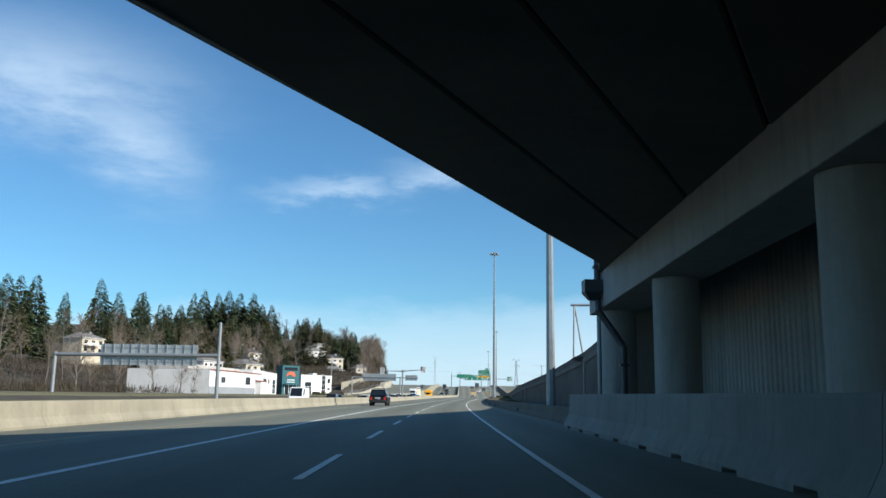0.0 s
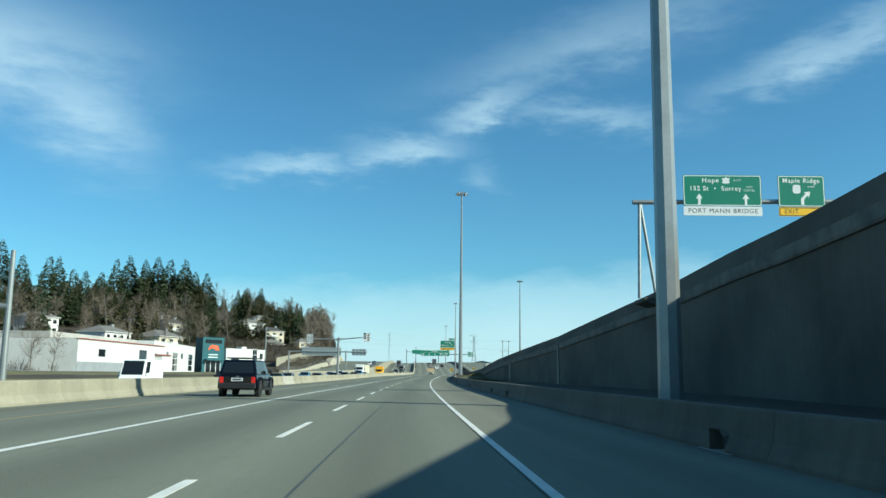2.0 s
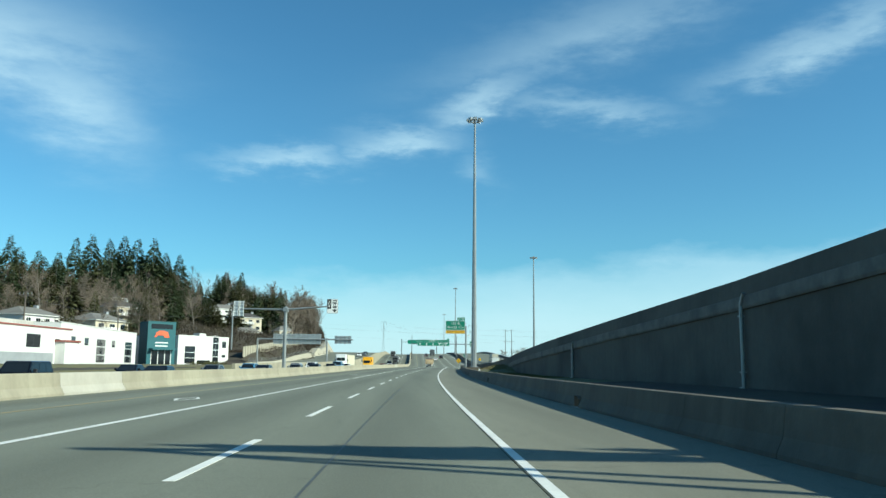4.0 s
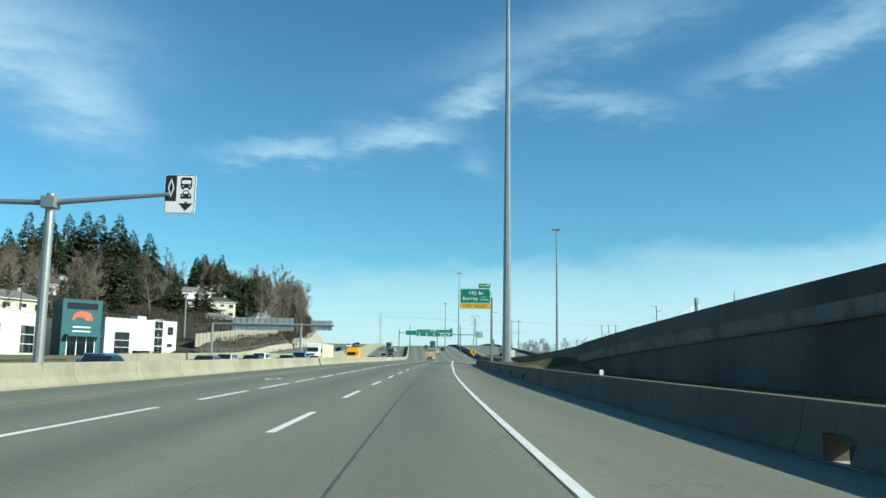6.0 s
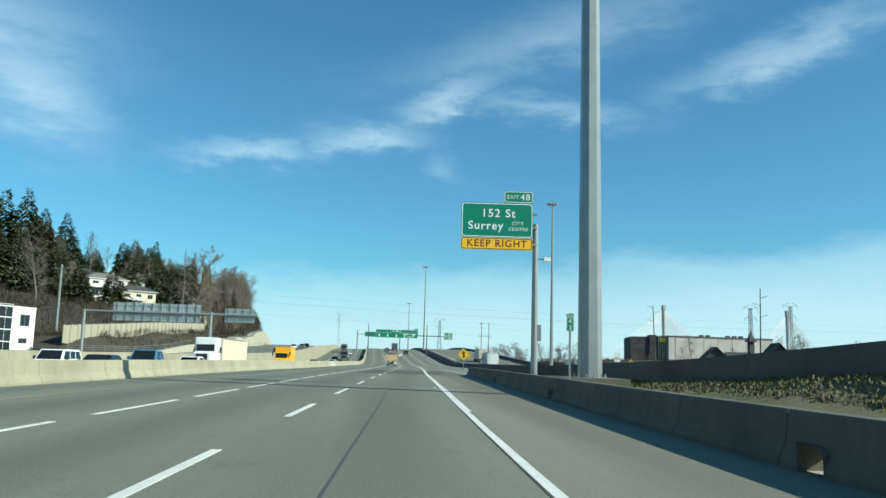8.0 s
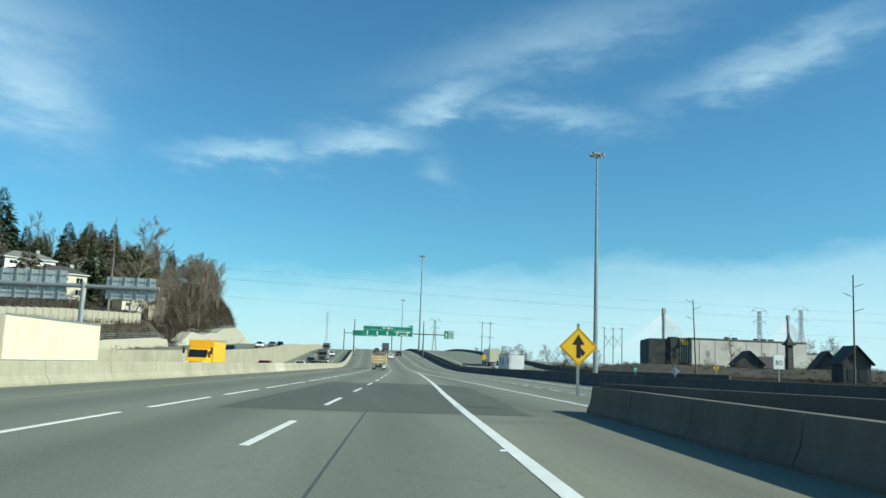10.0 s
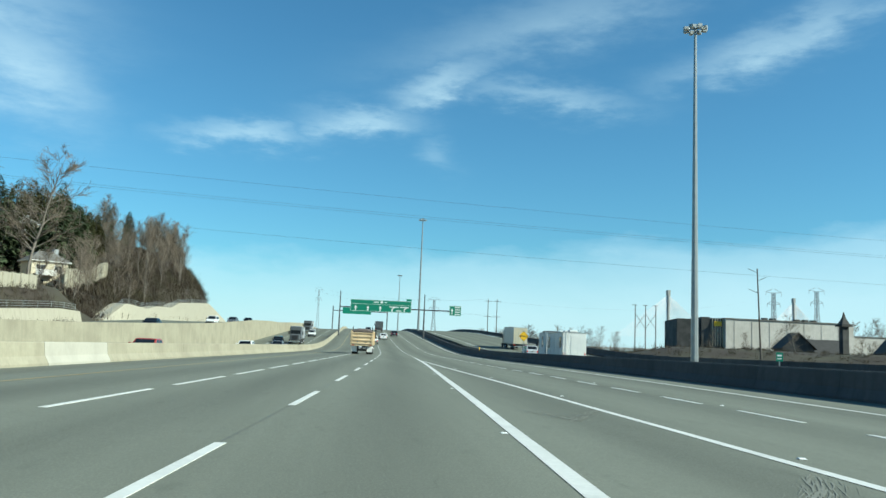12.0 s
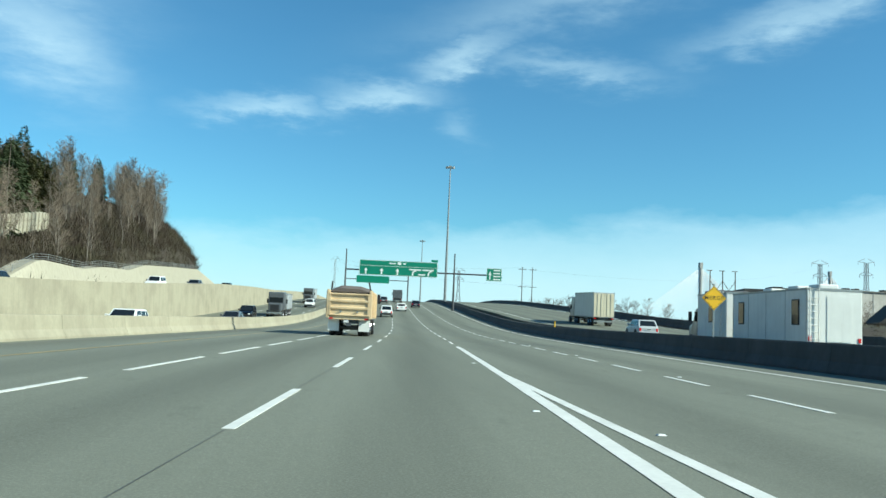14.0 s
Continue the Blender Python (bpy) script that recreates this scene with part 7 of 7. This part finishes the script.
def conifer(seed, mat):
    """A fir 1 m tall and about 0.36 m wide, built of drooping sprays in whorls."""
    r = random.Random(seed)
    ob = thing("conifer", "tall dark green conifer on the hill", "tree", None, "conifers")
    part("trunk", Mesh().tube((0, 0, -0.05), (0, 0, 0.97), 0.013, 0.002, n=6), BARK, ob)
    m = Mesh()
    lev = 62
    lean = r.uniform(0, 6.28)
    for i in range(lev):
        t = i / (lev - 1)
        z = 0.07 + 0.92 * t
        rad = 0.30 * (1 - t) ** 0.80 * (0.55 + 0.45 * min(1.0, t * 5 + 0.2)) * r.uniform(0.6, 1.2) + 0.010
        for k in range(max(9, int(64 * (1 - t) + 10))):
            a = r.uniform(0, 2 * math.pi)
            if r.random() < 0.14 + 0.12 * math.cos(a - lean + 5 * t):
                continue
            R0 = rad * r.uniform(0.15, 1.0) ** 0.6 * (1 + 0.2 * math.cos(a - lean))
            L = 0.030 + rad * r.uniform(0.12, 0.38)
            w = L * r.uniform(0.13, 0.26)
            a2 = a + r.gauss(0, 0.45)
            d, s = Vector((math.cos(a2), math.sin(a2), 0)), Vector((-math.sin(a2), math.cos(a2), 0))
            b = Vector((math.cos(a) * R0 * 0.72, math.sin(a) * R0 * 0.72, z + r.uniform(-0.015, 0.015) - 0.22 * R0))
            mid = b + d * L * 0.45 + Vector((0, 0, r.uniform(-0.1, 0.25) * L))
            tip = b + d * L + Vector((0, 0, -L * r.uniform(-0.05, 0.6)))
            m.v += [tuple(b), tuple(mid + s * w - Vector((0, 0, w * 0.7))), tuple(tip), tuple(mid - s * w - Vector((0, 0, w * 0.7)))]
            n = len(m.v)
            m.f += [(n - 4, n - 3, n - 2), (n - 4, n - 2, n - 1)]
    me = bpy.data.meshes.new("crown")
    me.from_pydata(m.v, [], m.f)
    part("crown", me, mat, ob)
    return ob


def bare_tree(seed, spread=0.5, twigs=5):
    """A leafless broadleaf tree 1 m tall: leader, rising limbs and a haze of twigs."""
    r = random.Random(seed)
    ob = thing("bare_tree", "leafless brown broadleaf tree on the slope", "tree", None, "bare trees")
    limbs, fine = Mesh(), Mesh()

    def bend(d, k, up=0.1):
        return (d + Vector((r.gauss(0, k), r.gauss(0, k), r.gauss(0, k * 0.6) + up))).normalized()

    p, d, line = Vector((0, 0, -0.02)), Vector((0, 0, 1)), []
    for i in range(9):
        q = p + d * 0.115
        limbs.tube(p, q, 0.013 * (1 - i / 9.5), 0.013 * (1 - (i + 1) / 9.5), n=5, caps=False)
        line.append((p, q))
        p, d = q, bend(d, 0.09, 0.06)
    for _ in range(34):
        t = r.uniform(0.14, 0.97) ** 0.85
        a, b = line[min(8, int(t * 9))]
        s = a.lerp(b, (t * 9) % 1)
        ang = r.uniform(0, 6.283)
        out = Vector((math.cos(ang) * spread, math.sin(ang) * spread, r.uniform(0.35, 0.75))).normalized()
        L = (0.30 * (1 - t) ** 0.7 + 0.06) * r.uniform(0.7, 1.15)
        mid = s + out * L * 0.5
        end = mid + bend(out, 0.2) * L * 0.5
        limbs.tube(s, mid, 0.0042 * (1.2 - t), 0.0028 * (1.2 - t), n=3, caps=False)
        limbs.tube(mid, end, 0.0028 * (1.2 - t), 0.0012, n=3, caps=False)
        for _ in range(twigs):
            k = r.random()
            c = s.lerp(mid, 0.4 + k) if k < 0.6 else mid.lerp(end, k)
            o2 = bend(out, 0.5)
            e2 = c + o2 * L * r.uniform(0.3, 0.6)
            fine.tube(c, e2, 0.0013, 0.0008, n=3, caps=False)
            for _ in range(4):
                c3 = c.lerp(e2, r.uniform(0.2, 1.0))
                fine.tube(c3, c3 + bend(o2, 0.5) * L * r.uniform(0.18, 0.36), 0.0010, 0.0006, n=3, caps=False)
    k = 1 / max(v[2] for v in fine.v)
    for nm, mm, mt in (("trunk", limbs, BARK), ("crown", fine, TWIG)):
        me = bpy.data.meshes.new(nm)
        me.from_pydata([(x * k, y * k, z * k) for x, y, z in mm.v], [], mm.f)
        part(nm, me, mt, ob)
    return ob


def dead_fir(seed):
    """A dead fir 1 m tall: bare leader with short drooping stubs."""
    r = random.Random(seed)
    ob = thing("dead_fir", "tall dead fir with a bare trunk and short broken branches", "tree")
    part("trunk", Mesh().tube((0, 0, -0.03), (0.012, 0, 0.55), 0.016, 0.009, n=6, caps=False).tube((0.012, 0, 0.55), (0.004, 0.004, 1.0), 0.009, 0.001, n=6, caps=False), BARK, ob)
    m = Mesh()
    for k in range(110):
        z = r.uniform(0.30, 0.97)
        a = r.uniform(0, 2 * math.pi)
        L = (0.13 * (1 - z) ** 0.6 + 0.012) * r.uniform(0.4, 1.2)
        b = Vector((0.008, 0, z))
        mid = b + Vector((math.cos(a) * L * 0.6, math.sin(a) * L * 0.6, -0.1 * L))
        tip = b + Vector((math.cos(a + 0.2) * L, math.sin(a + 0.2) * L, L * r.uniform(-0.5, 0.1)))
        m.tube(b, mid, 0.0022, 0.0014, n=3, caps=False).tube(mid, tip, 0.0014, 0.0006, n=3, caps=False)
    me = bpy.data.meshes.new("branches")
    me.from_pydata(m.v, [], m.f)
    part("branches", me, TWIG, ob)
    return ob


def plant(proto, x, y, top, fat=1.0, rot=0.0, low=6.0):
    z = ground_z(x, y) - 0.3
    h = max(low, top - z)
    m = Matrix.LocRotScale((x, y, z), Euler((0, 0, rot)), (h * fat, h * fat, h))
    return copy_thing(proto, m)


rnd = random.Random(11)
firs = [conifer(s, NEEDLES) for s in (1, 2, 3, 4)] + [conifer(s, NEEDLES_OLIVE) for s in (5, 6)]
snag = dead_fir(31)
bares = [bare_tree(21), bare_tree(22, 0.42, 6), bare_tree(23, 0.65), bare_tree(24, 0.36, 7), bare_tree(25, 0.75, 11)]
# tall firs along the skyline: x, y, top
SKYLINE = [(-182, 500, 62), (-160, 480, 52), (-159, 500, 54), (-153, 505, 62), (-151, 520, 66), (-142, 520, 64), (-138, 530, 67), (-128, 520, 64), (-119, 517, 64), (-115, 525, 58), (-112, 540, 59), (-108, 618, 57), (-99, 640, 53)]
SKYLINE2 = [(-176, 330, 48), (-181, 350, 50), (-184, 370, 53), (-184, 400, 49), (-180, 430, 60), (-170, 430, 53), (-162, 440, 54), (-151, 440, 48)]
# firs crowding the brow of the hill
GROVE = [(-47.6, 469, 31.9), (-50, 480, 33), (-56, 495, 34.6), (-54, 504, 34), (-58, 515, 36.2), (-61, 535, 37.5), (-63, 550, 39), (-66, 570, 45.2), (-60, 574, 44.1), (-64.3, 589, 45.7), (-52, 486, 27), (-56, 520, 30), (-60, 545, 33), (-91, 567, 47), (-82, 548, 44), (-72, 556, 41), (-58, 470, 32)]


def past_brow(x, y):
    """True for ground that falls away beyond the bare brow of the hill."""
    return x > -41.5 - 0.2 * (y - 580) if y > 520 else False


for i, (x, y, t) in enumerate(GROVE):
    plant(firs[(0, 1, 4, 2, 3, 5)[i % 6]] if t < 43 else firs[i % 4], x, y, t, rnd.uniform(0.95, 1.35) if t < 43 else 0.8, rnd.uniform(0, 6))
for i in range(34):
    y = rnd.uniform(472, 548)
    x = -46 - (y - 470) * 0.2 - rnd.uniform(0, 16)
    plant(firs[4 + i % 2] if i % 3 else firs[i % 4], x, y, ground_z(x, y) + rnd.uniform(8, 15), rnd.uniform(1.0, 1.5), rnd.uniform(0, 6))
for i, (x, y, t) in enumerate(SKYLINE + SKYLINE2):
    plant(firs[i % 4], x, y, t, rnd.uniform(0.85, 1.2), rnd.uniform(0, 6))
for i in range(72):
    y = rnd.uniform(390, 640)
    x = rx(y) + foot_lat(y) - rnd.uniform(45, 135)
    z = ground_z(x, y)
    plant(firs[i % 6], x, y, z + rnd.uniform(9, 21), rnd.uniform(1.0, 1.5), rnd.uniform(0, 6))
for i in range(40):
    y = rnd.uniform(120, 420)
    x = rx(y) - rnd.uniform(110, 240)
    z = ground_z(x, y)
    plant(firs[i % 6], x, y, z + rnd.uniform(12, 24), rnd.uniform(0.9, 1.4), rnd.uniform(0, 6))
for i in range(52):
    y = rnd.uniform(405, 600)
    x = min(rx(y) + foot_lat(y) - (rnd.uniform(6, 52) if y > 490 else rnd.uniform(40, 90)), -46 - (y - 400) * 0.03)
    z = ground_z(x, y)
    if past_brow(x, y):
        continue
    plant(bares[i % 4], x, y, z + rnd.uniform(7, 15), rnd.uniform(0.7, 1.1), rnd.uniform(0, 6))
for i in range(74):
    y = rnd.uniform(552, 592)
    x = -43 - 0.2 * (y - 580) - rnd.uniform(0, 14)
    plant(bares[(i * 3 + 1) % 4], x, y, rnd.uniform(34, 42.5) - max(0.0, 4 - abs(x + 43 + 0.2 * (y - 580))) * 1.0, rnd.uniform(0.65, 0.95), rnd.uniform(0, 6))
for i in range(58):
    y = rnd.uniform(455, 575)
    x = rx(y) + foot_lat(y) - rnd.uniform(2, 22)
    if past_brow(x, y):
        continue
    plant(bares[(i * 5 + 2) % 4], x, y, ground_z(x, y) + rnd.uniform(6, 13), rnd.uniform(0.5, 0.9), rnd.uniform(0, 6))
for i in range(26):
    y = rnd.uniform(420, 590)
    x = rx(y) + foot_lat(y) - rnd.uniform(14, 60)
    plant(firs[4 + i % 2], x, y, ground_z(x, y) + rnd.uniform(7, 17), rnd.uniform(1.2, 1.7), rnd.uniform(0, 6))
for i in range(20):
    y = rnd.uniform(318, 440)
    x = rx(y) - rnd.uniform(84, 150)
    plant(firs[4 + i % 2] if i % 3 else firs[i % 4], x, y, ground_z(x, y) + rnd.uniform(5, 15), rnd.uniform(1.2, 1.9), rnd.uniform(0, 6))
for i in range(64):
    y = rnd.uniform(330, 600)
    x = rx(y) + foot_lat(y) - rnd.uniform(26, 120)
    if -82 < x < -48 and 420 < y < 470:
        continue
    plant(bares[i % 4], x, y, ground_z(x, y) + rnd.uniform(9, 19), rnd.uniform(0.8, 1.25), rnd.uniform(0, 6))
for i in range(46):
    y = rnd.uniform(90, 380)
    x = rx(y) - rnd.uniform(72, 130)
    if y > 190 and x > -82:
        continue
    z = ground_z(x, y)
    plant(bares[i % 4], x, y, z + rnd.uniform(9, 19), rnd.uniform(0.7, 1.1), rnd.uniform(0, 6))
for i in range(40):
    y = rnd.uniform(296, 352)
    x = rx(y) - rnd.uniform(80, 108)
    plant(firs[4 + i % 2] if i % 5 == 0 else bares[i % 4], x, y, ground_z(x, y) + rnd.uniform(7, 14), rnd.uniform(0.8, 1.2), rnd.uniform(0, 6))
for i, (x, y, t) in enumerate([(-46, 476, 24), (-43, 470, 23), (-45, 464, 22), (-40, 468, 20), (-47, 484, 26), (-42, 476, 24), (-36, 446, 17), (-39, 438, 18), (-46, 436, 19), (-34, 492, 30), (-38, 447, 16.5), (-40.5, 450, 17.5), (-43, 448, 16), (-58, 186, 11), (-57, 192, 9), (-62, 180, 13), (-66, 170, 14), (-70, 160, 16), (-80, 150, 19)]):
    plant(bares[i % 4], x, y, t, rnd.uniform(0.8, 1.0) if i != 9 else 0.5, rnd.uniform(0, 6))
plant(bares[4], -38.3, 430.6, 33.4, 0.95, 5.1)
plant(snag, -38.5, 414.2, 30.1, 1.0, 0.6)
for i in range(18):
    x = rnd.uniform(120, 420)
    y = rnd.uniform(600, 900) if i > 12 else rnd.uniform(470, 640)
    plant(bares[i % 4], x, y, rnd.uniform(7, 17), rnd.uniform(0.8, 1.2), rnd.uniform(0, 6), 5.0)
for i in range(11):
    plant(bares[i % 4], 158 + i * 9.5 + rnd.uniform(-3, 3), rnd.uniform(596, 632), rnd.uniform(10, 17), rnd.uniform(0.9, 1.3), rnd.uniform(0, 6), 5.0)
for i in range(22):
    x = rnd.uniform(84, 156)
    plant(bares[i % 4], x, rnd.uniform(690, 745), rnd.uniform(0.75, 1.0) * (11.0 + x * 0.055), rnd.uniform(1.0, 1.5), rnd.uniform(0, 6), 4.0)
for i, x in enumerate((254, 262, 275, 284)):
    plant(bares[i], x, 662 + 3 * i, 23 + 1.3 * i, 0.9, i)
for p in firs + bares + [snag]:
    for o in list(p.children):
        bpy.data.objects.remove(o)
    bpy.data.objects.remove(p)


def brush(name, count, where, size, mat, label, seed, stems=12):
    """Thicket of thin crossed stems and sprays, joined."""
    r = random.Random(seed)
    m = Mesh()
    for _ in range(count):
        x, y = where(r)
        z = ground_z(x, y)
        s = size[0] + (size[1] - size[0]) * r.random() ** 2.2
        for _ in range(stems):
            a, t = r.uniform(0, 2 * math.pi), r.uniform(0.1, 1.3)
            d = Vector((math.cos(a) * t, math.sin(a) * t, 1)).normalized() * s * r.uniform(0.6, 1.2)
            w = Vector((-math.sin(a), math.cos(a), 0)) * s * 0.018
            b = Vector((x + r.uniform(-.5, .5) * s, y + r.uniform(-.5, .5) * s, z - 0.1))
            m.v += [tuple(b), tuple(b + d * 0.6 + w), tuple(b + d), tuple(b + d * 0.55 - w)]
            n = len(m.v)
            m.f.append((n - 4, n - 3, n - 2, n - 1))
    me = bpy.data.meshes.new(name)
    me.from_pydata(m.v, [], m.f)
    return tagged(part(name, me, mat), label, "brush", kind="stuff")


def slope_spot(r):
    y = r.uniform(330, 660)
    return rx(y) + foot_lat(y) - (r.uniform(-8.0, -2.5) if y < 425 and r.random() < 0.5 else r.uniform(0.5, 60) * r.uniform(0.3, 1)), y


def bank_spot(r):
    y = r.uniform(60, 430)
    return rx(y) - r.uniform(62, 130) if y < 195 or y > 330 else rx(y) - r.uniform(90, 140), y


def plain_spot(r):
    y = r.uniform(395, 600)
    return rx(y) + right_edge(y) + r.uniform(42, 70 + (y - 395) * 1.1), y


brush("hill_brush", 15000, slope_spot, (0.5, 1.5), BRUSH, "brown leafless brush covering the hillside", 5)
brush("slope_thicket", 6500, lambda r: (lambda y: (rx(y) + foot_lat(y) - r.uniform(-1.2, 16), y))(r.uniform(438, 628)), (0.8, 2.8), BRUSH, "dark brown leafless thicket on the steep slope above the wall", 15, 18)
brush("bank_brush", 6000, bank_spot, (0.8, 3.0), BRUSH, "brown leafless thicket along the freeway bank", 6)
def thicket_spot(r):
    y = r.uniform(535, 620)
    return rx(y) + right_edge(y) + r.uniform(50, 90 + (y - 480) * 0.9), y


brush("plain_thicket", 1500, thicket_spot, (0.8, 4.2), BRUSH_DARK, "tall brown leafless thicket on the plain", 17, 40)
brush("plain_brush", 9000, plain_spot, (0.3, 1.3), BRUSH_DARK, "low brown scrub on the plain", 7, 30)


def horizon_spot(r):
    a = r.uniform(-0.5, 1.25)
    d = r.uniform(900, 1500)
    return math.sin(a) * d, math.cos(a) * d


brush("far_trees", 4200, horizon_spot, (4, 10), TWIG, "distant bare woods along the horizon", 8, 44)

# rough grass between the barrier and the ramp
def verge_z(y, k):
    """Height of the verge from the barrier (k = 0) to the ramp (k = 1); past the wall's end it climbs to the parapet."""
    low = 0.02 + 0.20 * smooth01(k * 1.6)
    bank = max(0.25, ramp_top(y) - 0.84)
    up = smooth01((y - 202 + 3 * k) / 11)
    return rz(y) + low + (bank * smooth01((k - 0.08) / 0.85) + 0.1 * math.sin(y * 0.9) * k * (1 - k) - 0.12 * k) * up


def grass_patch():
    top = ramp_loft(steps(150, 262, 3), lambda y: [(-(ramp_edge(y) - 5.7), verge_z(y, 0)), (-(ramp_edge(y) - 5.7) * 0.5, verge_z(y, 0.5)), (0.12, verge_z(y, 1)), (0.12, rz(y) - 0.4), (-(ramp_edge(y) - 5.7), rz(y) - 0.4)])
    tagged(part("verge", top, GRASS), "rough mossy grass verge between barrier and ramp", "verge", kind="structure")
    strip = ramp_loft(steps(36, 150, 3), lambda y: [(-(ramp_edge(y) - 5.7), rz(y) + 0.0), (0.1, rz(y) + 0.3), (0.1, rz(y) - 0.4), (-(ramp_edge(y) - 5.7), rz(y) - 0.4)])
    tagged(part("verge_strip", strip, EARTH), "bare earth strip at the foot of the wall", "verge", kind="structure")
    r = random.Random(9)
    m = Mesh()
    for _ in range(70000):
        y = r.uniform(165, 262)
        e = ramp_edge(y)
        l = r.uniform(5.8, max(5.9, e - 0.1))
        z = verge_z(y, 1 - (e - l) / max(0.5, e - 5.7))
        s = r.uniform(0.03, 0.08) * (1 + 1.6 * max(0.0, noise.noise((l * 0.9, y * 0.9, 2))))
        a = r.uniform(0, 6.28)
        b = Vector((rx(y) + l, y, z - 0.03))
        w = Vector((math.cos(a), math.sin(a), 0)) * s * 0.5
        d = Vector((r.uniform(-.4, .4) * s, r.uniform(-.4, .4) * s, s))
        m.v += [tuple(b - w), tuple(b + w), tuple(b + d)]
        n = len(m.v)
        m.f.append((n - 3, n - 2, n - 1))
    me = bpy.data.meshes.new("grass")
    me.from_pydata(m.v, [], m.f)
    tagged(part("grass", me, GRASS), "tufts of rough yellowish green grass", "grass", kind="stuff")


grass_patch()


# raised pavement markers beside the lines
MARKER = Mesh().loft([[(-0.05, -0.045, 0.0), (0.05, -0.045, 0.0), (0.05, 0.045, 0.0), (-0.05, 0.045, 0.0)], [(-0.035, -0.022, 0.014), (0.035, -0.022, 0.014), (0.035, 0.022, 0.014), (-0.035, 0.022, 0.014)]]).data("road_reflector")
MARKER.materials.append(SIGN_WHITE)
for lat, ys in ((LINE_R - 0.28, [230 + 12 * k for k in range(12)]), (gore_lat, [300 + 12 * k for k in range(5)]), (ramp_dash, [298 + 12.2 * k for k in range(9)])):
    for y in ys:
        ob = part("road_reflector", MARKER, None)
        ob.matrix_basis = road_pose((lat(y) + 0.35) if callable(lat) else lat, y, 0.004)
        tagged(ob, "small white raised reflector on the asphalt", "road reflector", "road reflectors")

# grass strip between the opposite carriageway and the buildings
STRIP = material("dry_grass", (0.150, 0.145, 0.060), 0.95, grain=(2.5, 0.25), stain=(0.25, 0.35), tint=(0.115, 0.085, 0.045), bump=0.7, bump_scale=10)
strip_l = Mesh()
cols = [-28.0, -31, -35, -40, -45, -50]
rows = steps(60, 318, 4)
strip_l.v = [(rx(y) + l, y, ground_z(rx(y) + l, y) + 0.05) for y in rows for l in cols]
strip_l.f = [(j * 6 + i, j * 6 + i + 1, (j + 1) * 6 + i + 1, (j + 1) * 6 + i) for j in range(len(rows) - 1) for i in range(5)]
tagged(part("verge_left", strip_l, STRIP, smooth=True), "dry grass strip in front of the white buildings", "verge", kind="structure")
brush("shrubs", 70, lambda r: (r.uniform(-47, -41), r.uniform(296, 322)), (0.6, 1.4), NEEDLES_OLIVE, "low dark green shrubs before the showroom", 31, 40)
brush("roadside_weeds", 900, lambda r: (lambda y: (rx(y) - r.uniform(28.5, 34), y))(r.uniform(90, 320)), (0.15, 0.5), STRIP, "dry weeds beside the opposite carriageway", 32, 10)

# aprons added at the barrier's drain openings; their pale concrete paints the sunlit ground
for y in (62.4, 91.2, 99.6, 122, 155.5, 187.9, 195.5, 203.8, 220.8, 239.7):
    e = ramp_edge(y)
    apron = Mesh()
    for l in (4.95, 5.35, 5.72, 6.0, 6.3):
        z = 0.014 if l < 5.7 else (verge_z(y, max(0.0, (l - 5.7) / (e - 5.7))) - rz(y) if y > 150 else 0.3 * (l - 5.7) / (e - 5.7)) + 0.045
        apron.v += [tuple(at(l, y - 0.7 - 0.3 * (l - 5.1), z)), tuple(at(l, y + 0.7, z))]
    apron.f = [(2 * k, 2 * k + 1, 2 * k + 3, 2 * k + 2) for k in range(4)]
    tagged(part("drain_apron", apron, CONCRETE_NEW), "added apron coloured pale as the sunlit ground at a drain opening of the barrier", "drain apron", "drain aprons")
